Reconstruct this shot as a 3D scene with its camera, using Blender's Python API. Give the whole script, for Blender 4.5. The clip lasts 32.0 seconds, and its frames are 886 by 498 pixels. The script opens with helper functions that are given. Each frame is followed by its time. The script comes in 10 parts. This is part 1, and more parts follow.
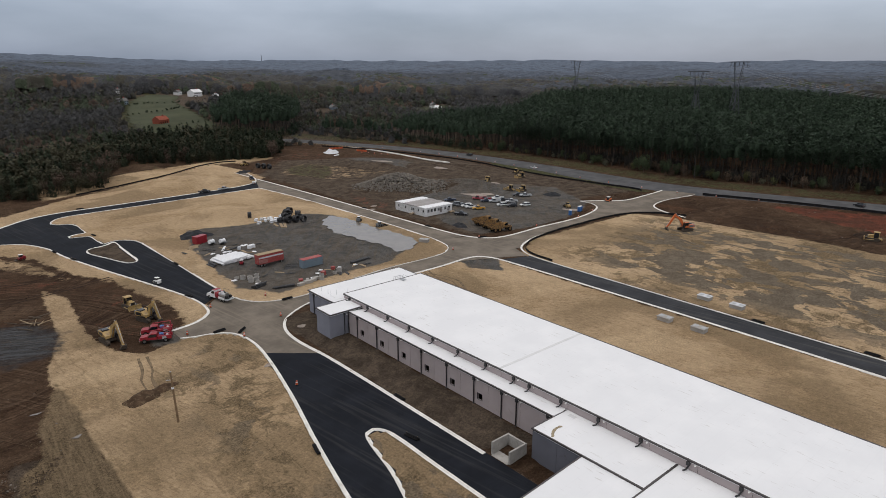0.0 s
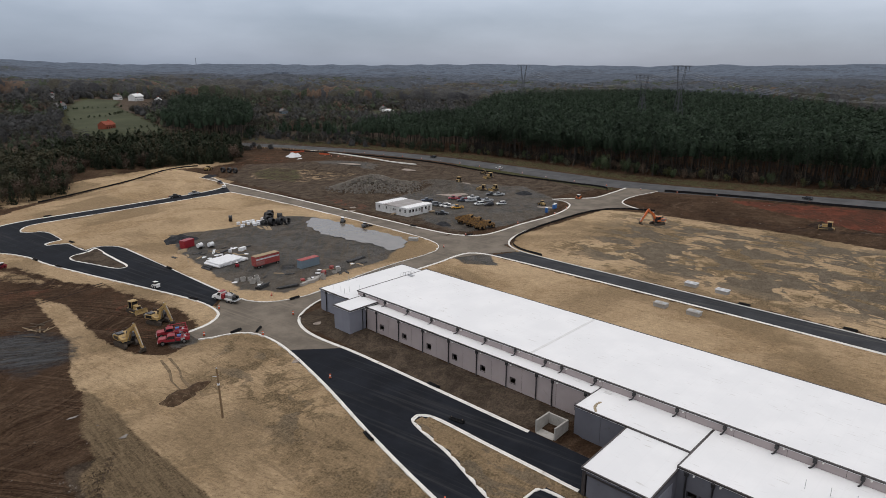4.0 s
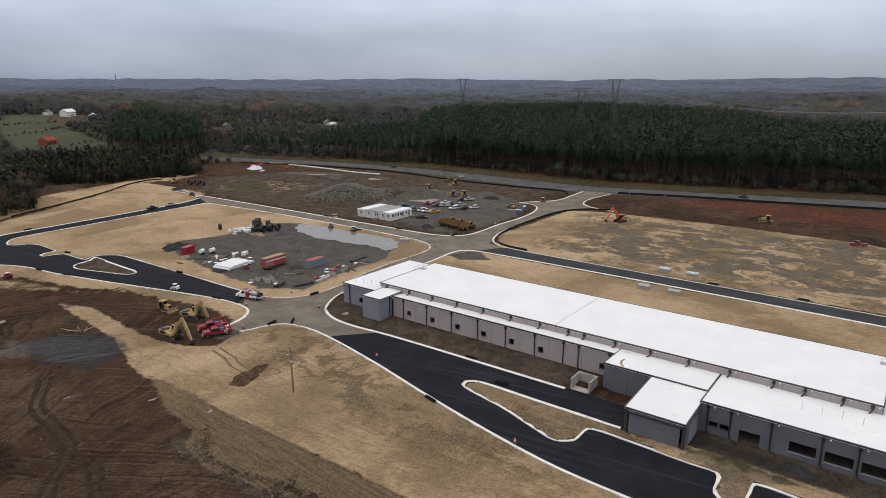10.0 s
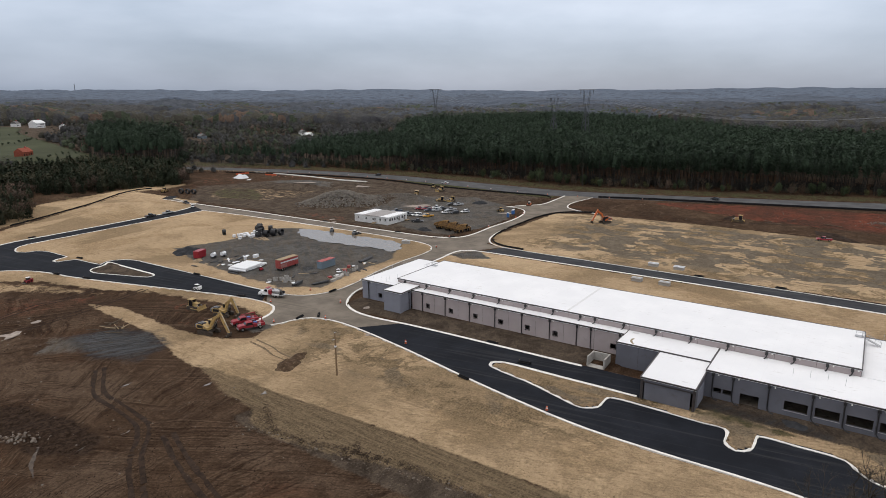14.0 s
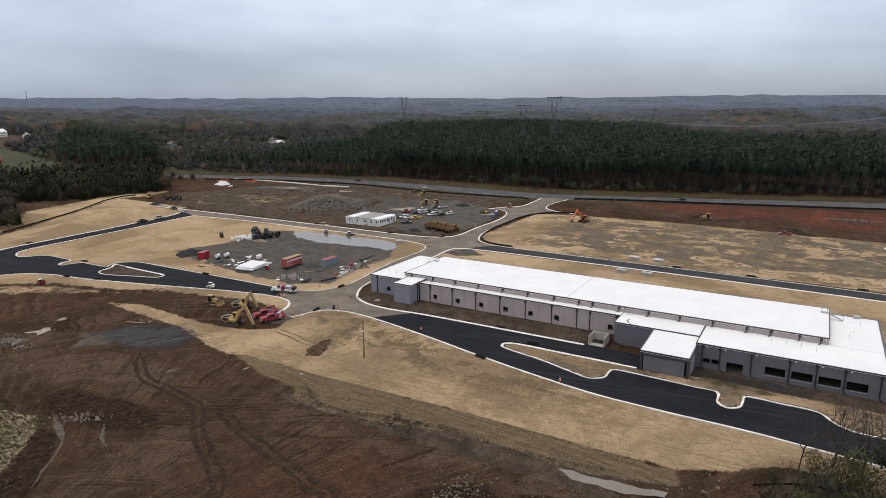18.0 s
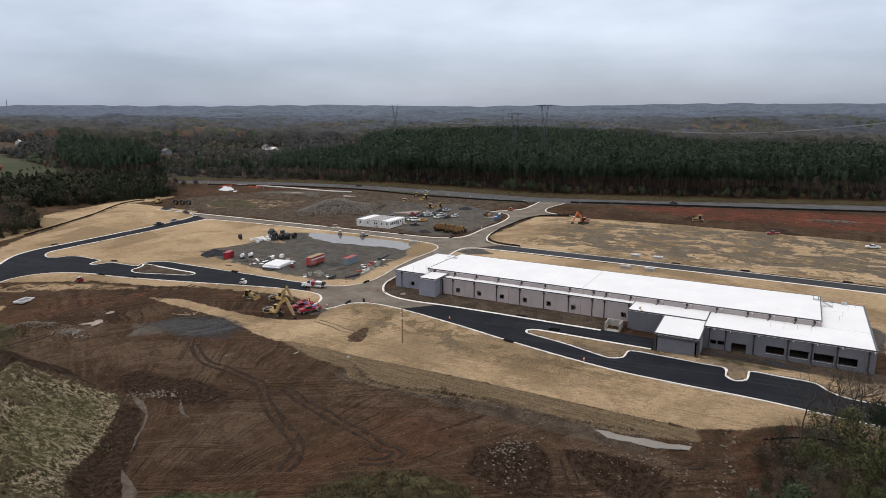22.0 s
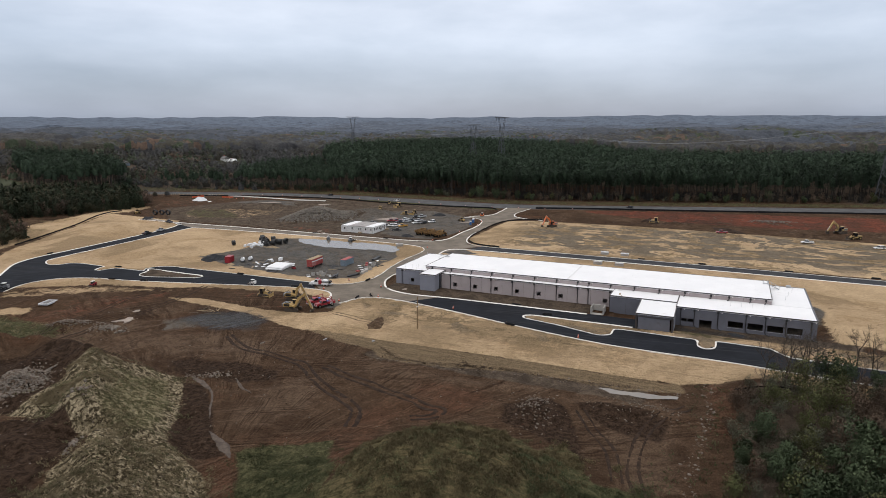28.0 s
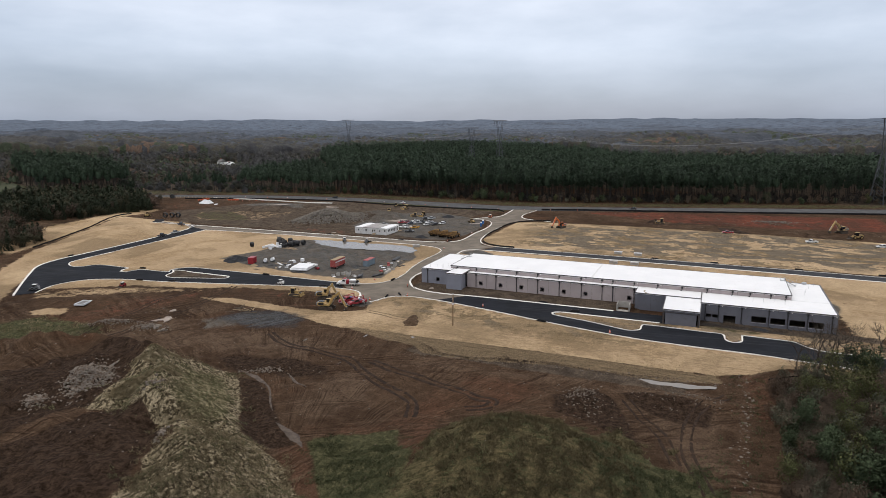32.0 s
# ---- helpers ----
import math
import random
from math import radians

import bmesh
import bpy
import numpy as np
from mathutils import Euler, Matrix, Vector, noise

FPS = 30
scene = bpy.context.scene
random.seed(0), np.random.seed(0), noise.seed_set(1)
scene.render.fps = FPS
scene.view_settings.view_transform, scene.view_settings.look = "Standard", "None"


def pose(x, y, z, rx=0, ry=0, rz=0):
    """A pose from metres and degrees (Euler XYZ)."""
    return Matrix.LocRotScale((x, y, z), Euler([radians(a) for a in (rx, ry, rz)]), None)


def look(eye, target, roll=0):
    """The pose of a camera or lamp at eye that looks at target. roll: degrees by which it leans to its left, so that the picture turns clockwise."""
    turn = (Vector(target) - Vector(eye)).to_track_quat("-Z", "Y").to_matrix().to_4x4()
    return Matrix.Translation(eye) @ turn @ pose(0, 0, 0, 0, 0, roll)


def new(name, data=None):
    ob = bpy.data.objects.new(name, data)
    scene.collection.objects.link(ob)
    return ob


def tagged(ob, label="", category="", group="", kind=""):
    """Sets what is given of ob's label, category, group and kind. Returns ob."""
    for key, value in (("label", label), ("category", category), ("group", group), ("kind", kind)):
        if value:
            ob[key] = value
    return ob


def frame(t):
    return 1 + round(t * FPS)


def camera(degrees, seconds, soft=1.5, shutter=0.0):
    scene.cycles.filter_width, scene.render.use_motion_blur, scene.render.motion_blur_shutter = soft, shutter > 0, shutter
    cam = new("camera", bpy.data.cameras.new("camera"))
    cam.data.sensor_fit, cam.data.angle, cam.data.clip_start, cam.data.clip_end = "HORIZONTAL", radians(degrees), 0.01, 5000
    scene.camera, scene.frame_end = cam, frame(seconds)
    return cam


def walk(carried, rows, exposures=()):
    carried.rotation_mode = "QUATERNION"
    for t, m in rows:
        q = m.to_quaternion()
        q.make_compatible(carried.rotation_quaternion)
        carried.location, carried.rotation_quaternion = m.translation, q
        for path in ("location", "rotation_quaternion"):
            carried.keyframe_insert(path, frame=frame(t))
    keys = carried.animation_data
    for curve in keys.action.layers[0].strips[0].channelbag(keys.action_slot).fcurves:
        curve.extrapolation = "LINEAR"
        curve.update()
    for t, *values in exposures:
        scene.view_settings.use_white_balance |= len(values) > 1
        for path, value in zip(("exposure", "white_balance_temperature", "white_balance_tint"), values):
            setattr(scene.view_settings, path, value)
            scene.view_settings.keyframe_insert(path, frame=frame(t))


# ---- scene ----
cam = camera(69.7, 32.0, 0.8)
METRES, EYE, TILT, LEAN, TURN = 154.24, 62.0, 0.0, 0.0, -41.0
ROWS = [
    (0.0, 0.0, 0.0, 0.0, 0.0, -16.11, -0.01),
    (0.5, -0.0144, 0.0069, -0.0003, -0.82, -16.22, 0.0),
    (1.0, -0.0312, 0.0097, -0.0004, -1.64, -16.32, -0.01),
    (1.5, -0.048, 0.0073, -0.0007, -2.2, -16.33, -0.04),
    (2.0, -0.0628, 0.0004, -0.0014, -2.78, -16.21, -0.06),
    (2.5, -0.0759, -0.0086, -0.0019, -3.59, -16.1, -0.09),
    (3.0, -0.0886, -0.0173, -0.0027, -4.32, -15.97, -0.09),
    (3.5, -0.1011, -0.0255, -0.0031, -4.92, -15.86, -0.07),
    (5.5, -0.154, -0.057, -0.0053, -6.67, -15.43, -0.08),
    (6.0, -0.1672, -0.0654, -0.0055, -7.12, -15.31, -0.06),
    (6.5, -0.1805, -0.0734, -0.006, -7.56, -15.19, -0.06),
    (7.0, -0.1935, -0.0815, -0.0063, -7.97, -15.1, -0.06),
    (7.5, -0.2067, -0.0898, -0.0071, -8.49, -14.99, -0.06),
    (8.0, -0.2195, -0.0978, -0.0069, -9.11, -14.9, -0.02),
    (8.5, -0.2326, -0.1055, -0.0071, -9.8, -14.83, 0.02),
    (9.0, -0.2466, -0.1124, -0.0077, -10.53, -14.72, -0.0),
    (9.5, -0.26, -0.1211, -0.0077, -11.18, -14.65, 0.04),
    (10.0, -0.2733, -0.1287, -0.0082, -11.81, -14.54, 0.04),
    (10.5, -0.2868, -0.137, -0.0083, -12.35, -14.44, 0.05),
    (11.0, -0.3001, -0.1454, -0.0084, -12.83, -14.32, 0.05),
    (11.5, -0.313, -0.1537, -0.0085, -13.31, -14.2, 0.08),
    (12.0, -0.3261, -0.1619, -0.0083, -13.78, -14.11, 0.11),
    (12.5, -0.3393, -0.1709, -0.0086, -14.24, -13.99, 0.12),
    (13.0, -0.3529, -0.18, -0.0091, -14.45, -13.87, 0.11),
    (13.5, -0.3662, -0.1891, -0.0093, -14.68, -13.76, 0.14),
    (14.0, -0.3801, -0.1975, -0.0093, -14.96, -13.66, 0.15),
    (14.5, -0.393, -0.2058, -0.0099, -15.24, -13.55, 0.15),
    (16.5, -0.4451, -0.2408, -0.0095, -17.37, -13.21, 0.26),
    (17.0, -0.4584, -0.2492, -0.0102, -17.9, -13.15, 0.25),
    (17.5, -0.4721, -0.2573, -0.0106, -18.21, -13.07, 0.25),
    (18.0, -0.4862, -0.2658, -0.0112, -18.42, -13.0, 0.24),
    (18.5, -0.5005, -0.2745, -0.0117, -18.46, -12.9, 0.2),
    (19.0, -0.5143, -0.2834, -0.0117, -18.5, -12.81, 0.2),
    (19.5, -0.5276, -0.2923, -0.0117, -18.55, -12.75, 0.18),
    (20.0, -0.5407, -0.3009, -0.0118, -18.68, -12.68, 0.18),
    (20.5, -0.5544, -0.3093, -0.0124, -18.89, -12.57, 0.15),
    (21.0, -0.5682, -0.3174, -0.0126, -19.21, -12.49, 0.14),
    (21.5, -0.5823, -0.325, -0.0121, -19.66, -12.42, 0.15),
    (22.0, -0.596, -0.3332, -0.0115, -19.97, -12.33, 0.16),
    (22.5, -0.609, -0.3409, -0.011, -20.18, -12.24, 0.15),
    (23.0, -0.622, -0.3489, -0.0107, -20.55, -12.15, 0.13),
    (23.5, -0.6353, -0.3568, -0.0103, -20.98, -12.08, 0.15),
    (24.0, -0.649, -0.3646, -0.0099, -21.47, -12.01, 0.17),
    (24.5, -0.6623, -0.3726, -0.01, -21.8, -11.92, 0.15),
    (25.0, -0.6758, -0.3812, -0.0096, -22.04, -11.83, 0.16),
    (25.5, -0.6889, -0.3895, -0.0093, -22.36, -11.74, 0.16),
    (27.5, -0.7433, -0.4218, -0.0086, -24.34, -11.42, 0.18),
    (28.0, -0.7564, -0.4301, -0.0083, -24.73, -11.35, 0.19),
    (28.5, -0.7698, -0.4381, -0.0081, -25.14, -11.27, 0.2),
    (29.0, -0.7822, -0.4455, -0.008, -25.55, -11.2, 0.21),
    (29.5, -0.7962, -0.4526, -0.008, -25.84, -11.14, 0.2),
    (30.0, -0.8095, -0.4555, -0.0079, -25.94, -11.09, 0.19),
    (30.5, -0.822, -0.4528, -0.0078, -25.97, -11.07, 0.19),
    (31.0, -0.8339, -0.4462, -0.0077, -25.97, -11.08, 0.18),
    (31.5, -0.845, -0.4367, -0.0077, -25.85, -11.08, 0.2),
    (32.0, -0.8577, -0.4263, -0.0075, -25.91, -11.09, 0.2),
]
walk(cam, [(t, pose(0, 0, EYE, TILT, LEAN, TURN) @ pose(METRES * x, METRES * y, METRES * z, 90 + pitch, roll, yaw)) for t, x, y, z, yaw, pitch, roll in ROWS], [(0, -0.17), (6, -0.09), (13, 0.04), (22, 0.14), (32, 0.14)])

# ---- light: overcast sky, soft high sun ----
W = bpy.data.worlds.new("overcast")
scene.world = W
W.use_nodes = True
wn, wl = W.node_tree.nodes, W.node_tree.links
wn.clear()
w_out = wn.new("ShaderNodeOutputWorld")
w_bg = wn.new("ShaderNodeBackground")
w_sky = wn.new("ShaderNodeTexSky")
w_sky.sky_type, w_sky.sun_disc = "NISHITA", False
w_sky.sun_elevation, w_sky.sun_rotation = radians(48), radians(70)
w_co = wn.new("ShaderNodeTexCoord")
w_map = wn.new("ShaderNodeMapping")
w_map.inputs["Scale"].default_value = (1.0, 1.0, 3.4)
w_noise = wn.new("ShaderNodeTexNoise")
w_noise.inputs["Scale"].default_value = 2.6
w_noise.inputs["Detail"].default_value = 6.0
w_noise.inputs["Roughness"].default_value = 0.52
w_ramp = wn.new("ShaderNodeValToRGB")
w_ramp.color_ramp.elements[0].position, w_ramp.color_ramp.elements[0].color = 0.32, (0.463, 0.502, 0.564, 1)
w_ramp.color_ramp.elements[1].position, w_ramp.color_ramp.elements[1].color = 0.70, (0.748, 0.765, 0.812, 1)
w_sep = wn.new("ShaderNodeSeparateXYZ")
w_hz = wn.new("ShaderNodeValToRGB")
w_hz.color_ramp.elements[0].position, w_hz.color_ramp.elements[0].color = 0.0, (0.38, 0.475, 0.62, 1)
w_hz.color_ramp.elements[1].position, w_hz.color_ramp.elements[1].color = 0.45, (1.86, 1.72, 1.58, 1)
for w_at, w_c in ((0.02, (0.50, 0.58, 0.73, 1)), (0.07, (0.66, 0.73, 0.86, 1)), (0.11, (1.00, 1.06, 1.17, 1)), (0.18, (1.23, 1.25, 1.31, 1)), (0.28, (1.50, 1.50, 1.50, 1))):
    e = w_hz.color_ramp.elements.new(w_at)
    e.color = w_c
w_mul = wn.new("ShaderNodeMix")
w_mul.data_type, w_mul.blend_type = "RGBA", "MULTIPLY"
w_mul.inputs[0].default_value = 1.0
w_add = wn.new("ShaderNodeMix")
w_add.data_type, w_add.blend_type = "RGBA", "ADD"
w_add.inputs[0].default_value = 0.02
wl.new(w_co.outputs["Generated"], w_map.inputs["Vector"])
wl.new(w_map.outputs["Vector"], w_noise.inputs["Vector"])
wl.new(w_noise.outputs["Fac"], w_ramp.inputs["Fac"])
wl.new(w_co.outputs["Generated"], w_sep.inputs["Vector"])
wl.new(w_sep.outputs["Z"], w_hz.inputs["Fac"])
wl.new(w_ramp.outputs["Color"], w_mul.inputs[6])
wl.new(w_hz.outputs["Color"], w_mul.inputs[7])
wl.new(w_mul.outputs[2], w_add.inputs[6])
wl.new(w_sky.outputs["Color"], w_add.inputs[7])
wl.new(w_add.outputs[2], w_bg.inputs["Color"])
w_bg.inputs["Strength"].default_value = 0.85
wl.new(w_bg.outputs["Background"], w_out.inputs["Surface"])

sun = new("sun", bpy.data.lights.new("sun", "SUN"))
sun.data.energy, sun.data.angle, sun.data.color = 0.7, radians(25), (1.0, 0.97, 0.93)
sun.matrix_world = look((60, 200, 400), (100, 100, 0))
scene.view_settings.exposure = 0.0

# ---- materials ----
def mat_base(name):
    m = bpy.data.materials.new(name)
    m.use_nodes = True
    nt = m.node_tree
    return m, nt.nodes, nt.links, nt.nodes["Principled BSDF"]


def mathn(n, l, op, a, b=None, c=None, clamp=False):
    k = n.new("ShaderNodeMath")
    k.operation, k.use_clamp = op, clamp
    for i, v in enumerate((a, b, c)):
        if v is None:
            continue
        if isinstance(v, (int, float)):
            k.inputs[i].default_value = v
        else:
            l.new(v, k.inputs[i])
    return k.outputs[0]


def mixn(n, l, fac, a, b, mode="MIX"):
    k = n.new("ShaderNodeMix")
    k.data_type, k.blend_type = "RGBA", mode
    for i, v in ((0, fac), (6, a), (7, b)):
        if isinstance(v, (int, float)):
            k.inputs[i].default_value = v
        elif isinstance(v, tuple):
            k.inputs[i].default_value = (*v, 1) if len(v) == 3 else v
        else:
            l.new(v, k.inputs[i])
    return k.outputs[2]


def noisen(n, l, co, scale, detail=4.0, rough=0.55, stretch=None, turn=0.0, warp=0.0):
    if stretch:
        mp = n.new("ShaderNodeMapping")
        mp.inputs["Scale"].default_value = stretch
        if turn:
            spin = n.new("ShaderNodeMapping")
            spin.inputs["Rotation"].default_value = (0, 0, radians(turn))
            l.new(co, spin.inputs["Vector"])
            co = spin.outputs["Vector"]
        l.new(co, mp.inputs["Vector"])
        co = mp.outputs["Vector"]
    k = n.new("ShaderNodeTexNoise")
    k.inputs["Scale"].default_value = scale
    k.inputs["Detail"].default_value = detail
    k.inputs["Roughness"].default_value = rough
    k.inputs["Distortion"].default_value = warp
    l.new(co, k.inputs["Vector"])
    return k.outputs["Fac"]


def stepn(n, l, v, lo, hi):
    k = n.new("ShaderNodeMapRange")
    k.interpolation_type = "SMOOTHSTEP"
    k.inputs["From Min"].default_value, k.inputs["From Max"].default_value = lo, hi
    l.new(v, k.inputs["Value"])
    return k.outputs["Result"]


def bumpn(n, l, b, height, strength, dist):
    k = n.new("ShaderNodeBump")
    k.inputs["Strength"].default_value, k.inputs["Distance"].default_value = strength, dist
    l.new(height, k.inputs["Height"])
    l.new(k.outputs["Normal"], b.inputs["Normal"])


def surface(name, c, vary=0.18, big=0.5, fine=6.0, rough=0.6, metal=0.0, bump=0.15, dirt=None, dirt_at=0.62, rand=0.0, stretch=None, world=False):
    """Paint, metal, stone and the like: colour that varies at two scales, dirt in patches, fine relief."""
    m, n, l, b = mat_base(name)
    co = n.new("ShaderNodeNewGeometry").outputs["Position"] if world else n.new("ShaderNodeTexCoord").outputs["Object"]
    a = noisen(n, l, co, big, 4, 0.6, stretch)
    f = noisen(n, l, co, fine, 3, 0.6)
    lo, hi = tuple(v * (1 - vary) for v in c), tuple(min(1, v * (1 + vary)) for v in c)
    col = mixn(n, l, stepn(n, l, a, 0.3, 0.7), lo, hi)
    col = mixn(n, l, mathn(n, l, "MULTIPLY", f, vary), col, tuple(v * 0.55 for v in c))
    if dirt:
        d = noisen(n, l, co, big * 2.3, 6, 0.65, None, 0, 0.6)
        col = mixn(n, l, stepn(n, l, d, dirt_at, dirt_at + 0.16), col, dirt)
    if rand:
        oi = n.new("ShaderNodeObjectInfo")
        k = mathn(n, l, "MULTIPLY_ADD", oi.outputs["Random"], 2 * rand, 1 - rand)
        hsv = n.new("ShaderNodeHueSaturation")
        l.new(k, hsv.inputs["Value"])
        l.new(col, hsv.inputs["Color"])
        col = hsv.outputs["Color"]
    l.new(col, b.inputs["Base Color"])
    b.inputs["Metallic"].default_value = metal
    l.new(mathn(n, l, "MULTIPLY_ADD", f, 0.2, rough - 0.1, True), b.inputs["Roughness"])
    if rough >= 0.7 and not metal:
        b.inputs["Specular IOR Level"].default_value = 0.07
    if bump:
        bumpn(n, l, b, f, bump, 0.02)
    return m


def leafy(name, c, c2, rough=0.75, deep=0.5):
    """Foliage: colour varies leaf by leaf and tree by tree."""
    m, n, l, b = mat_base(name)
    g = n.new("ShaderNodeNewGeometry")
    oi = n.new("ShaderNodeObjectInfo")
    col = mixn(n, l, g.outputs["Random Per Island"], c, c2)
    patch = noisen(n, l, g.outputs["Position"], 0.035, 3, 0.6)
    mott = noisen(n, l, g.outputs["Position"], 0.35, 5, 0.75)
    col = mixn(n, l, stepn(n, l, mott, 0.38, 0.62), tuple(v * deep for v in c), col)
    bumpn(n, l, b, mott, 0.9, 2.5)
    col = mixn(n, l, stepn(n, l, patch, 0.35, 0.7), col, tuple(v * 0.62 for v in c))
    hsv = n.new("ShaderNodeHueSaturation")
    l.new(mathn(n, l, "MULTIPLY_ADD", oi.outputs["Random"], 0.5, 0.75), hsv.inputs["Value"])
    l.new(col, hsv.inputs["Color"])
    l.new(hsv.outputs["Color"], b.inputs["Base Color"])
    b.inputs["Roughness"].default_value = rough
    b.inputs["Specular IOR Level"].default_value = 0.06
    return m


def asphalt(name, c, streak, rough=0.85):
    m, n, l, b = mat_base(name)
    co = n.new("ShaderNodeNewGeometry").outputs["Position"]
    col = mixn(n, l, stepn(n, l, noisen(n, l, co, 0.12, 5, 0.6), 0.35, 0.7), tuple(v * 0.75 for v in c), tuple(v * 1.25 for v in c))
    lanes = noisen(n, l, co, 0.9, 5, 0.65, (1.0, 0.025, 1.0), -8, 0.3)
    col = mixn(n, l, mathn(n, l, "MULTIPLY", stepn(n, l, lanes, 0.50, 0.66), 0.62), col, streak)
    stain = noisen(n, l, co, 0.35, 6, 0.7, None, 0, 1.2)
    col = mixn(n, l, mathn(n, l, "MULTIPLY", stepn(n, l, stain, 0.54, 0.70), 0.45), col, tuple(v * 0.62 for v in c))
    grit = noisen(n, l, co, 9.0, 3, 0.7)
    col = mixn(n, l, mathn(n, l, "MULTIPLY", grit, 0.35), col, tuple(v * 0.5 for v in c))
    l.new(col, b.inputs["Base Color"])
    l.new(mathn(n, l, "MULTIPLY_ADD", lanes, 0.1, rough, True), b.inputs["Roughness"])
    b.inputs["Specular IOR Level"].default_value = 0.10
    bumpn(n, l, b, grit, 0.25, 0.01)
    return m


def waven(n, l, co, scale, warp, turn=0.0, detail=3.0):
    mp = n.new("ShaderNodeMapping")
    mp.inputs["Rotation"].default_value = (0, 0, radians(turn))
    l.new(co, mp.inputs["Vector"])
    k = n.new("ShaderNodeTexWave")
    k.inputs["Scale"].default_value, k.inputs["Distortion"].default_value = scale, warp
    k.inputs["Detail"].default_value, k.inputs["Detail Scale"].default_value = detail, 0.6
    l.new(mp.outputs["Vector"], k.inputs["Vector"])
    return k.outputs["Fac"]


def ground_material():
    """Bare soil of the site; the masks say where straw, dark or red soil, gravel, grass, wet and patchy ground and wheel ruts lie."""
    m, n, l, b = mat_base("site_ground")
    geo = n.new("ShaderNodeNewGeometry").outputs["Position"]
    flat = n.new("ShaderNodeMapping")
    flat.inputs["Scale"].default_value = (1, 1, 0.2)
    l.new(geo, flat.inputs["Vector"])
    co = flat.outputs["Vector"]
    at1, at2 = n.new("ShaderNodeAttribute"), n.new("ShaderNodeAttribute")
    at1.attribute_name, at2.attribute_name = "soil_a", "soil_b"
    s1, s2 = n.new("ShaderNodeSeparateColor"), n.new("ShaderNodeSeparateColor")
    l.new(at1.outputs["Color"], s1.inputs["Color"])
    l.new(at2.outputs["Color"], s2.inputs["Color"])
    straw, dark, red, gravel = s1.outputs[0], s1.outputs[1], s1.outputs[2], at1.outputs["Alpha"]
    at3, s3 = n.new("ShaderNodeAttribute"), n.new("ShaderNodeSeparateColor")
    at3.attribute_name = "soil_c"
    l.new(at3.outputs["Color"], s3.inputs["Color"])
    loam, ashen, rust, clumps = s3.outputs[0], s3.outputs[1], s3.outputs[2], at3.outputs["Alpha"]
    grass, wet, patchy, rut = s2.outputs[0], s2.outputs[1], s2.outputs[2], at2.outputs["Alpha"]
    big = noisen(n, l, co, 0.045, 6, 0.6, None, 0, 0.5)
    mid = noisen(n, l, co, 0.22, 7, 0.66, None, 0, 0.8)
    fine = noisen(n, l, co, 2.2, 6, 0.8)
    clod = noisen(n, l, co, 0.8, 5, 0.8, None, 0, 0.3)
    comb = noisen(n, l, co, 0.5, 5, 0.65, (1.0, 0.10, 1.0), 0, 0.5)
    swirl = noisen(n, l, co, 0.9, 5, 0.7, (0.09, 1.0, 1.0), 28, 0.5)
    swirl2 = noisen(n, l, co, 0.9, 5, 0.7, (0.10, 1.0, 1.0), -50, 0.5)
    tread = n.new("ShaderNodeAttribute")
    tread.attribute_name = "tread"
    tsep = n.new("ShaderNodeSeparateColor")
    l.new(tread.outputs["Color"], tsep.inputs["Color"])
    sweep_v = []
    for q, (iu, iv) in enumerate(((tsep.outputs[0], tsep.outputs[1]), (tsep.outputs[2], tread.outputs["Alpha"]))):
        tc = n.new("ShaderNodeCombineXYZ")
        l.new(mathn(n, l, "MULTIPLY_ADD", mid, 0.5, iu), tc.inputs[0])
        l.new(mathn(n, l, "MULTIPLY_ADD", big, 4.0, iv), tc.inputs[1])
        tc.inputs[2].default_value = 3.7 * q
        sweep_v.append((noisen(n, l, tc.outputs["Vector"], 1.6, 6, 0.76, (0.014, 1.0, 1.0)), noisen(n, l, tc.outputs["Vector"], 0.16, 2, 0.5, (0.3, 1.0, 1.0))))
    cleat = mathn(n, l, "MULTIPLY", waven(n, l, co, 0.50, 9.0, 75), stepn(n, l, noisen(n, l, co, 0.07, 3, 0.5), 0.45, 0.6))
    edge = mathn(n, l, "ADD", mathn(n, l, "MULTIPLY_ADD", mid, 0.9, -0.45), mathn(n, l, "MULTIPLY_ADD", fine, 0.36, -0.18))

    def mask(v, soft=0.12):
        return stepn(n, l, mathn(n, l, "ADD", v, edge), 0.5 - soft, 0.5 + soft)

    def two(lo, hi, v=mid, a=0.32, c=0.68):
        return mixn(n, l, stepn(n, l, v, a, c), lo, hi)
    soil = two((0.048, 0.0325, 0.0225), (0.078, 0.0545, 0.0385))
    track = mathn(n, l, "MULTIPLY", stepn(n, l, swirl, 0.50, 0.66), stepn(n, l, big, 0.38, 0.55))
    soil = mixn(n, l, mathn(n, l, "MULTIPLY", track, 0.18), soil, (0.092, 0.068, 0.050))
    soil = mixn(n, l, mathn(n, l, "MULTIPLY", stepn(n, l, swirl2, 0.54, 0.68), 0.12), soil, (0.022, 0.0145, 0.011))
    huge = noisen(n, l, co, 0.020, 4, 0.55, None, 0, 0.6)
    soil = mixn(n, l, mathn(n, l, "MULTIPLY", stepn(n, l, huge, 0.50, 0.38), 0.6), soil, two((0.026, 0.017, 0.012), (0.044, 0.030, 0.021)))
    soil = mixn(n, l, mathn(n, l, "MULTIPLY", stepn(n, l, huge, 0.54, 0.66), 0.5), soil, two((0.060, 0.040, 0.026), (0.096, 0.068, 0.047)))
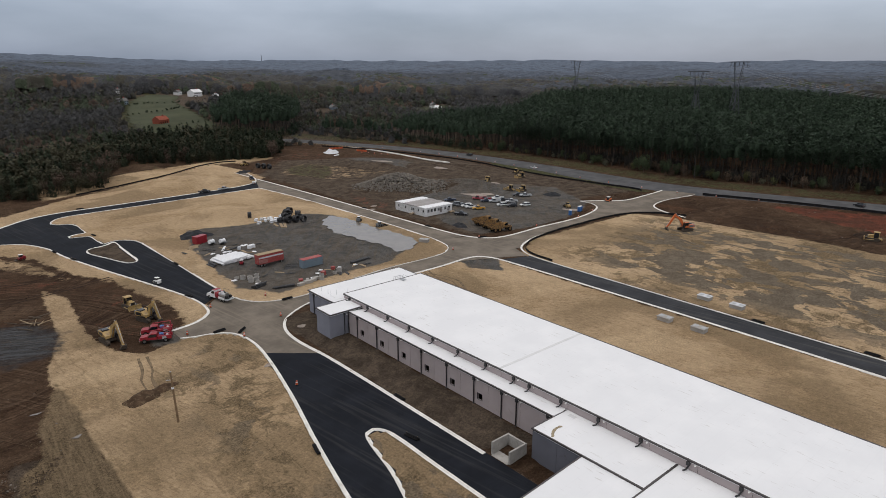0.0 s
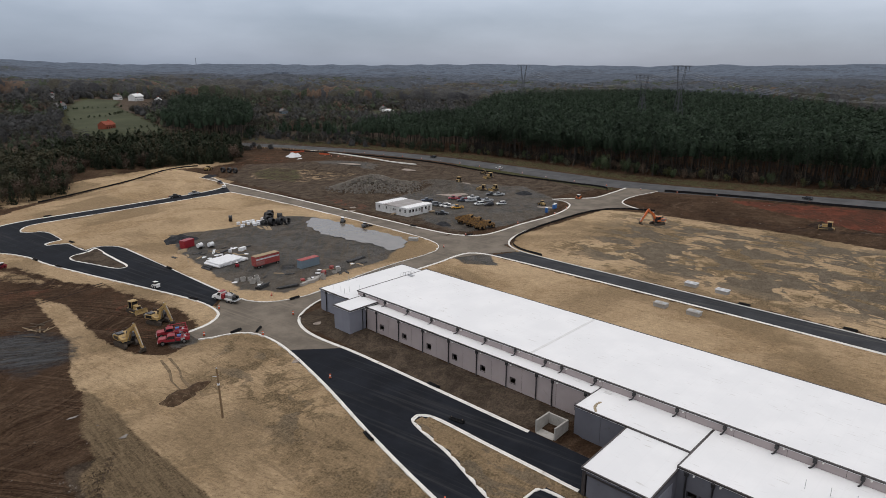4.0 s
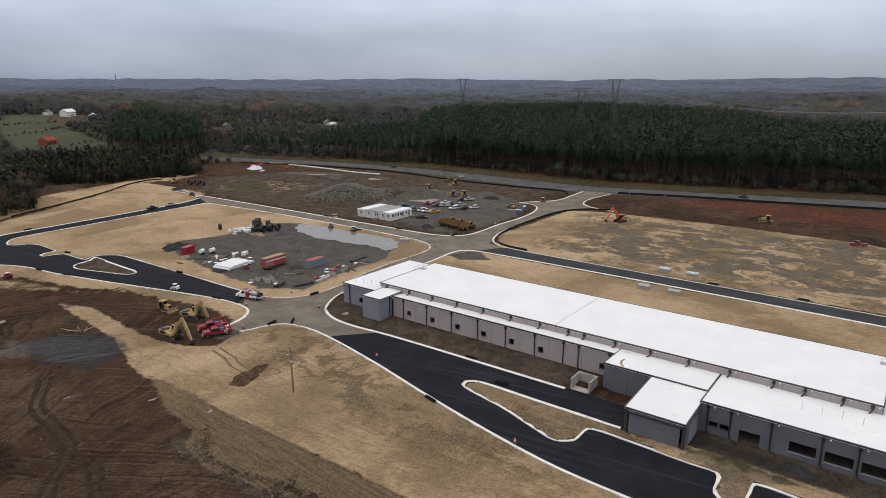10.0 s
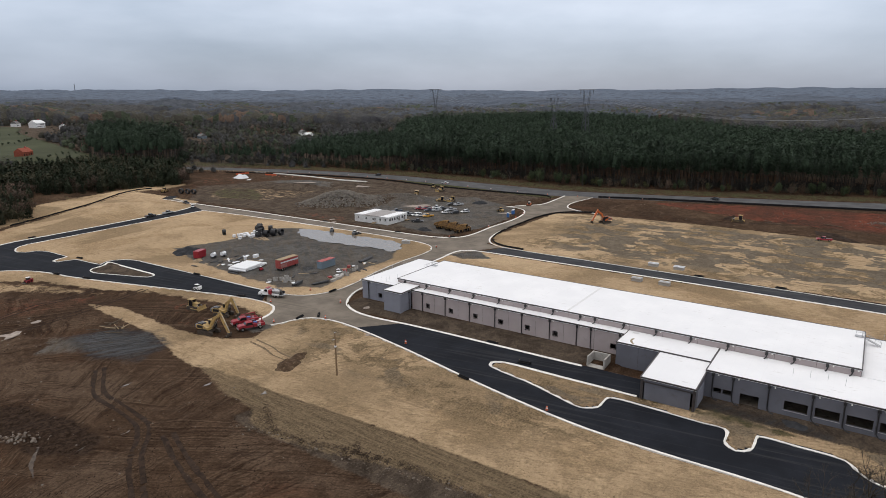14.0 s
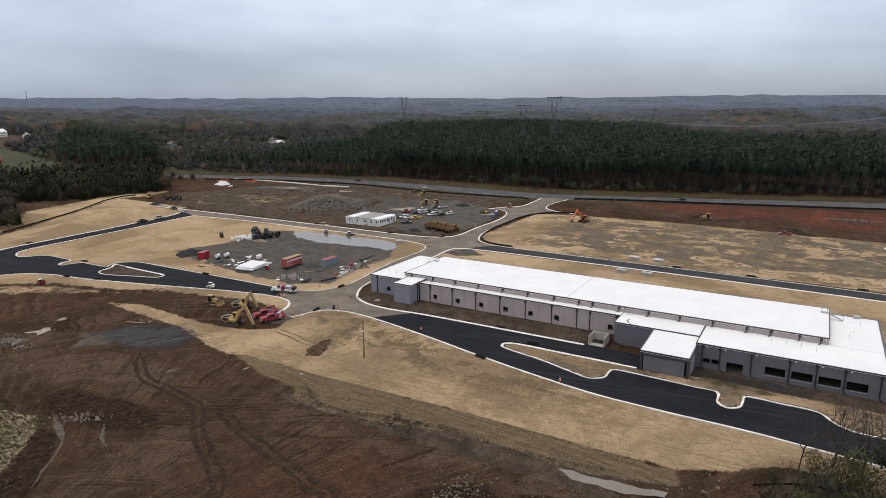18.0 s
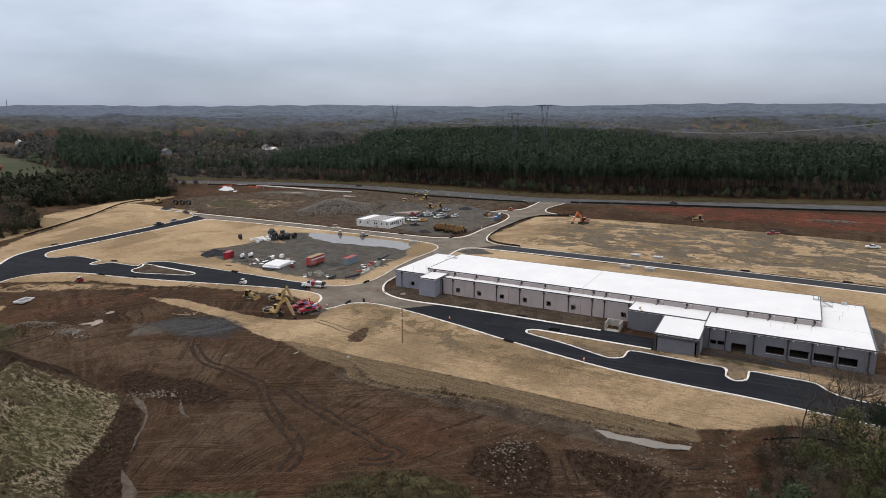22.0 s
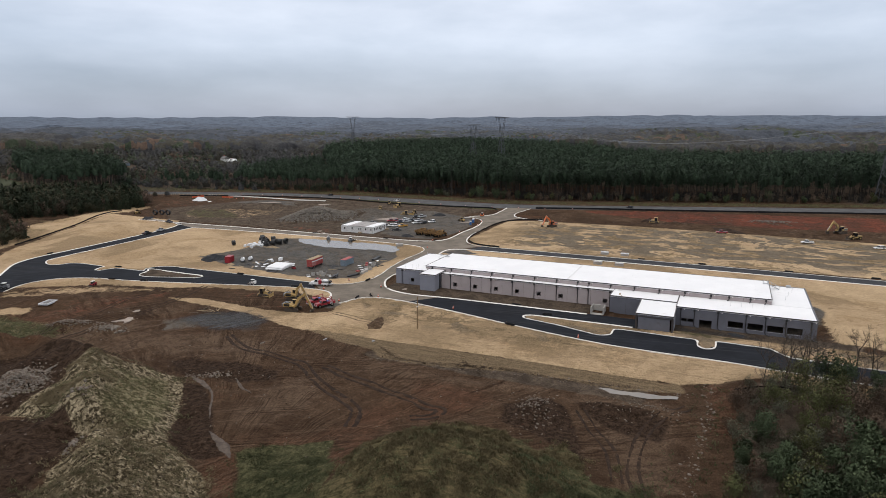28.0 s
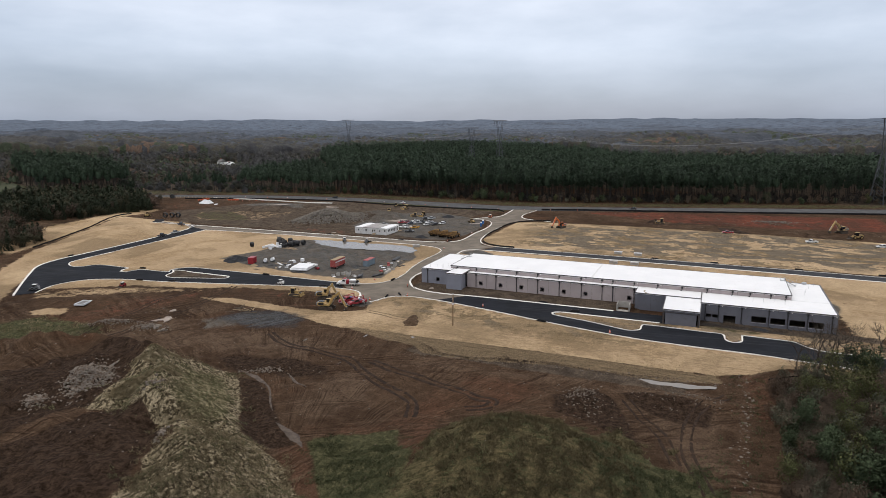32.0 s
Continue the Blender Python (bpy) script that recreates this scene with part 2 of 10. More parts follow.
    soil = mixn(n, l, stepn(n, l, big, 0.54, 0.70), soil, two((0.052, 0.031, 0.020), (0.086, 0.052, 0.034)))
    soil = mixn(n, l, mask(ashen, 0.35), soil, two((0.076, 0.056, 0.041), (0.110, 0.083, 0.063), mid, 0.3, 0.7))
    soil = mixn(n, l, mask(rust, 0.3), soil, two((0.058, 0.035, 0.0240), (0.094, 0.056, 0.039), mid, 0.3, 0.7))
    for line, where in sweep_v:
        here = stepn(n, l, where, 0.44, 0.60)
        soil = mixn(n, l, mathn(n, l, "MULTIPLY", mathn(n, l, "MULTIPLY", stepn(n, l, line, 0.52, 0.57), here), 0.68), soil, (0.022, 0.0142, 0.0102))
        soil = mixn(n, l, mathn(n, l, "MULTIPLY", mathn(n, l, "MULTIPLY", stepn(n, l, line, 0.48, 0.43), here), 0.46), soil, (0.118, 0.090, 0.067))
    soil = mixn(n, l, mask(loam, 0.12), soil, two((0.021, 0.0146, 0.0112), (0.050, 0.0365, 0.0280), clod, 0.35, 0.65))
    soil = mixn(n, l, 1.0, soil, (1.09, 0.98, 0.875), "MULTIPLY")
    darksoil = two((0.052, 0.040, 0.030), (0.108, 0.083, 0.062))
    redsoil = mixn(n, l, stepn(n, l, big, 0.42, 0.62), two((0.072, 0.033, 0.023), (0.170, 0.054, 0.033), mid), two((0.052, 0.029, 0.020), (0.104, 0.046, 0.031), swirl2))
    stone = two((0.068, 0.065, 0.061), (0.120, 0.114, 0.106))
    stone = mixn(n, l, mathn(n, l, "MULTIPLY", track, 0.5), stone, (0.052, 0.050, 0.049))
    stone = mixn(n, l, mathn(n, l, "MULTIPLY", stepn(n, l, big, 0.46, 0.58), 0.55), stone, two((0.088, 0.074, 0.060), (0.138, 0.116, 0.094)))
    stone = mixn(n, l, mathn(n, l, "MULTIPLY", stepn(n, l, swirl2, 0.48, 0.64), 0.5), stone, (0.120, 0.095, 0.068))
    strawc = two((0.470, 0.342, 0.209), (0.362, 0.259, 0.156), fine, 0.42, 0.6)
    strawc = mixn(n, l, mathn(n, l, "MULTIPLY", stepn(n, l, big, 0.48, 0.62), 0.55), strawc, (0.300, 0.205, 0.112))
    strawc = mixn(n, l, mathn(n, l, "MULTIPLY", stepn(n, l, comb, 0.50, 0.70), 0.22), strawc, (0.240, 0.165, 0.098))
    dash = noisen(n, l, co, 1.7, 6, 0.78, (1.0, 0.24, 1.0), -18, 0.4)
    strawc = mixn(n, l, mathn(n, l, "MULTIPLY", stepn(n, l, dash, 0.54, 0.58), 0.42), strawc, (0.165, 0.114, 0.070))
    strawc = mixn(n, l, mathn(n, l, "MULTIPLY", stepn(n, l, dash, 0.45, 0.41), 0.36), strawc, (0.560, 0.410, 0.255))
    strawc = mixn(n, l, mathn(n, l, "MULTIPLY", stepn(n, l, huge, 0.49, 0.40), 0.72), strawc, (0.218, 0.156, 0.092))
    strawc = mixn(n, l, mathn(n, l, "MULTIPLY", stepn(n, l, huge, 0.53, 0.60), 0.50), strawc, (0.530, 0.392, 0.244))
    thin = two((0.122, 0.091, 0.054), (0.190, 0.138, 0.082), fine, 0.42, 0.6)
    worn = mathn(n, l, "MULTIPLY_ADD", patchy, 1.6, 0.10, True)
    strawc = mixn(n, l, mathn(n, l, "MULTIPLY", mathn(n, l, "MULTIPLY", stepn(n, l, comb, 0.52, 0.68), 0.7), worn), strawc, thin)
    bare = mathn(n, l, "MULTIPLY", stepn(n, l, mathn(n, l, "ADD", mathn(n, l, "MULTIPLY", mid, 0.6), mathn(n, l, "MULTIPLY", big, 0.6)), 0.600, 0.655), 0.85)
    strawc = mixn(n, l, mathn(n, l, "MULTIPLY", bare, worn), strawc, thin)
    strawc = mixn(n, l, mathn(n, l, "MULTIPLY", mathn(n, l, "MULTIPLY", cleat, 0.3), worn), strawc, thin)
    green = two((0.040, 0.044, 0.021), (0.082, 0.076, 0.040), clod, 0.36, 0.62)
    col = mixn(n, l, mask(dark), soil, darksoil)
    col = mixn(n, l, mask(red), col, redsoil)
    col = mixn(n, l, mask(straw, 0.09), col, strawc)
    col = mixn(n, l, mask(gravel), col, stone)
    blot = noisen(n, l, co, 0.15, 6, 0.58, (0.85, 0.50, 1.0), 4, 0.5)
    gap = mathn(n, l, "MULTIPLY", patchy, stepn(n, l, mathn(n, l, "ADD", blot, mathn(n, l, "MULTIPLY_ADD", patchy, 0.16, -0.13)), 0.505, 0.525))
    gap = mathn(n, l, "MULTIPLY", mathn(n, l, "MULTIPLY", gap, mathn(n, l, "MULTIPLY_ADD", patchy, 0.7, 0.3)), mask(straw, 0.2))
    col = mixn(n, l, gap, col, two((0.120, 0.097, 0.071), (0.172, 0.141, 0.104)))
    ochre = two((0.044, 0.040, 0.020), (0.130, 0.102, 0.055), dash, 0.38, 0.60)
    green = mixn(n, l, mathn(n, l, "MULTIPLY", patchy, 0.85), green, ochre)
    col = mixn(n, l, mask(grass, 0.12), col, green)
    furrow = noisen(n, l, co, 1.5, 5, 0.7, (1.0, 0.07, 1.0), 3, 0.3)
    combed = mixn(n, l, stepn(n, l, fine, 0.4, 0.62), two((0.098, 0.071, 0.044), (0.215, 0.157, 0.097), furrow, 0.38, 0.62), (0.152, 0.113, 0.069))
    combed = mixn(n, l, mathn(n, l, "MULTIPLY", stepn(n, l, big, 0.50, 0.62), 0.45), combed, (0.225, 0.162, 0.098))
    tuft = noisen(n, l, co, 1.25, 4, 0.7, None, 0, 0.4)
    clumped = mixn(n, l, stepn(n, l, tuft, 0.47, 0.53), (0.048, 0.037, 0.022), two((0.215, 0.178, 0.116), (0.325, 0.270, 0.180), fine, 0.4, 0.6))
    clumped = mixn(n, l, mathn(n, l, "MULTIPLY", stepn(n, l, grass, 0.35, 0.6), 0.5), clumped, two((0.080, 0.078, 0.036), (0.150, 0.138, 0.070), tuft))
    col = mixn(n, l, mask(clumps, 0.1), col, clumped)
    col = mixn(n, l, mask(rut, 0.14), col, combed)
    wetm = mathn(n, l, "MULTIPLY", mask(wet, 0.2), mathn(n, l, "MULTIPLY_ADD", stepn(n, l, swirl, 0.40, 0.56), 0.65, 0.35))
    col = mixn(n, l, wetm, col, mixn(n, l, 0.85, col, (0.027, 0.028, 0.031)))
    grain = n.new("ShaderNodeMapRange")
    grain.inputs["From Min"].default_value, grain.inputs["From Max"].default_value = 0.36, 0.64
    grain.inputs["To Min"].default_value, grain.inputs["To Max"].default_value = 0.48, 1.56
    l.new(mathn(n, l, "MULTIPLY_ADD", fine, 0.68, mathn(n, l, "MULTIPLY", clod, 0.32)), grain.inputs["Value"])
    calm = mathn(n, l, "MULTIPLY", mask(straw, 0.2), mathn(n, l, "MULTIPLY_ADD", worn, -0.4, 0.30, True))
    amp = n.new("ShaderNodeMix")
    l.new(calm, amp.inputs[0])
    l.new(grain.outputs["Result"], amp.inputs[2])
    amp.inputs[3].default_value = 1.0
    comb3 = n.new("ShaderNodeCombineColor")
    for k in range(3):
        l.new(amp.outputs[0], comb3.inputs[k])
    col = mixn(n, l, 1.0, col, comb3.outputs["Color"], "MULTIPLY")
    l.new(col, b.inputs["Base Color"])
    l.new(mathn(n, l, "MULTIPLY_ADD", wetm, -0.38, 0.92, True), b.inputs["Roughness"])
    l.new(mathn(n, l, "MULTIPLY_ADD", wetm, 0.07, 0.03), b.inputs["Specular IOR Level"])
    h = mathn(n, l, "ADD", mathn(n, l, "MULTIPLY", fine, 0.6), mathn(n, l, "ADD", mathn(n, l, "MULTIPLY_ADD", swirl, 0.4, mathn(n, l, "MULTIPLY", dash, 0.7)), mathn(n, l, "ADD", clod, mathn(n, l, "MULTIPLY", cleat, 0.15))))
    h = mathn(n, l, "MULTIPLY", h, mathn(n, l, "MULTIPLY_ADD", wetm, -0.9, 1.0))
    bumpn(n, l, b, h, 0.9, 0.6)
    return m


M_GROUND = ground_material()
M_NEW = asphalt("new_asphalt", (0.013, 0.015, 0.020), (0.042, 0.042, 0.044))
M_OLD = asphalt("dusty_base_asphalt", (0.175, 0.150, 0.122), (0.230, 0.195, 0.155))
M_REAR = asphalt("dusty_new_asphalt", (0.042, 0.044, 0.049), (0.096, 0.092, 0.086))
M_HWY = asphalt("highway_asphalt", (0.090, 0.091, 0.094), (0.12, 0.12, 0.12))
M_KERB = surface("concrete_kerb", (0.70, 0.68, 0.64), 0.12, 0.4, 5.0, 0.85, 0, 0.1, (0.36, 0.30, 0.23), 0.60, world=True)
def roof_material():
    """White membrane with short scuffs along its laps and faint pools of dirt."""
    m, n, l, b = mat_base("white_roof_membrane")
    co = n.new("ShaderNodeNewGeometry").outputs["Position"]
    col = mixn(n, l, stepn(n, l, noisen(n, l, co, 0.12, 5, 0.6), 0.35, 0.7), (0.705, 0.71, 0.72), (0.755, 0.758, 0.765))
    scuff = noisen(n, l, co, 1.1, 4, 0.6, (1.9, 0.26, 1.0), 0, 0.3)
    where = noisen(n, l, co, 0.16, 3, 0.5)
    k = mathn(n, l, "MULTIPLY", stepn(n, l, scuff, 0.60, 0.70), stepn(n, l, where, 0.44, 0.58))
    col = mixn(n, l, mathn(n, l, "MULTIPLY", k, 0.55), col, (0.46, 0.44, 0.42))
    lap = waven(n, l, co, 0.105, 0.15, 90, 1.0)
    col = mixn(n, l, mathn(n, l, "MULTIPLY", stepn(n, l, lap, 0.98, 1.0), 0.06), col, (0.56, 0.56, 0.57))
    pool_ = noisen(n, l, co, 0.35, 5, 0.7, None, 0, 0.8)
    col = mixn(n, l, mathn(n, l, "MULTIPLY", stepn(n, l, pool_, 0.66, 0.80), 0.5), col, (0.55, 0.52, 0.47))
    l.new(col, b.inputs["Base Color"])
    b.inputs["Roughness"].default_value = 0.6
    b.inputs["Specular IOR Level"].default_value = 0.25
    return m


M_ROOF = roof_material()
M_WALL = surface("grey_painted_panel", (0.385, 0.335, 0.330), 0.06, 0.25, 2.0, 0.75, 0, 0.06, (0.32, 0.28, 0.275), 0.60, world=True)
M_WALL2 = surface("blue_grey_panel", (0.225, 0.232, 0.270), 0.07, 0.25, 2.0, 0.75, 0, 0.06, (0.18, 0.18, 0.20), 0.60, world=True)
M_COPING = surface("dark_coping_metal", (0.07, 0.062, 0.062), 0.1, 1, 8, 0.45, 0.4, 0.05)
M_BLACK = surface("black_plastic_pipe", (0.02, 0.02, 0.022), 0.2, 1, 8, 0.45, 0, 0.05)

# ---- building blocks ----
from mathutils import geometry


def mesh_of(name, verts, faces, mats=(), idx=None, smooth=False):
    me = bpy.data.meshes.new(name)
    me.from_pydata([tuple(v) for v in verts], [], faces)
    for m in mats:
        me.materials.append(m)
    if idx is not None:
        me.polygons.foreach_set("material_index", np.asarray(idx, np.int32))
    if smooth:
        me.polygons.foreach_set("use_smooth", np.ones(len(me.polygons), bool))
    me.update()
    return me


def part(name, bm, material, parent=None, label="", at=None, smooth=False):
    """Links a bmesh as one mesh object under a thing or a part."""
    me = bpy.data.meshes.new(name)
    bm.to_mesh(me)
    bm.free()
    me.materials.append(material)
    if smooth:
        me.polygons.foreach_set("use_smooth", np.ones(len(me.polygons), bool))
    ob = new(name, me)
    if parent:
        ob.parent = parent
    if at is not None:
        ob.matrix_basis = at
    return tagged(ob, label)


def share(name, me, parent=None, at=None, label=""):
    ob = new(name, me)
    if parent:
        ob.parent = parent
    if at is not None:
        ob.matrix_basis = at
    return tagged(ob, label)


def empty(name, at, label, category, group="", kind=""):
    ob = new(name)
    ob.empty_display_size = 0.5
    ob.matrix_basis = at
    return tagged(ob, label, category, group, kind)


def box(bm, x0, x1, y0, y1, z0, z1, bevel=0.0):
    r = bmesh.ops.create_cube(bm, size=1.0, matrix=Matrix.LocRotScale(((x0 + x1) / 2, (y0 + y1) / 2, (z0 + z1) / 2), None, (x1 - x0, y1 - y0, z1 - z0)))
    if bevel:
        es = list({e for v in r["verts"] for e in v.link_edges})
        bmesh.ops.bevel(bm, geom=es, offset=bevel, segments=1, affect="EDGES", clamp_overlap=True)
    return bm


def bx(x0, x1, y0, y1, z0, z1, bevel=0.0):
    return box(bmesh.new(), x0, x1, y0, y1, z0, z1, bevel)


def cyl(bm, r0, r1, h, seg=12, m=None):
    bmesh.ops.create_cone(bm, cap_ends=True, segments=seg, radius1=r0, radius2=r1, depth=h, matrix=m if m is not None else Matrix())
    return bm


def rod(bm, a, b, r, seg=8, r2=None):
    a, b = Vector(a), Vector(b)
    q = (b - a).to_track_quat("Z", "Y").to_matrix().to_4x4()
    bmesh.ops.create_cone(bm, cap_ends=True, segments=seg, radius1=r, radius2=r if r2 is None else r2, depth=(b - a).length, matrix=Matrix.Translation((a + b) / 2) @ q)
    return bm


def prism(pts, y0, y1, bm=None, axis="y"):
    """A profile of (a, z) points pushed out along y (or along x)."""
    bm = bm or bmesh.new()
    put = (lambda a, z, s: (a, s, z)) if axis == "y" else ((lambda a, z, s: (s, a, z)) if axis == "x" else (lambda a, z, s: (a, z, s)))
    A = [bm.verts.new(put(a, z, y0)) for a, z in pts]
    B = [bm.verts.new(put(a, z, y1)) for a, z in pts]
    bm.faces.new(A)
    bm.faces.new(B[::-1])
    for i in range(len(pts)):
        j = (i + 1) % len(pts)
        bm.faces.new((A[j], A[i], B[i], B[j]))
    bmesh.ops.recalc_face_normals(bm, faces=bm.faces)
    return bm


def smooth_line(pts, step=2.0, closed=False):
    """A Catmull-Rom line through the points."""
    p = [np.array(q, float) for q in pts]
    n = len(p)
    out = []
    for i in range(n if closed else n - 1):
        a, b = p[i], p[(i + 1) % n]
        a0 = p[i - 1] if (closed or i) else 2 * a - b
        b1 = p[(i + 2) % n] if (closed or i + 2 < n) else 2 * b - a
        d = np.linalg.norm(b - a)
        s = (np.linalg.norm(a - a0) + 1e-6, d + 1e-6, np.linalg.norm(b1 - b) + 1e-6)
        ta = (b - a0) / (s[0] + s[1]) * d
        tb = (b1 - a) / (s[1] + s[2]) * d
        k = max(1, int(d / step))
        for u in np.arange(k) / k:
            out.append((2 * u**3 - 3 * u**2 + 1) * a + (u**3 - 2 * u**2 + u) * ta + (3 * u**2 - 2 * u**3) * b + (u**3 - u**2) * tb)
    if not closed:
        out.append(p[-1])
    return np.array(out)


def side_normals(L, closed=False):
    if closed:
        d = np.roll(L, -1, 0) - np.roll(L, 1, 0)
    else:
        d = np.gradient(L, axis=0)
    d /= np.linalg.norm(d, axis=1)[:, None] + 1e-9
    return np.stack([-d[:, 1], d[:, 0]], 1)


def sweep(L, profile, closed=False, z=None):
    """Verts and faces of a profile of (across, up) points carried along a flat line; across is to the line's left."""
    N = side_normals(L, closed)
    n, k = len(L), len(profile)
    zz = np.zeros(n) if z is None else np.asarray(z)
    V = np.zeros((n, k, 3))
    for j, (a, h) in enumerate(profile):
        V[:, j, :2] = L + N * a
        V[:, j, 2] = zz + h
    F = []
    for i in range(n if closed else n - 1):
        i2 = (i + 1) % n
        for j in range(k - 1):
            F.append((i * k + j, i2 * k + j, i2 * k + j + 1, i * k + j + 1))
    if not closed:
        F.append(tuple(range(k)))
        F.append(tuple((n - 1) * k + j for j in reversed(range(k))))
    return V.reshape(-1, 3), F


def inside(P, x, y):
    """Signed distance from a closed line: positive within."""
    P = np.asarray(P, float)
    lo, hi = P.min(0) - 12, P.max(0) + 12
    out = np.full(x.shape, -12.0)
    sel = (x > lo[0]) & (x < hi[0]) & (y > lo[1]) & (y < hi[1])
    X, Y = x[sel], y[sel]
    d2, odd = np.full(X.shape, 1e9), np.zeros(X.shape, bool)
    for a, b in zip(P, np.roll(P, -1, 0)):
        e = b - a
        t = np.clip(((X - a[0]) * e[0] + (Y - a[1]) * e[1]) / (e @ e + 1e-9), 0, 1)
        d2 = np.minimum(d2, (X - a[0] - t * e[0]) ** 2 + (Y - a[1] - t * e[1]) ** 2)
        with np.errstate(divide="ignore", invalid="ignore"):
            odd ^= ((a[1] > Y) != (b[1] > Y)) & (X < (b[0] - a[0]) * (Y - a[1]) / (b[1] - a[1] + 1e-12) + a[0])
    out[sel] = np.where(odd, 1, -1) * np.sqrt(d2)
    return np.maximum(out, -12)


def near_line(L, x, y, reach):
    """Distance from an open line, up to reach."""
    L = np.asarray(L, float)
    lo, hi = L.min(0) - reach, L.max(0) + reach
    out = np.full(x.shape, float(reach))
    sel = (x > lo[0]) & (x < hi[0]) & (y > lo[1]) & (y < hi[1])
    X, Y = x[sel], y[sel]
    d2 = np.full(X.shape, float(reach) ** 2)
    for a, b in zip(L[:-1], L[1:]):
        e = b - a
        t = np.clip(((X - a[0]) * e[0] + (Y - a[1]) * e[1]) / (e @ e + 1e-9), 0, 1)
        d2 = np.minimum(d2, (X - a[0] - t * e[0]) ** 2 + (Y - a[1] - t * e[1]) ** 2)
    out[sel] = np.sqrt(d2)
    return out


def sheet(name, outline, z, material, label="", category="", kind="structure", thick=0.12):
    """A flat paved piece with an edge."""
    P = [tuple(outline[0])]
    for q in outline[1:]:
        if math.hypot(q[0] - P[-1][0], q[1] - P[-1][1]) > 0.05:
            P.append(tuple(q))
    tri = geometry.tessellate_polygon([[Vector((x, y, 0)) for x, y in P]])
    bm = bmesh.new()
    top = [bm.verts.new((x, y, z)) for x, y in P]
    low = [bm.verts.new((x, y, z - thick)) for x, y in P]
    for t in tri:
        f = bm.faces.new([top[i] for i in t])
        f.normal_update()
        if f.normal.z < 0:
            f.normal_flip()
    for i in range(len(P)):
        j = (i + 1) % len(P)
        bm.faces.new((low[i], low[j], top[j], top[i]))
    ob = part(name, bm, material)
    return tagged(ob, label, category, "", kind)

# ---- plan of the roads (metres, the long walls along y) ----
K_FIELD = smooth_line([(44, 145), (47, 143.6), (51, 142.6), (54.3, 140), (55.8, 135), (55.4, 126), (51, 105), (46, 86), (42, 69), (39.3, 54), (38.6, 40), (38.4, 24), (37, 8), (36, -10), (36, -60)])
K_WEST = smooth_line([(8, 266), (17, 270), (25, 269), (31, 264), (36, 252), (38, 239), (44, 215), (51, 190), (55.5, 172), (56.3, 163), (55, 156.5), (50.5, 152.6), (44, 151)])
K_BLDG = smooth_line([(88, 147.4), (80, 146.2), (74, 143.6), (68.6, 139.5), (65.4, 133.5), (64.4, 126), (65.2, 114), (65.5, 100), (65.6, 80), (65.7, 65)])
K_LOOP = smooth_line([(2, 270), (17, 287), (30, 301), (39, 309.5), (50, 314), (66, 315.5), (90, 317.5), (115, 320), (136, 323), (148, 328.5), (153.5, 338), (157.5, 352), (160, 368)])
K_NORTH = smooth_line([(154, 368), (154.5, 350), (155.5, 320), (156.5, 280), (157, 240), (157.3, 205), (157.6, 182), (159, 169), (164, 161.5), (172, 159.6), (190, 160.6), (210, 160.4), (226, 162.6), (238, 167.5), (243, 174), (243.5, 181)])
K_YARD = smooth_line([(143.5, 312), (146, 285), (147.6, 250), (148, 216), (147.8, 192), (147, 175), (144.5, 164), (139, 158.6), (131, 157), (117, 157), (100, 155.3), (86, 152.6), (76, 152.4), (69, 155.5), (65.6, 161), (64.4, 172), (64, 203), (63.2, 238)])
K_REAR_IN = smooth_line([(88, 147.4), (110, 147.2), (128, 147.4), (138, 148.4), (143.5, 147.6), (146.4, 143), (147.2, 132), (147.5, 100), (147.3, 60), (146.5, 20), (145, -20), (144, -60)])
K_REAR_OUT = smooth_line([(250, 131), (251, 137), (247.5, 145), (240, 150.6), (226, 153.6), (205, 153.6), (188, 152.8), (172, 150), (162.5, 145), (158.3, 138), (157, 127), (156.5, 100), (156, 60), (155.4, 20), (154, -20), (153, -60)])
K_GATE = smooth_line([(251, 137), (255, 146), (261, 152.4), (275, 155.4), (299, 153)])
K_GATE_N = smooth_line([(243.5, 181), (251, 176), (261, 168.6), (279, 168.6), (297, 170)])
HWY_N = smooth_line([(180, 640), (232, 540), (262, 480), (280, 430), (294, 380), (301, 320), (299, 260), (294, 215), (294, 174), (299, 150), (309, 120), (321, 80), (341, 10), (365, -70), (400, -180), (470, -380)], 6)
HWY_F = smooth_line([(196, 648), (248, 548), (278, 488), (297, 436), (312, 385), (320, 322), (320, 262), (318, 218), (317, 180), (324, 145), (338, 100), (352, 57), (368, 11), (392, -68), (426, -172), (496, -372)], 6)

P_DARK = np.array([(55.1, 125), (51, 105), (46, 86), (42, 69), (39.3, 54), (38.6, 40), (38.4, 24), (37, 8), (36, -10), (36, -60), (57, -60), (57, 44), (66, 43), (66, 80), (66, 100), (65.4, 116)])
P_LEFT = np.concatenate([K_WEST[:-8], np.array([(64.6, 170), (64, 203), (63.2, 240), (60, 270), (62, 296), (143.5, 312)]), K_LOOP[::-1][12:]])
P_MID = np.concatenate([K_FIELD[:14], np.array([(55.1, 125), (65.4, 116)]), K_BLDG[K_BLDG[:, 1] > 117][::-1], K_REAR_IN[1:24],
                        np.array([(148, 142), (157, 137), (163, 152), (160, 168), (150, 172)]), K_YARD[(K_YARD[:, 1] < 174)], np.array([(64.6, 170)]), K_WEST[-8:]])
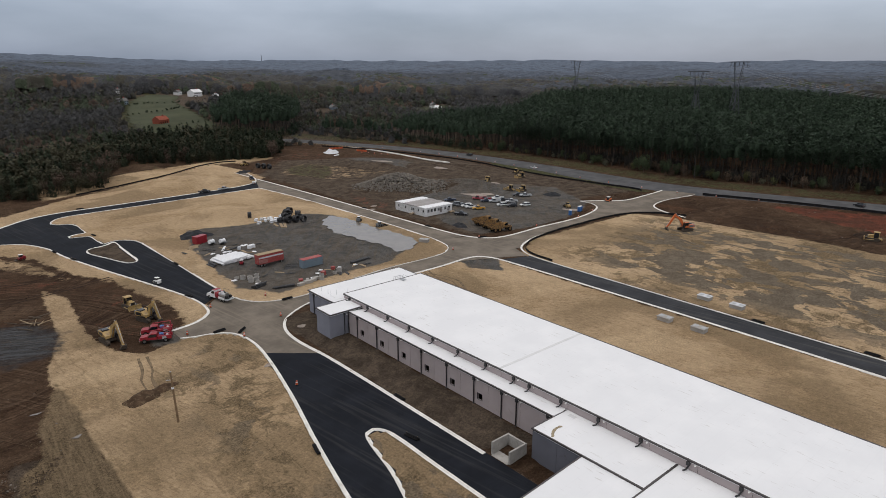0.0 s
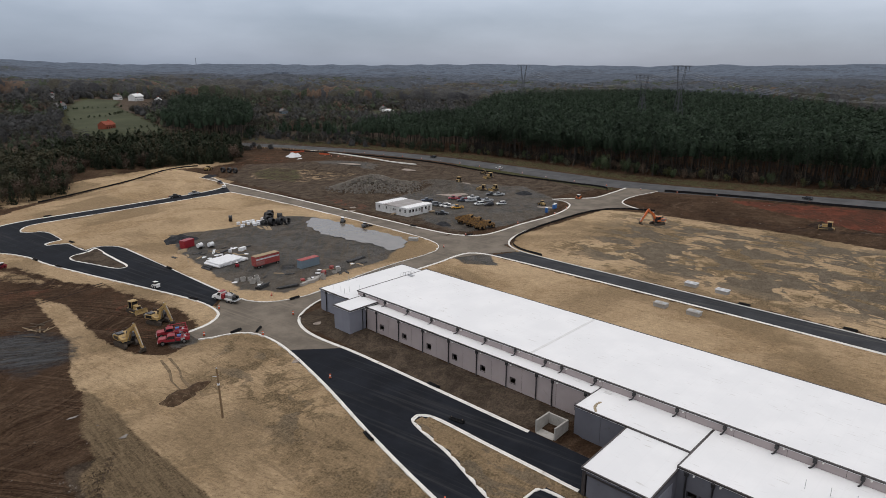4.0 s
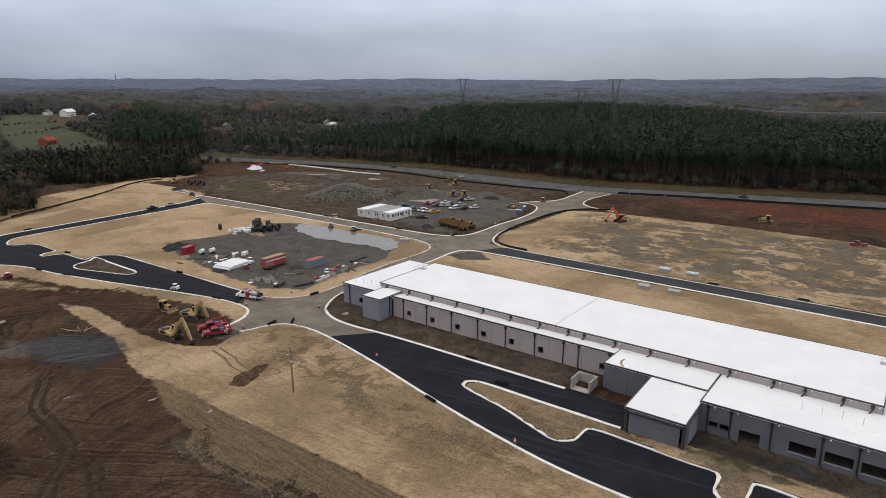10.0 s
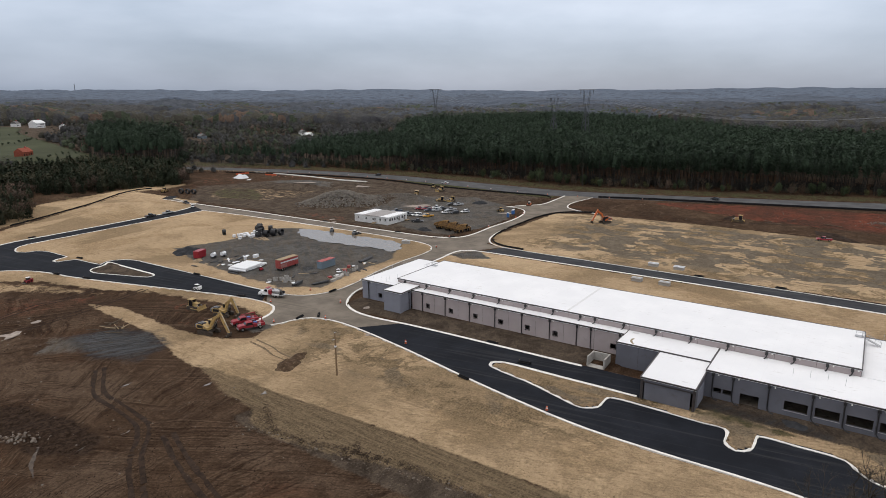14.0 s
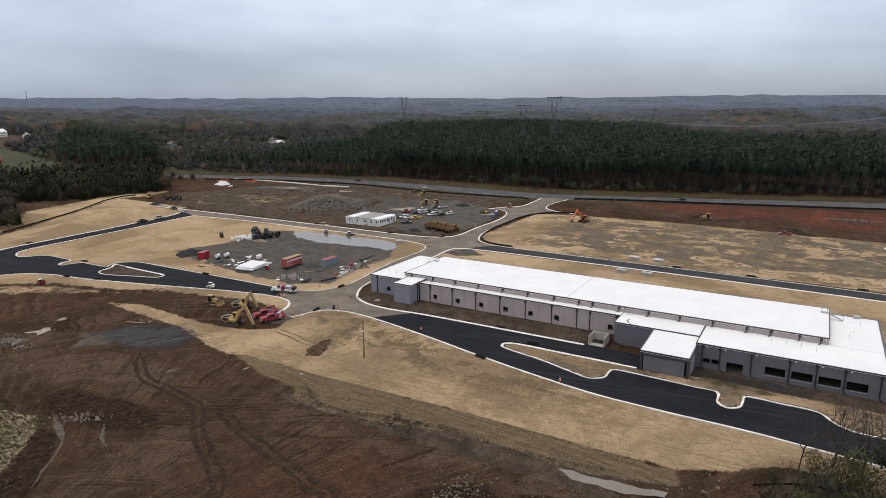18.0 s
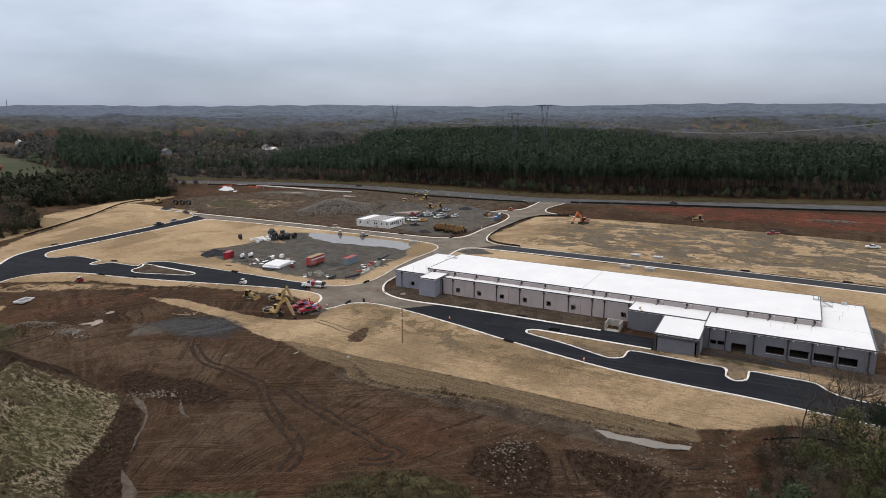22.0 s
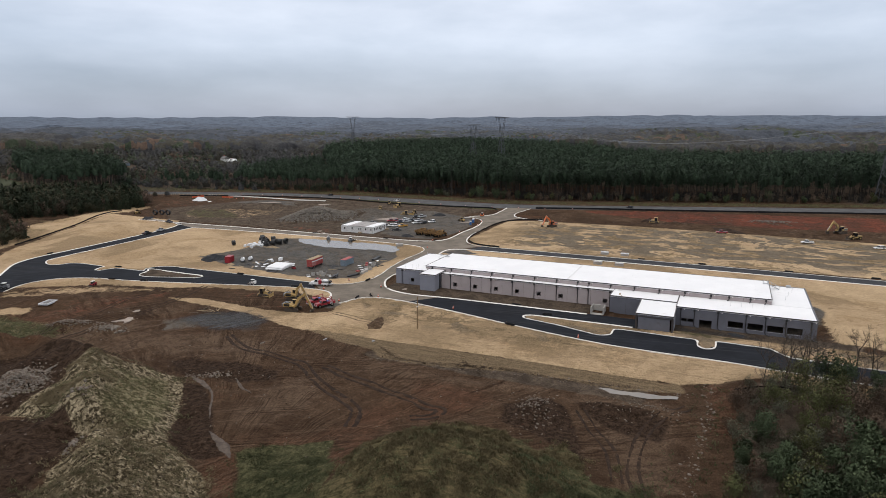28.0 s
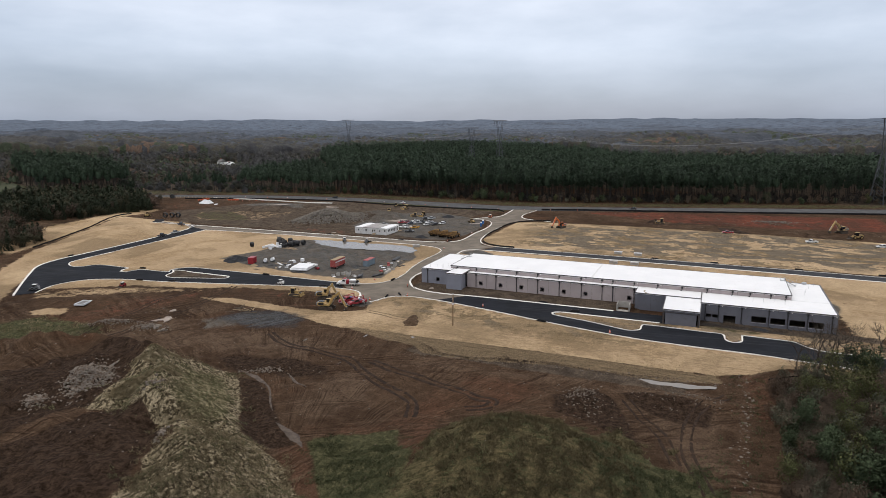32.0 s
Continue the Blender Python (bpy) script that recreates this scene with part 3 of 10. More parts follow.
P_NORTH = np.array([(157.5, 170), (157.3, 205), (157, 240), (156.5, 280), (155.5, 320), (154.5, 350), (154, 368), (160, 368), (157.5, 352), (153.5, 338), (148, 328.5), (140, 324), (143.5, 312), (146, 285), (147.6, 250), (148, 216), (147.8, 192), (147, 172)])
P_GATE = np.concatenate([np.array([(158, 168)]), K_NORTH[(K_NORTH[:, 0] > 160) & (K_NORTH[:, 1] < 182)], K_GATE_N, np.array([(300, 165), (302, 154)]), K_GATE[::-1], K_REAR_OUT[(K_REAR_OUT[:, 0] > 162) & (K_REAR_OUT[:, 1] > 140)], np.array([(160, 146)])])
P_REAR = np.array([(147.2, 140), (147.5, 100), (147.3, 60), (146.5, 20), (145, -20), (144, -60), (153, -60), (154, -20), (155.4, 20), (156, 60), (156.5, 100), (157.6, 136)])
P_HWY = np.concatenate([HWY_N, HWY_F[::-1]])
PAVED = [P_DARK, P_LEFT, P_MID, P_NORTH, P_GATE, P_REAR, P_HWY]

# islands that stand on the paving
I_MEDIAN = smooth_line([(57.6, 49.8), (57.6, 56), (57.6, 68), (57.7, 78), (57.2, 81.6), (55.8, 83.2), (54.2, 82.8), (53, 80), (50.9, 71), (48.0, 62.5), (46.6, 57.5), (48.4, 54.8), (51, 54.6), (53.8, 54.2), (54, 46), (53.6, 36), (53.6, 32.2), (51.4, 31.4), (48, 31), (46.6, 29), (48, 27), (51.6, 26.6), (54, 26.4), (54, 20), (53.6, 13), (51.5, 11.6), (48.4, 8), (48, 0), (48, -60), (58, -60), (60, -20), (60, 20), (60, 38), (58.6, 47)], 1.0, True)
K_MEDIAN = I_MEDIAN[:int(np.argmin(np.hypot(I_MEDIAN[:, 0] - 48, I_MEDIAN[:, 1] + 60)))]
I_LOOP = smooth_line([(55.9, 247.4), (52.6, 244.6), (47.7, 243.0), (46.0, 241.3), (45.3, 237.5), (48.5, 227.2), (52.4, 216.6), (54.9, 216.5), (55.9, 219.0), (55.9, 224.0), (56.0, 236.3)], 1.0, True)
I_YARD = np.concatenate([K_YARD, smooth_line([(63.4, 238), (62.4, 244), (58.5, 248.6), (55.5, 248.8), (52.6, 246.6), (51.8, 254), (51.2, 261.6), (48.2, 263.1), (45.2, 263.7), (45.2, 266.6), (47.4, 268.0), (51.2, 268.6), (51.7, 276), (51.5, 284), (49.5, 288.8), (46.1, 290), (44.3, 293.2), (46.2, 299.3), (50.6, 303.5), (60, 305), (80, 306.5), (110, 309), (135, 311.5)])])

# ---- the lie of the land ----
MOUNDS = [  # x, y, half length, half width, turn of the length from x, height
    (-47, 66, 26, 20, 115, 10.5), (-50, 163, 12, 5, 35, 1.6), (-63, 128, 7, 6, 30, -3.4), (-40, 156, 14, 3.5, 35, 1.2),
    (198, 262, 28, 14, 129, 6.0), (226, 242, 24, 15, 129, 4.2), (238, 338, 46, 26, 115, 3.4),
    (118, 352, 58, 24, 35, 3.6), (150, 392, 40, 16, 40, 2.2), (278, 300, 40, 12, 80, 1.5), (-8, 60, 8, 5, 20, 1.4), (0, 40, 14, 4, 95, 1.3),
    (24, 14, 18, 10, 0, 1.8), (-8.5, 204.5, 10, 3, 125, 1.7), (-8, 192, 7, 4, 100, 1.3), (13, 24, 8, 3, 10, 1.1), (-57, 138, 10, 4, 38, 1.8), (250, 205, 6, 4, 0, 1.3), (236, 30, 30, 8, 95, 1.2), (10, 230, 30, 7, 110, 1.0)]


PLATEAU = np.array([(-22, 164), (-25, 148), (-40, 130), (-57, 107), (-72, 92), (-130, 92), (-130, 225), (-60, 220), (-35, 206), (-22, 182)])


def bumps(X, Y):
    z = np.zeros(X.shape)
    for x, y, a, b, t, h in MOUNDS:
        c, s = math.cos(radians(t)), math.sin(radians(t))
        u, v = ((X - x) * c + (Y - y) * s) / a, (-(X - x) * s + (Y - y) * c) / b
        z += h * np.exp(-2.2 * (u * u + v * v) ** 1.3)
    return z


def waves(X, Y, size, seed):
    r = np.random.RandomState(seed)
    z = np.zeros(X.shape)
    for i in range(9):
        a, k = r.uniform(0, 6.28), 6.28 / size * r.uniform(0.6, 2.4)
        z += np.sin((X * math.cos(a) + Y * math.sin(a)) * k + r.uniform(0, 6.28)) * 0.33
    return z


def land(X, Y):
    """Height of the open ground, before the roads are cut in."""
    X, Y = np.asarray(X, float), np.asarray(Y, float)
    far = np.hypot(X - 120, Y - 150)
    roll = np.clip((far - 330) / 900, 0, 1)
    z = roll * (waves(X, Y, 900, 3) * (7 - 4.5 * np.clip((far - 1400) / 1200, 0, 1)) + 4 + 82 * np.clip((far - 800) / 3400, 0, 1.2) ** 1.25 + waves(X, Y, 1900, 8) * 4 * np.clip((far - 900) / 2000, 0, 1))
    z += 20 * np.exp(-((X - 345) / 240) ** 2 - ((Y - 1060) / 330) ** 2)
    z += 11 * np.exp(-((X - 800) / 170) ** 2 - ((Y - 400) / 150) ** 2)
    z += 5 * np.clip((far - 1500) / 600, 0, 1) * np.clip((4000 - far) / 900, 0.3, 1) * np.sin(far / 210 + 2.2 * np.sin(X / 700 - Y / 900))
    left = np.arctan2(Y, X + 40) - 1.45
    z += 34 * np.clip((far - 900) / 700, 0, 1) * np.exp(-(left / 0.17) ** 2)
    z -= 90 * np.clip((far - 4120) / 160, 0, 1)
    rough = np.clip((14 - X) / 10, 0, 1) * np.clip((330 - far) / 60, 0, 1)
    z += rough * (waves(X, Y, 26, 5) * 0.30 + waves(X, Y, 9, 6) * 0.12)
    d = inside(PLATEAU, X, Y)
    z += 9.8 * np.clip(d / 15, 0, 1) + 0.5 * np.clip(d / 15, 0, 1) * waves(X, Y, 11, 12) - 2.4 * np.clip((d - 15) / 6, 0, 1)
    return z + bumps(X, Y)


def spread(lo, hi, step, out, grow):
    inner = np.arange(lo, hi + step, step)
    ext, d, p = [], step, 0.0
    while p < out:
        d *= grow
        p += d
        ext.append(p)
    ext = np.array(ext)
    return np.concatenate([lo - ext[::-1], inner, inner[-1] + ext])


GX, GY = spread(-95, 345, 1.0, 4300, 1.09), spread(-40, 372, 1.0, 4300, 1.09)
X, Y = np.meshgrid(GX, GY)
pave = np.full(X.shape, -12.0)
for P in PAVED:
    pave = np.maximum(pave, inside(P, X, Y))
isle = np.maximum(np.maximum(inside(I_MEDIAN, X, Y), inside(I_LOOP, X, Y)), inside(I_YARD, X, Y))
flat = np.clip(-pave / 10, 0, 1)
CLOD = np.random.RandomState(77).normal(0, 1, X.shape) * np.clip((12 - X) / 8, 0, 1) * np.clip((X + 100) / 10, 0, 1)
Z = land(X, Y) * flat + 0.06 + 0.055 * CLOD * flat
Z = np.where((pave > 0.2), -0.4, Z)
Z = np.where((isle > 0.1), 0.13 + 0.22 * np.clip((isle - 2) / 6, 0, 1) * np.abs(waves(X, Y, 30, 4)) + bumps(X, Y) * np.clip(isle / 4, 0, 1), Z)
Z = Z + 0.42 * np.clip((X - 67) / 5, 0, 1) * ((X < 78) & (Y > 57) & (Y < 141))


def soft(P, w=3.0):
    d = inside(P, X, Y)
    return np.clip(0.5 + d / (2 * w), 0, 1)


A_MOUND = np.array([(-25, 147), (-28, 141), (-39, 130.5), (-47, 124.5), (-53, 119), (-55, 114), (-56.6, 107), (-61.3, 101), (-70, 90), (-96, 96), (-84, 116), (-81, 115), (-72.5, 121), (-69.5, 119), (-66.5, 121), (-62, 131), (-60, 136), (-62, 139.5), (-64, 147), (-55, 149.5), (-48, 153), (-41, 155.5), (-36, 152.5), (-32, 149.5)])
A_HILLG = np.array([(-64, 93), (-52, 103), (-48, 107), (-42.5, 103), (-37.5, 92), (-45, 88.5), (-52, 82), (-58, 81), (-75, 84)])
A_HILLO = np.array([(-58, 81), (-52.5, 80), (-44.5, 80), (-30, 84), (-22, 76), (-20, 66), (-22.5, 59), (-27, 55), (-21, 51), (-26, 46.5), (-40, 43.5), (-70, 40), (-95, 44), (-80, 84)])
A_HILLW = np.array([(-31, 57), (-27, 52), (-32, 45), (-31, 35), (-40, 31), (-53, 40), (-47, 51), (-40, 54)])
SOIL_DARK = [(-24, 167), (-27, 151), (-34, 153), (-41, 156), (-48, 153), (-55, 149), (-62, 147), (-92, 152), (-92, 186), (-60, 180), (-40, 173)]


straw = np.maximum.reduce([
    soft([(26, 204), (30, 193), (29, 178), (28, 165), (28.8, 155), (31, 147), (35, 141), (46, 146), (56, 142), (58, 130), (40, 20), (60, -60), (30, -60), (25, 22), (18.5, 33), (18.2, 48), (18.4, 65), (18.4, 80), (18.0, 95), (17.4, 110), (16.6, 126), (16.2, 139), (17.5, 149), (20.4, 158), (22.6, 166), (23.6, 178), (24.8, 197)], 2.0),
    soft([(48, 152), (57, 152), (58, 175), (46, 215), (36, 262), (22, 272), (12, 270), (30, 240), (36, 215), (44, 199), (46, 185), (50, 165)], 4.5),
    0.5 * soft([(12, 270), (30, 240), (36, 215), (44, 199), (35, 204), (23, 224), (10, 244), (-4, 260)], 4),
    soft(I_YARD, 2), soft(I_MEDIAN, 3), 0.8 * soft([(66, -3), (106, 0), (106, -60), (54, -60)], 4),
    soft([(-10, 262), (30, 300), (50, 312), (140, 322), (160, 340), (162, 372), (150, 388), (100, 366), (60, 345), (20, 310)], 4),
    0.78 * soft([(50, 345), (100, 366), (160, 392), (205, 408), (190, 430), (110, 410), (50, 380)], 6),
    soft([(104, 147), (146, 147), (147, -60), (104, -60)], 3),
    soft([(157, -60), (157, 140), (175, 150), (240, 150), (246, 132), (250, 80), (246, 10), (240, -60)], 3),
    0.43 * soft([(170, 345), (184, 366), (205, 374), (229, 308), (198, 300), (183, 310), (176, 326)], 4),
    0.75 * soft([(-10, 246), (-3, 243), (-1, 234), (-8, 230), (-13, 238)], 2)])
straw *= 1 - 0.8 * soft([(59.5, 2), (66.5, 2), (66.5, 57), (60.5, 57)], 2.2)
dark = np.maximum.reduce([
    soft([(66, 66), (75, 60), (75, 140), (66, 140)], 1.5), soft([(56, -10), (66, -10), (66, 58), (57, 58)], 2), soft(I_LOOP, 1),
    soft([(158, 165), (158, 350), (200, 400), (290, 330), (288, 175), (250, 182), (240, 172)], 5) * 0.62,
    soft([(-70, 160), (-30, 185), (-20, 230), (-70, 240)], 8) * 0.35, soft([(5, 112), (12, 112), (14, 40), (4, 40)], 2), np.clip((np.hypot(X - 120, Y - 150) - 330) / 60, 0, 1), soft([(20, 20), (26, 12), (30, -4), (36, -30), (30, -60), (-60, -60), (-52, 8), (-38, 22), (-14, 18), (4, 20)], 4)])
red = np.maximum(0.36 * soft([(19, 228), (43, 199), (45, 185), (50, 158), (48, 147), (35, 143), (29, 154), (29, 185), (25, 201), (14, 206), (-20, 225), (-20, 240)], 3), soft([(272, 10), (276, 60), (300, 118), (306, 108), (322, 60), (338, -60), (282, -60)], 7))
red = np.maximum(red, 0.42 * soft([(173, 276), (175, 236), (162, 219), (159, 240), (164, 262)], 3))
red = np.maximum(red, 0.36 * soft([(178, 391), (205, 384), (222, 374), (262, 430), (240, 440), (190, 400)], 4))
red = np.maximum(red, 0.28 * soft([(-60, 70), (20, 20), (20, 40), (-20, 100)], 10))
loam = np.maximum.reduce([soft(SOIL_DARK, 2.5), soft([(-61, 143), (-57, 139), (-60.5, 133), (-67, 121.5), (-70, 120), (-73, 122), (-82, 116), (-95, 120), (-95, 146)], 1.6),
    0.9 * soft([(-28, 142), (-39, 130.5), (-47, 124.5), (-53, 119), (-55, 113), (-50, 108), (-45, 115), (-35, 125), (-27, 135)], 1.5), 0.8 * soft([(-19, 156), (-13.7, 150), (-12.5, 136), (-11.5, 125), (-17, 121.5), (-22.5, 129), (-24, 137), (-24, 148)], 2.0),
    0.85 * soft([(-8, 68), (-0.5, 59), (-5, 54), (-23, 47), (-28, 46), (-24, 50), (-19, 58), (-17, 66)], 1.6), 0.8 * soft([(-1.8, 54.6), (0.3, 49), (-0.4, 38), (-3, 33.4), (-13, 34.6), (-11.5, 42), (-7.5, 48.5)], 1.6)])
ashen = np.maximum.reduce([0.6 * soft([(-34, 207), (-4, 203), (6, 188), (-12, 166), (-36, 176)], 5), 0.80 * soft([(-42, 118), (-32, 119), (-18, 121), (-10, 117.5), (-16, 109), (-26, 105), (-36, 109)], 4), 0.75 * soft([(-11, 176), (-3, 173), (3, 164), (6, 148), (1, 133), (-9, 135), (-13, 150), (-17, 163)], 5), 0.62 * soft([(12, 110), (4, 100), (4, 78), (8, 55), (0, 62), (-6, 84), (-4, 108)], 5), 0.66 * soft([(2, 57), (-7, 50), (-19, 43), (-36, 39), (-31, 30), (-4, 32), (8, 36)], 3)])
rust = np.maximum.reduce([0.9 * soft([(-46, 113), (-33, 96), (-27, 96), (-19, 94), (-18, 84), (-29, 85), (-40, 90), (-44, 104)], 4) * 0.8, soft([(-52, 111), (-48, 106), (-59, 98), (-64, 88), (-70, 90), (-62, 101), (-57, 107)], 1.5), 0.9 * soft([(-44, 89), (-34, 90), (-30, 87), (-44, 82), (-54, 79), (-53, 82)], 2),
    0.72 * soft([(-26, 84), (-21, 78.5), (-16.6, 73.5), (-8, 70), (-2, 74), (-2, 92), (-10, 90)], 4), 0.85 * soft([(21, 28), (8, 26.5), (-4, 26.5), (-4, 22), (10, 20), (21, 19)], 2), 0.7 * soft([(-14, 236), (0, 227), (19, 223), (30, 212), (24, 203), (7, 208), (-9, 214), (-36, 196), (-44, 210)], 4)])
gravel = np.maximum.reduce([0.72 * soft([(76, 0.5), (104, 0.5), (105, -3), (98, -5), (84, -3)], 2.0), 0.8 * soft([(37, 144), (45, 142), (46, 152), (38, 153)], 3),
    soft([(82, 246), (104, 240), (131, 242), (139, 231), (134, 172), (118, 162), (92, 161), (76, 158), (69, 170), (71, 192), (74, 220)], 2.5),
    soft([(190, 240), (250, 238), (262, 212), (243, 176), (212, 163), (186, 163), (165, 168), (166, 190)], 3),
    0.62 * soft([(6, 188), (19.5, 178), (25.5, 164), (20, 153), (11, 153), (3, 168), (-4, 178)], 6), soft([(136, 149), (148, 149), (148, 143), (139, 131), (133, 140)], 2), 0.75 * soft([(232, 371), (253, 352), (252, 318), (238, 308), (225, 346)], 4), 0.85 * soft([(212, 224), (240, 232), (243, 262), (226, 262)], 4)])
grass = np.maximum.reduce([0.66 * soft([(57.5, 30), (61, 30), (61, 44), (58, 44)], 2.5), 
    soft(A_HILLG, 1.6), soft(A_HILLO, 1.8), 0.8 * soft(A_HILLW, 2.0),
    soft([(-20, 242), (-9, 231), (-11, 205), (-23, 200), (-50, 216), (-50, 245)], 5) * 0.7, soft([(-40, 147), (-26.5, 145.5), (-39.5, 131.5), (-53, 121), (-62, 121), (-57, 133)], 2.5) * 0.62,
    0.50 * soft([(174, 342), (184, 366), (205, 372), (212, 349), (198, 323), (183, 310), (178, 326)], 4),
    soft([(284, 176), (291, 170), (297, 215), (303, 262), (302, 300), (292, 285)], 3),
    soft(np.concatenate([HWY_F, HWY_F[::-1] + (26, 4)]), 5) * 0.52,
    soft([(170, 590), (215, 560), (250, 620), (262, 690), (300, 900), (330, 985), (300, 1010), (240, 900), (180, 700)], 6), soft([(520, 640), (600, 650), (640, 720), (560, 720)], 6), soft([(1150, 2300), (1500, 2250), (1560, 2450), (1180, 2500)], 10) * 0.6, soft([(60, 352), (100, 372), (150, 392), (200, 410), (150, 470), (60, 420)], 10) * 0.36,
    soft([(55, 20), (60, 20), (60, 58), (56, 58)], 2.5) * 0.6, soft([(60, 38), (65.5, 38), (65.5, 46), (60, 46)], 3) * 0.6])
wet = np.maximum.reduce([soft([(9, 182), (18, 179), (24, 167), (19.5, 154), (11, 152.5), (5, 164)], 5), 0.9 * soft([(87, 176.5), (90, 181), (94.5, 181), (92, 176)], 1.0), soft([(58, 14), (64, 14), (65, 40), (58.5, 40)], 3) * 0.62])
patchy = np.maximum.reduce([soft(A_HILLO, 2.5) * (1 - soft(A_HILLW, 2.0)), soft([(160, -60), (160, 120), (178, 130), (238, 138), (252, 80), (244, -60)], 12), soft(I_MEDIAN, 1) * 0.75, 0.68 * soft([(33, 122), (40, 139), (53, 141), (55, 128), (49, 103), (43, 70), (36, 50), (32, 66), (33, 95), (32, 110)], 7), 0.14 * soft([(10, 160), (60, 200), (58, 130), (40, 20), (40, -60), (8, -60), (8, 110)], 6)])
rut = soft([(17.0, 139), (18, 127), (17.4, 112), (18, 95), (18.4, 80), (18.4, 65), (18, 48), (18.3, 34), (14, 32), (10, 45), (10.4, 58), (10.4, 72), (8, 82), (5.6, 92), (5, 100), (6.2, 107), (10, 112), (12, 124)], 1.8)
TRACKS = [((3.4, 155.9), (-3.8, 142.2), (-5.4, 124.6), (-13.5, 113.1), (-19.2, 102.9), (-23.5, 96.0), (-31.1, 92.7)),
          ((-5.2, 116.5), (-10.6, 101.9), (-13.5, 90.9), (-15.6, 83.1), (-15.6, 79.5), (-18.9, 79.8), (-21.8, 83.8))]
RUTS = [((-30, 198), (5, 196), (44, 204)), ((-40, 206), (0, 210), (34, 216)),
        ((34, 140), (33, 130), (31, 124)), ((7, 31), (-16, 40), (-38, 34)), ((-4, 52), (-14, 46), (-30, 40)), ((290, 40), (262, 60), (250, 100)), ((300, 60), (270, 30), (262, -10)),
        ((280, 30), (262, 66), (258, 110)), ((120, 146), (116, 132), (118, 118)), ((118, 146), (121, 130), (112, 120))]

# how the machines swept the pit: along and across a fan from its low corner, and along and across a curved haul line
fan_r, fan_a = np.hypot(X + 62, Y - 103), np.arctan2(Y - 103, X + 62)
HAUL = smooth_line([(47, 150), (37, 166), (23, 188), (2, 201), (-36, 211), (-90, 222)], 3.0)
HN = side_normals(HAUL)
pit = (X > -110) & (X < 45) & (Y > 20) & (Y < 280)
haul_u, haul_v = np.zeros(X.shape), np.zeros(X.shape)
px_, py_ = X[pit], Y[pit]
near = np.argmin((px_[:, None] - HAUL[None, :, 0]) ** 2 + (py_[:, None] - HAUL[None, :, 1]) ** 2, axis=1)
haul_v[pit] = (px_ - HAUL[near, 0]) * HN[near, 0] + (py_ - HAUL[near, 1]) * HN[near, 1]
haul_u[pit] = near * 3.0

ny, nx = X.shape
idx = np.arange(nx * ny).reshape(ny, nx)
quads = np.stack([idx[:-1, :-1], idx[:-1, 1:], idx[1:, 1:], idx[1:, :-1]], -1).reshape(-1, 4)
me = bpy.data.meshes.new("ground")
me.vertices.add(nx * ny)
me.vertices.foreach_set("co", np.stack([X, Y, Z], -1).astype(np.float32).ravel())
me.loops.add(quads.size)
me.loops.foreach_set("vertex_index", quads.astype(np.int32).ravel())
me.polygons.add(len(quads))
me.polygons.foreach_set("loop_start", np.arange(0, quads.size, 4, dtype=np.int32))
me.polygons.foreach_set("use_smooth", np.ones(len(quads), bool))
for nm, chans in (("soil_a", (straw, dark, red, gravel)), ("soil_b", (grass, wet, patchy, rut)), ("soil_c", (loam, ashen, rust, soft(A_MOUND, 1.5))), ("tread", (fan_r, fan_a * 46, haul_u, haul_v))):
    at = me.attributes.new(nm, "FLOAT_COLOR", "POINT")
    at.data.foreach_set("color", np.stack(chans, -1).astype(np.float32).ravel())
me.materials.append(M_GROUND)
me.update()
me.validate()
tagged(new("ground", me), "bare brown earth with straw-covered and gravelled parts", "ground", "", "structure")


def height(x, y):
    """The ground sheet's height at a place."""
    i, j = np.clip(np.searchsorted(GX, x) - 1, 0, nx - 2), np.clip(np.searchsorted(GY, y) - 1, 0, ny - 2)
    u, v = (x - GX[i]) / (GX[i + 1] - GX[i]), (y - GY[j]) / (GY[j + 1] - GY[j])
    return Z[j, i] * (1 - u) * (1 - v) + Z[j, i + 1] * u * (1 - v) + Z[j + 1, i] * (1 - u) * v + Z[j + 1, i + 1] * u * v


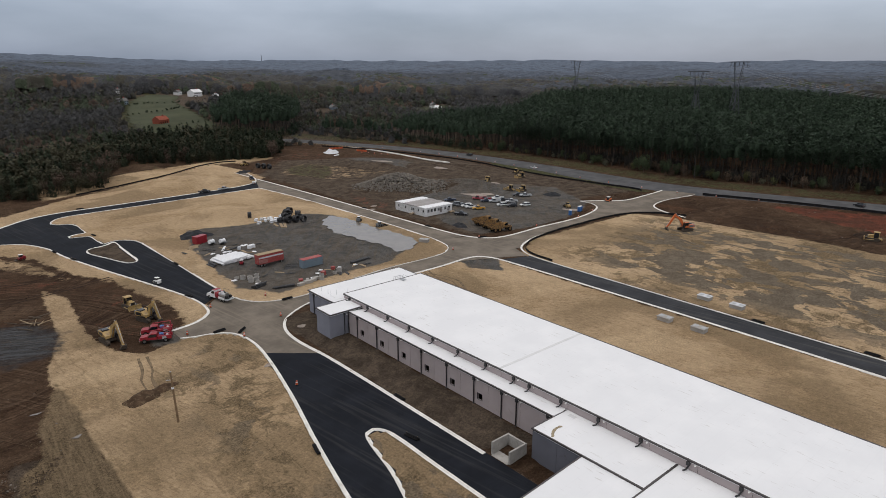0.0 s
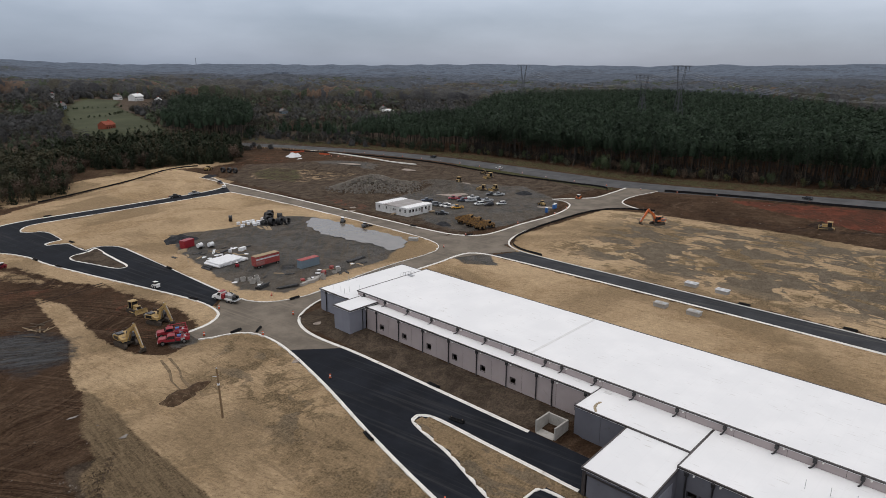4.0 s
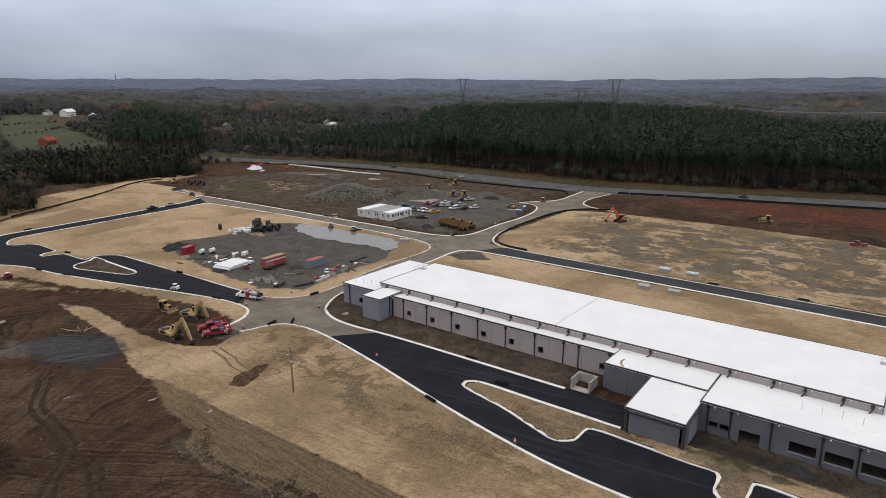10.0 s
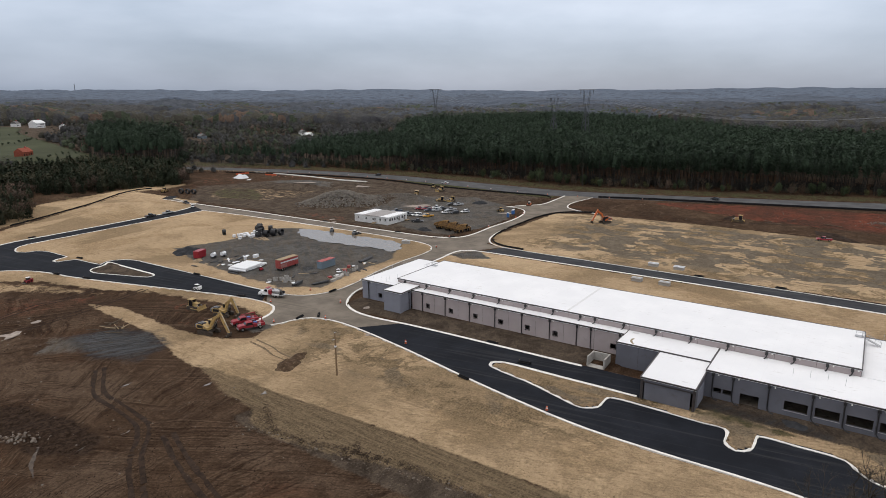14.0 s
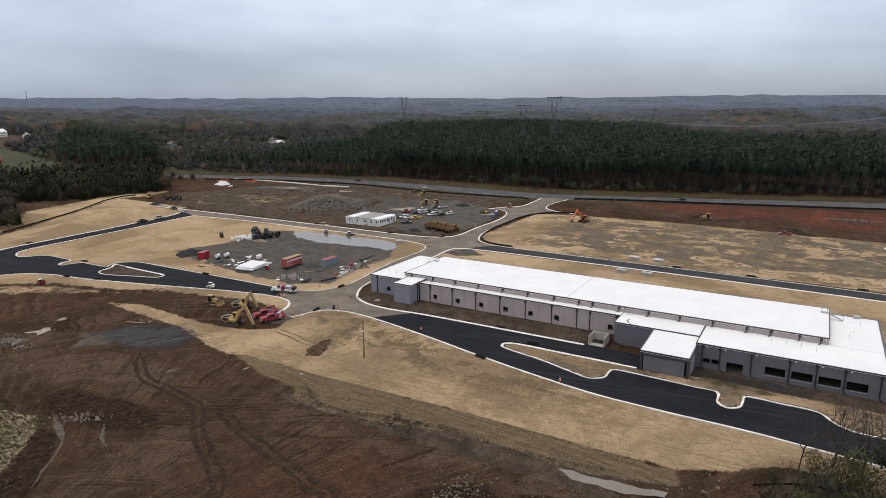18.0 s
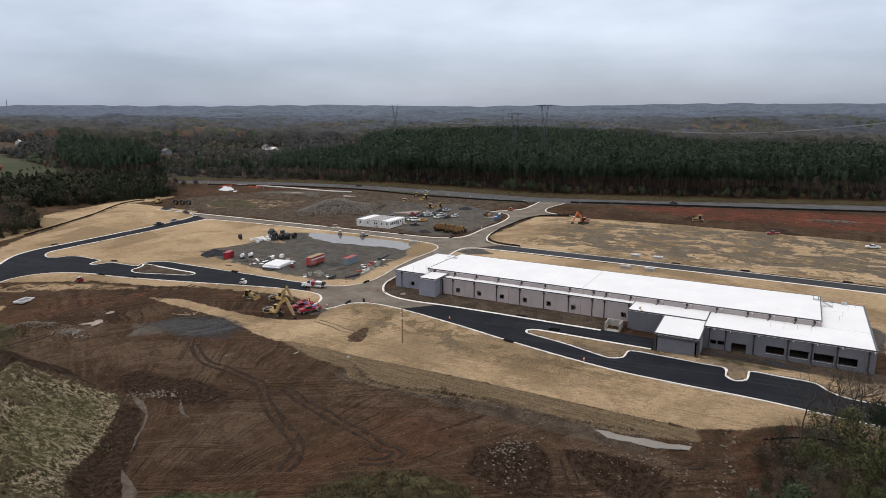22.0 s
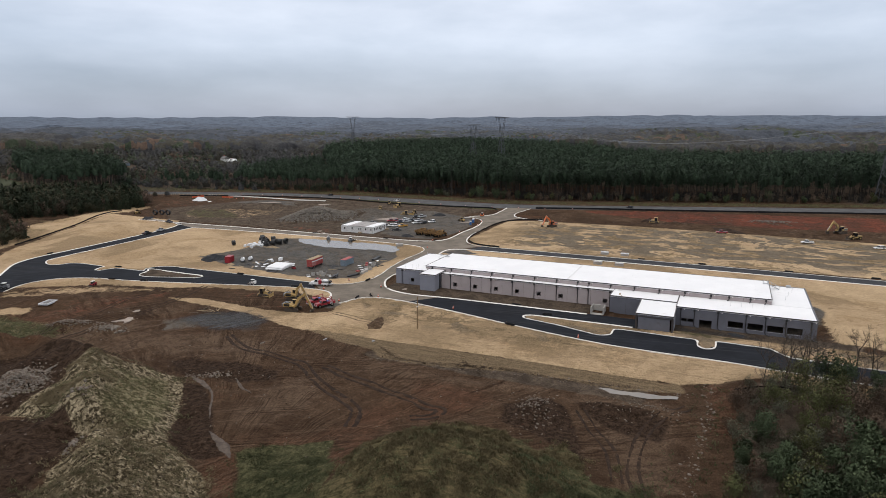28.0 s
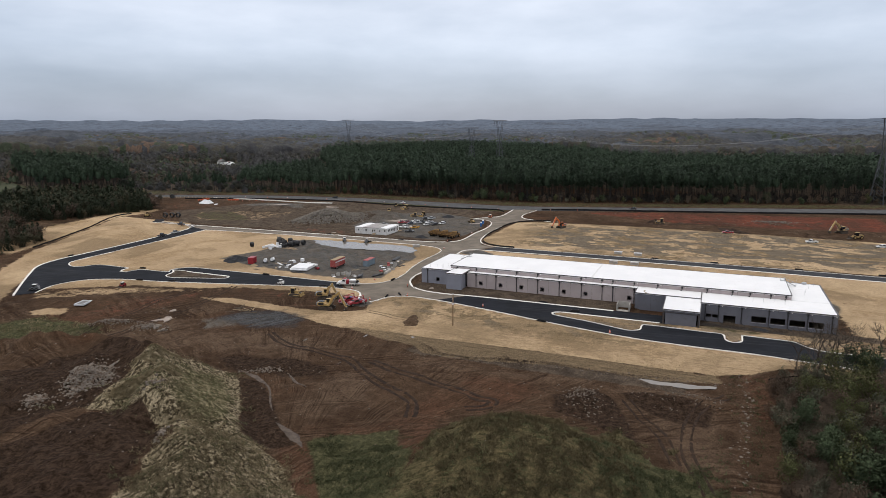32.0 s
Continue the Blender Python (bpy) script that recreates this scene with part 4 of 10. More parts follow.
M_RUT = surface("churned_wet_earth", (0.033, 0.0215, 0.0150), 0.45, 0.7, 3.0, 0.85, 0, 0.6, (0.048, 0.030, 0.021), 0.50, world=True)
M_RUTS = surface("pressed_straw_and_earth", (0.175, 0.128, 0.082), 0.35, 0.7, 3.0, 0.9, 0, 0.6, (0.18, 0.13, 0.08), 0.5, world=True)
rut_rnd = random.Random(11)
for a, b, c, *more in [*RUTS, *TRACKS]:
    tr = empty("wheel_track", pose(0, 0, 0), "pair of dark wheel ruts pressed into the earth", "wheel track", "wheel tracks", "structure")
    for off in (-0.95, 0.95):
        L = LL if off > 0 else smooth_line([a, b, c, *more] if more else [a, ((a[0] + 2 * b[0]) / 3 + rut_rnd.uniform(-1, 1), (a[1] + 2 * b[1]) / 3 + rut_rnd.uniform(-1, 1)), ((c[0] + 2 * b[0]) / 3 + rut_rnd.uniform(-1, 1), (c[1] + 2 * b[1]) / 3 + rut_rnd.uniform(-1, 1)), c], 0.7)
        LL = L
        L = L + side_normals(L) * off
        zz = np.array([float(height(x, y)) for x, y in L])
        zz = np.convolve(np.pad(zz, 2, mode="edge"), np.ones(5) / 5, "valid") + 0.13
        N = side_normals(L)
        V, F = [], []
        for k, (p, nn, zv) in enumerate(zip(L, N, zz)):
            w0, w1 = (0.28 + 0.20 * bool(more) + 0.10 * math.sin(k * q_ + off + ph_) + rut_rnd.uniform(-0.04, 0.04) for q_, ph_ in ((0.31, 0), (0.23, 2)))
            V += [(p[0] - nn[0] * w0, p[1] - nn[1] * w0, zv - 0.09), (p[0], p[1], zv - 0.02), (p[0] + nn[0] * w1, p[1] + nn[1] * w1, zv - 0.09)]
            if k and rut_rnd.random() < 0.985:
                q = 3 * k
                F += [(q - 3, q - 2, q + 1, q), (q - 2, q - 1, q + 2, q + 1)]
        share("rut", mesh_of("rut", V, F, [M_RUT if a[0] < 20 or a[0] > 200 else M_RUTS], smooth=True), tr)


# ---- paving and kerbs ----
sheet("road_front", P_DARK, 0.05, M_NEW, "new black asphalt road beside the long building", "road")
sheet("road_loop", P_LEFT, 0.046, M_NEW, "new black asphalt loop road with concrete kerbs", "road")
sheet("road_crossing", P_MID, 0.042, M_OLD, "dusty grey-brown base asphalt at the road crossing", "road")
sheet("road_north", P_NORTH, 0.038, M_OLD, "dusty grey asphalt road along the gravel yard", "road")
sheet("road_gate", P_GATE, 0.034, M_OLD, "dusty grey asphalt road leading to the highway", "road")
sheet("road_rear", P_REAR, 0.054, M_REAR, "new black asphalt road behind the building", "road")
sheet("highway", P_HWY, 0.03, M_HWY, "grey two-lane highway along the woods", "road")


def pool(nm, line, z, m, lab, ragged=1.0):
    bm = bmesh.new()
    L = smooth_line(line, 1.0, True)
    L = L + ragged * side_normals(L, True) * np.array([[0.5 * math.sin(i * 0.9) + 0.4 * math.sin(i * 0.37) + 0.28 * math.sin(i * 2.3 + 1)] for i in range(len(L))])
    bm.faces.new([bm.verts.new((x, y, z)) for x, y in L])
    bmesh.ops.triangulate(bm, faces=bm.faces)
    bmesh.ops.recalc_face_normals(bm, faces=bm.faces)
    if sum(f.normal.z for f in bm.faces) < 0:
        bmesh.ops.reverse_faces(bm, faces=bm.faces)
    tagged(part(nm, bm, m), lab, "puddle", "", "structure")


KERB = [(-0.2, -0.3), (-0.2, 0.18), (-0.12, 0.2), (0.03, 0.19), (0.10, 0.085), (0.52, 0.068), (0.52, -0.3)]


def kerb(L, closed=False, flip=False, z=None):
    prof = [(-a, h) for a, h in KERB] if flip else KERB
    v, f = sweep(L, prof, closed) if z is None else sweep(L, prof, closed, z)
    tagged(new("kerb", mesh_of("kerb", v, f, [M_KERB])), "pale concrete kerb and gutter along the road", "kerb", "kerbs", "structure")


K_BERM = smooth_line([(272, 424), (276, 397), (277, 365), (275, 335), (273, 308)])
v, f = sweep(K_BERM, [(-0.8, -0.4), (-0.8, 0.5), (0.8, 0.5), (0.8, -0.4)], False, np.array([float(height(x, y)) for x, y in K_BERM]))
tagged(new("kerb", mesh_of("kerb", v, f, [M_KERB])), "long pale concrete strip at the top of the graded earth", "kerb", "kerbs", "structure")
for L, c, fl in ((K_FIELD, 0, 0), (K_WEST, 0, 0), (K_BLDG, 0, 1), (K_LOOP, 0, 1), (K_NORTH, 0, 1), (I_YARD, 1, 1), (K_REAR_IN, 0, 1), (K_REAR_OUT, 0, 0), (K_GATE, 0, 0), (K_GATE_N, 0, 1), (K_MEDIAN, 0, 0), (I_LOOP, 1, 0)):
    kerb(L, bool(c), bool(fl))

M_WATER = surface("muddy_water", (0.150, 0.128, 0.105), 0.10, 0.2, 1.5, 0.16, 0, 0.01, world=True)
pool("water_yard", [(136, 231), (140, 221), (140, 207), (140.5, 194), (141, 180), (134, 169.5), (127, 168.5), (127, 178), (125, 193), (124, 205), (127, 219)], 0.43, M_WATER, "shallow muddy brown rain pond in the yard")
pool("water_pit", [(8.5, 50.6), (9.3, 43), (10.9, 33.4), (9.4, 33.6), (7.6, 39), (6.8, 47.6)], float(height(8.6, 42)) + 0.15, M_WATER, "shallow muddy puddle in the earth pit", 0.5)
for x, y, a, b in ((2, 142, 2.5, 0.9), (-9, 124, 2.6, 0.5), (12, 128, 2.6, 1.1), (10, 205, 1.8, 1.0), (15.8, 114.7, 1.8, 1.6), (-16.7, 124.8, 2.0, 0.6)):
    pool("water_small", [(x - 0.6 * a, y), (x, y - 0.6 * b), (x + 0.6 * a, y + 0.3), (x + 0.2 * a, y + 0.6 * b)], float(height(x, y)) + 0.12, M_WATER, "small pale puddle on churned earth", 0.5)


M_SILT = surface("pale_wet_silt", (0.098, 0.079, 0.066), 0.35, 0.7, 3.0, 0.9, 0, 0.2, (0.085, 0.065, 0.052), 0.54, world=True)


def silt_channel(pts, widths):
    """A shallow ribbon of washed-out silt that follows the ground."""
    L = smooth_line(pts, 0.8)
    N = side_normals(L)
    r = random.Random(int(abs(pts[0][0]) * 10))
    V, F = [], []
    for k, (p, nn) in enumerate(zip(L, N)):
        w = np.interp(k / (len(L) - 1), np.linspace(0, 1, len(widths)), widths)
        for sgn in (-1, -0.35, 0.35, 1):
            q = p + nn * sgn * w * (r.uniform(0.65, 1.15) if abs(sgn) == 1 else 1.0)
            V.append((q[0], q[1], float(height(q[0], q[1])) + (0.07 if abs(sgn) < 1 else 0.02)))
        if k:
            for c in range(3):
                F.append((4 * k - 4 + c, 4 * k - 3 + c, 4 * k + 1 + c, 4 * k + c))
    tagged(new("water_channel", mesh_of("water_channel", V, F, [M_SILT], smooth=True)), "pale silty wash channel across dark earth", "channel", "", "structure")


silt_channel([(-22.5, 146), (-25, 140), (-26.5, 136), (-28, 132.5), (-31, 129), (-35.3, 125.5), (-39, 122)], (0.05, 0.2, 0.9, 0.3, 0.22, 0.3, 0.05))
silt_channel([(-44.2, 117), (-46.2, 113), (-48, 109.5), (-50, 106.5)], (0.15, 0.7, 1.1, 0.2))
silt_channel([(-20.5, 131.5), (-23.5, 127.5), (-25.5, 122.5)], (0.1, 0.45, 0.05))


def draped(nm, P, step, lift, m, label, cat):
    """A patch that lies on the ground sheet within an outline."""
    lo, hi = P.min(0), P.max(0)
    gx, gy = np.arange(lo[0], hi[0] + step, step), np.arange(lo[1], hi[1] + step, step)
    U, W = np.meshgrid(gx, gy)
    keepv = inside(P, U, W) > 0
    idm = np.full(U.shape, -1)
    idm[keepv] = np.arange(keepv.sum())
    V = [(x, y, float(height(x, y)) + lift) for x, y in zip(U[keepv], W[keepv])]
    F = []
    for j in range(U.shape[0] - 1):
        for i in range(U.shape[1] - 1):
            q = (idm[j, i], idm[j, i + 1], idm[j + 1, i + 1], idm[j + 1, i])
            if min(q) >= 0:
                F.append(tuple(int(v) for v in q))
    tagged(new(nm, mesh_of(nm, V, F, [m], smooth=True)), label, cat, "", "structure")


M_MEADOW = surface("green_meadow", (0.058, 0.064, 0.038), 0.22, 0.02, 0.3, 0.95, 0, 0.2, (0.088, 0.085, 0.045), 0.58, world=True)
M_STUBBLE = surface("pale_far_field", (0.30, 0.28, 0.24), 0.15, 0.01, 0.1, 0.95, 0, 0.1, world=True)
MEADOW = smooth_line([(172, 592), (214, 566), (248, 620), (266, 700), (300, 880), (332, 960), (300, 990), (244, 900), (186, 700)], 8, True)
draped("ground_meadow", MEADOW, 6.0, 0.6, M_MEADOW, "green sloping meadow among the far trees", "meadow")
draped("ground_clearing", np.array([(930.0, 1900), (1230, 1850), (1500, 2250), (1560, 2450), (1180, 2500)]), 25.0, 1.5, M_STUBBLE, "pale open field far off in the woods", "field")
draped("ground_clearing", np.array([(522.0, 642), (598, 652), (636, 716), (560, 716)]), 8.0, 0.6, M_MEADOW, "small green clearing in the woods", "meadow")

# ---- the long building ----
M_WALL3 = surface("dark_grey_panel", (0.138, 0.140, 0.162), 0.08, 0.25, 2.0, 0.75, 0, 0.06, (0.115, 0.112, 0.122), 0.58, world=True)
M_STEEL = surface("galvanised_steel", (0.42, 0.43, 0.44), 0.12, 1.0, 9.0, 0.42, 0.8, 0.08)
M_LAMP = surface("white_lamp_housing", (0.75, 0.74, 0.70), 0.05, 2.0, 9.0, 0.5)
M_CONC = surface("cast_concrete", (0.36, 0.345, 0.32), 0.14, 0.6, 6.0, 0.85, 0, 0.15, (0.24, 0.22, 0.19), 0.58)
M_SEAM = surface("grey_roof_seam", (0.62, 0.62, 0.62), 0.05, 0.5, 4.0, 0.6)
M_FRAME = surface("pale_window_frame", (0.45, 0.44, 0.44), 0.08, 1.0, 6.0, 0.55)


def tube(pts, r, seg=7, step=0.25):
    """A pipe along a smooth line in space."""
    L = smooth_line(pts, step)
    d = np.gradient(L, axis=0)
    d /= np.linalg.norm(d, axis=1)[:, None] + 1e-9
    bm = bmesh.new()
    rings = []
    for p, t in zip(L, d):
        t = Vector(t)
        u = t.orthogonal().normalized() if abs(t.z) > 0.99 else t.cross(Vector((0, 0, 1))).normalized()
        v = t.cross(u)
        rings.append([bm.verts.new(Vector(p) + r * (math.cos(6.2832 * k / seg) * u + math.sin(6.2832 * k / seg) * v)) for k in range(seg)])
    for a, b in zip(rings, rings[1:]):
        for k in range(seg):
            bm.faces.new((a[k], a[(k + 1) % seg], b[(k + 1) % seg], b[k]))
    bm.faces.new(rings[0][::-1])
    bm.faces.new(rings[-1])
    return bm


def panel(x0, x1, y0, y1, z0, z1, holes=()):
    """A wall panel in the y-z plane; openings (ya, yb, za, zb) go through it."""
    bm = bmesh.new()
    ys = sorted({y0, y1, *[v for h in holes for v in h[:2]]})
    zs = sorted({z0, z1, *[v for h in holes for v in h[2:]]})
    for a, b in zip(ys, ys[1:]):
        for c, d in zip(zs, zs[1:]):
            if not any(h[0] <= a and b <= h[1] and h[2] <= c and d <= h[3] for h in holes):
                box(bm, x0, x1, a, b, c, d)
    bmesh.ops.remove_doubles(bm, verts=bm.verts, dist=0.001)
    return bm


bld = empty("warehouse_building", pose(0, 0, 0), "long grey panel-clad building with white flat roofs, unfinished", "building")
J = 0.03


def wall_x(x, ys, z, m, holes=(), depth=0.3, face=-1):
    """A long wall at x made of panels that meet at the given places along y."""
    for a, b in zip(ys, ys[1:]):
        hs = [h for h in holes if h[0] >= a and h[1] <= b]
        x0, x1 = (x, x + depth) if face < 0 else (x - depth, x)
        part("panel", panel(x0, x1, a + J, b - J, -0.3, z, hs), m, bld)
        part("joint", bx(x0 + 0.05, x1 - 0.05, b - J - 0.02, b + J + 0.02, -0.3, z - 0.02), M_COPING, bld)
        for h in hs:
            fr = bmesh.new()
            s = 0.07
            xf = x - 0.03 if face < 0 else x - 0.1
            for c in ((h[0] - s, h[0], h[2] - s, h[3] + s), (h[1], h[1] + s, h[2] - s, h[3] + s), (h[0], h[1], h[2] - s, h[2]), (h[0], h[1], h[3], h[3] + s)):
                box(fr, xf, xf + 0.13, c[0], c[1], c[2], c[3])
            part("window_frame", fr, M_WALL3 if h[1] - h[0] > 2 else M_COPING, bld)
            if h[1] - h[0] > 2 and h[2] > 0.5:
                part("window_sill", bx(xf - 0.06, xf + 0.1, h[0] - 0.1, h[1] + 0.1, h[2] - 0.16, h[2] - 0.075), M_FRAME, bld)


def wall_y(y, xs, z, m, depth=0.3, face=-1):
    for a, b in zip(xs, xs[1:]):
        y0, y1 = (y, y + depth) if face < 0 else (y - depth, y)
        part("panel", bx(a + J, b - J, y0, y1, -0.3, z), m, bld)
        part("joint", bx(b - J - 0.02, b + J + 0.02, y0 + 0.05, y1 - 0.05, -0.3, z - 0.02), M_COPING, bld)


def roof(x0, x1, y0, y1, z, zb=None, edges="nsew"):
    """A white membrane roof, its far edge at another height where zb is given, with dark edge trim."""
    zb = z if zb is None else zb
    bm = prism([(x0, z - 0.35), (x1, zb - 0.35), (x1, zb), (x0, z)], y0, y1)
    part("roof", bm, M_ROOF, bld)
    w = 0.14
    t0 = 0.02

    def trim(b):
        part("coping", b, M_COPING, bld)
    if "w" in edges:
        trim(bx(x0 - 0.09, x0 + w, y0 - 0.06, y1 + 0.06, z - 0.22, z + t0 + 0.04))
    if "e" in edges:
        trim(bx(x1 - w, x1 + 0.09, y0 - 0.06, y1 + 0.06, zb - 0.22, zb + t0 + 0.04))
    for k, ya, yb in (("s", y0 - 0.09, y0 + w), ("n", y1 - w, y1 + 0.09)):
        if k in edges:
            trim(prism([(x0 + w, z - 0.22), (x1 - w, zb - 0.22), (x1 - w, zb + t0 + 0.04), (x0 + w, z + t0 + 0.04)], ya, yb))


MAIN_Y = [120.6] + [116.1 - 7.82 * k for k in range(7)][0:7] + [58.8]
MAIN_Y = sorted({round(v, 2) for v in MAIN_Y})
wins = [(yc - 0.62, yc + 0.62, 1.7, 2.95) for yc in (115.2 - 0.1, 107.3, 99.4, 91.6, 83.8, 76.1, 61.2)]
wins = [h for h in wins]
joints = [58.8, 66.0, 73.9, 81.5, 89.3, 97.1, 104.9, 112.8, 120.6]
wall_x(75.3, joints, 6.0, M_WALL, wins)
wall_x(75.4, [127.2, 133.9, 139.5], 6.25, M_WALL2, [(132.0, 133.2, 1.7, 2.9)])
wall_x(70.3, [121.0, 127.0], 6.35, M_WALL2)
wall_y(121.0, [70.3, 75.3], 6.35, M_WALL2)
wall_y(127.0, [70.3, 75.7], 6.35, M_WALL2, face=1)
wall_y(139.5, [75.4, 82.6, 89.8, 97.0, 104.5], 6.25, M_WALL2, face=1)
wall_x(104.5, [128.7, 139.5], 6.25, M_WALL2, face=1)
wall_x(79.2, [12.2] + [12.2 + 7.767 * k for k in range(1, 15)] + [128.7], 7.25, M_WALL)
wall_x(103.8, [12.2] + [12.2 + 7.767 * k for k in range(1, 15)] + [128.7], 7.25, M_WALL, face=1)
wall_y(12.2, [79.2, 87.4, 95.6, 103.8], 7.25, M_WALL)
wall_y(128.7, [79.2, 87.4, 95.6, 103.8], 7.25, M_WALL, face=1)
wall_x(70.3, [49.0, 53.8, 58.8], 5.75, M_WALL3)
wall_y(58.8, [70.3, 75.3], 5.75, M_WALL3, face=1)
near_holes = [(35.3, 36.7, 1.5, 2.4), (33.4, 34.9, 1.5, 2.4), (28.3, 31.7, -0.2, 2.45), (19.9, 23.9, 1.25, 3.1), (14.7, 18.7, 1.25, 3.1), (9.5, 13.6, 1.25, 3.1), (4.7, 8.5, 1.25, 3.1)]
wall_x(65.5, [1.2, 9.1, 14.2, 19.3, 26.7, 33.15, 38.5], 5.8, M_WALL3, near_holes)
wall_y(1.2, [65.5, 75.2, 85.0, 94.8, 104.5], 5.85, M_WALL3)
wall_x(104.5, [1.2, 12.2], 5.85, M_WALL3, face=1)
# lean-to with a wide sliding door
wall_y(38.4, [57.0, 65.5], 4.9, M_WALL3)
wall_y(49.0, [57.0, 70.3], 4.9, M_WALL3, face=1)
part("panel", bx(57.0, 57.3, 38.7, 48.7, 3.9, 4.9), M_WALL3, bld)
part("corner_post", bx(56.9, 57.35, 38.35, 38.9, -0.3, 4.6), M_COPING, bld)
part("corner_post", bx(56.9, 57.35, 48.5, 49.05, -0.3, 4.6), M_COPING, bld)
part("sliding_door", bx(57.06, 57.2, 39.3, 48.3, 0.05, 3.9, 0.02), M_WALL3, bld, "dark grey wide door panel")
part("door_track", bx(56.85, 57.1, 38.9, 48.6, 3.88, 4.1), M_COPING, bld)
part("side_door", bx(59.2, 64.0, 38.3, 38.4, 0.1, 3.7, 0.02), M_WALL2, bld)
# floors inside, so that the openings show a dark room
M_MUDF = surface("muddy_floor", (0.16, 0.135, 0.11), 0.25, 0.4, 3.0, 0.9, 0, 0.2, (0.09, 0.075, 0.06), 0.5, world=True)
part("floor_slab", bx(75.7, 103.4, 1.6, 139.1, -0.35, 0.12), M_MUDF, bld)
part("floor_slab", bx(65.9, 75.6, 1.6, 38.2, -0.35, 0.1), M_MUDF, bld)

roof(79.1, 103.9, 12.1, 128.8, 7.35)
roof(75.2, 79.15, 58.9, 120.6, 6.05, 5.75, "w")
roof(75.2, 104.6, 128.75, 139.6, 6.3, None, "wne")
roof(70.2, 79.1, 120.6, 127.1, 6.4, None, "wns")
roof(75.4, 79.15, 127.1, 128.72, 6.28, None, "w")
roof(70.2, 79.15, 38.5, 58.9, 5.82, 5.75, "wns")
roof(56.7, 70.2, 38.3, 49.1, 4.95, 5.62, "wns")
roof(65.4, 79.15, 1.1, 38.44, 5.85, 5.72, "wsn")
roof(79.15, 104.6, 1.1, 12.1, 5.8, 5.8, "se")
part("roof_seam", bx(79.3, 103.7, 74.6, 75.2, 7.35, 7.39), M_SEAM, bld)
rs = random.Random(4)
M_STAIN = surface("brown_roof_stain", (0.30, 0.25, 0.17), 0.3, 1.5, 6.0, 0.8)
for k in range(16):
    u = k / 15
    part("stain", prism([(70.9 + 3.2 * u + rs.uniform(-0.1, 0.1) + 0.32 * math.cos(q) * rs.uniform(0.6, 1.1), 55.2 + 1.9 * u * (1.5 - u) + 0.3 * math.sin(q) * rs.uniform(0.6, 1.1)) for q in (0, 1.2, 2.3, 3.4, 4.6, 5.5)], 5.79 + 0.0005 * k, 5.826 + 0.0005 * k, None, "z"), M_STAIN, bld)
for k in range(70):
    x, y = rs.uniform(80, 103), rs.uniform(14, 127)
    part("scuff", bx(x, x + rs.uniform(0.04, 0.12), y, y + rs.uniform(0.3, 0.9), 7.35, 7.358), M_SEAM, bld)

head = bx(-0.2, 0.2, -0.27, 0.27, -0.34, 0.34, 0.05)
head_me = bpy.data.meshes.new("conductor_head")
head.to_mesh(head_me)
head.free()
head_me.materials.append(M_BLACK)
lamp_bm = cyl(bmesh.new(), 0.16, 0.12, 0.2, 10, pose(0, 0, 0, 0, -90, 0))
lamp_me = bpy.data.meshes.new("wall_lamp")
lamp_bm.to_mesh(lamp_me)
lamp_bm.free()
lamp_me.materials.append(M_LAMP)
rp = random.Random(8)


def drain(x, y, z, foot, kick):
    """A black roof drain: a head on the wall and a loose corrugated pipe down to the ground or to the lower roof."""
    h = share("conductor_head", head_me, bld, pose(x - 0.16, y, z))
    k = kick * rp.uniform(0.7, 1.2)
    pts = [(x - 0.18, y, z - 0.2), (x - 0.18, y, z * 0.6 + foot * 0.4), (x - 0.22, y - 0.03, foot + 0.75), (x - 0.4, y - 0.25 * k, foot + 0.3), (x - 0.75, y - 0.7 * k, foot + 0.12), (x - 1.0, y - 1.2 * k, foot + 0.1)]
    if z - foot < 1.5:
        pts = [(x - 0.2, y, z - 0.2), (x - 0.24, y - 0.02, z - 0.5), (x - 0.5, y + 0.15 * k, foot + 0.18), (x - 1.0, y + 0.5 * k, foot + 0.1)]
    part("drain_pipe", tube(pts, 0.125), M_BLACK, bld, smooth=True)
    share("wall_lamp", lamp_me, bld, pose(x - 0.1, y - 1.0, z + 0.05))


for y in (116.9, 109.1, 101.2, 93.3, 85.4, 77.6, 70.4, 66.8, 59.7):
    drain(75.3, y, 5.55, 0.05, 1.0)
for y in (126.0, 118.2, 110.2, 102.3, 94.3, 86.4, 78.5, 71.2, 67.4, 60.2, 52.5, 44.7, 36.9, 29.2, 24.0, 18.0, 13.7):
    drain(79.2, y, 6.75, 6.3 if y > 121 else 5.72, 0.8)
for y in (37.0, 33.2, 26.7, 19.2, 14.1, 8.9, 2.6):
    drain(65.5, y, 5.2, 0.05, 1.2)
drain(75.4, 136.9, 5.7, 0.05, 0.9)
drain(74.4, 120.9, 5.8, 0.05, 0.6)


def roof_post(x, y, z):
    part("roof_post", rod(bmesh.new(), (x, y, z), (x, y, z + 1.5), 0.035, 6), M_STEEL, bld)


for x, y in ((77.2, 131.6), (77.6, 133.6), (79.0, 131.9), (77.4, 136.6), (81.4, 130.6), (84.0, 138.6), (89.0, 138.6), (95.0, 138.6), (101.0, 138.6)):
    roof_post(x, y, 6.3)
for x, y in ((72.5, 23.5), (73.0, 20.5), (73.4, 17.5), (72.6, 14.5), (86.0, 8.0), (91.0, 7.0), (97.0, 5.5), (102.0, 3.4), (104.1, 8.5)):
    roof_post(x, y, 5.8)


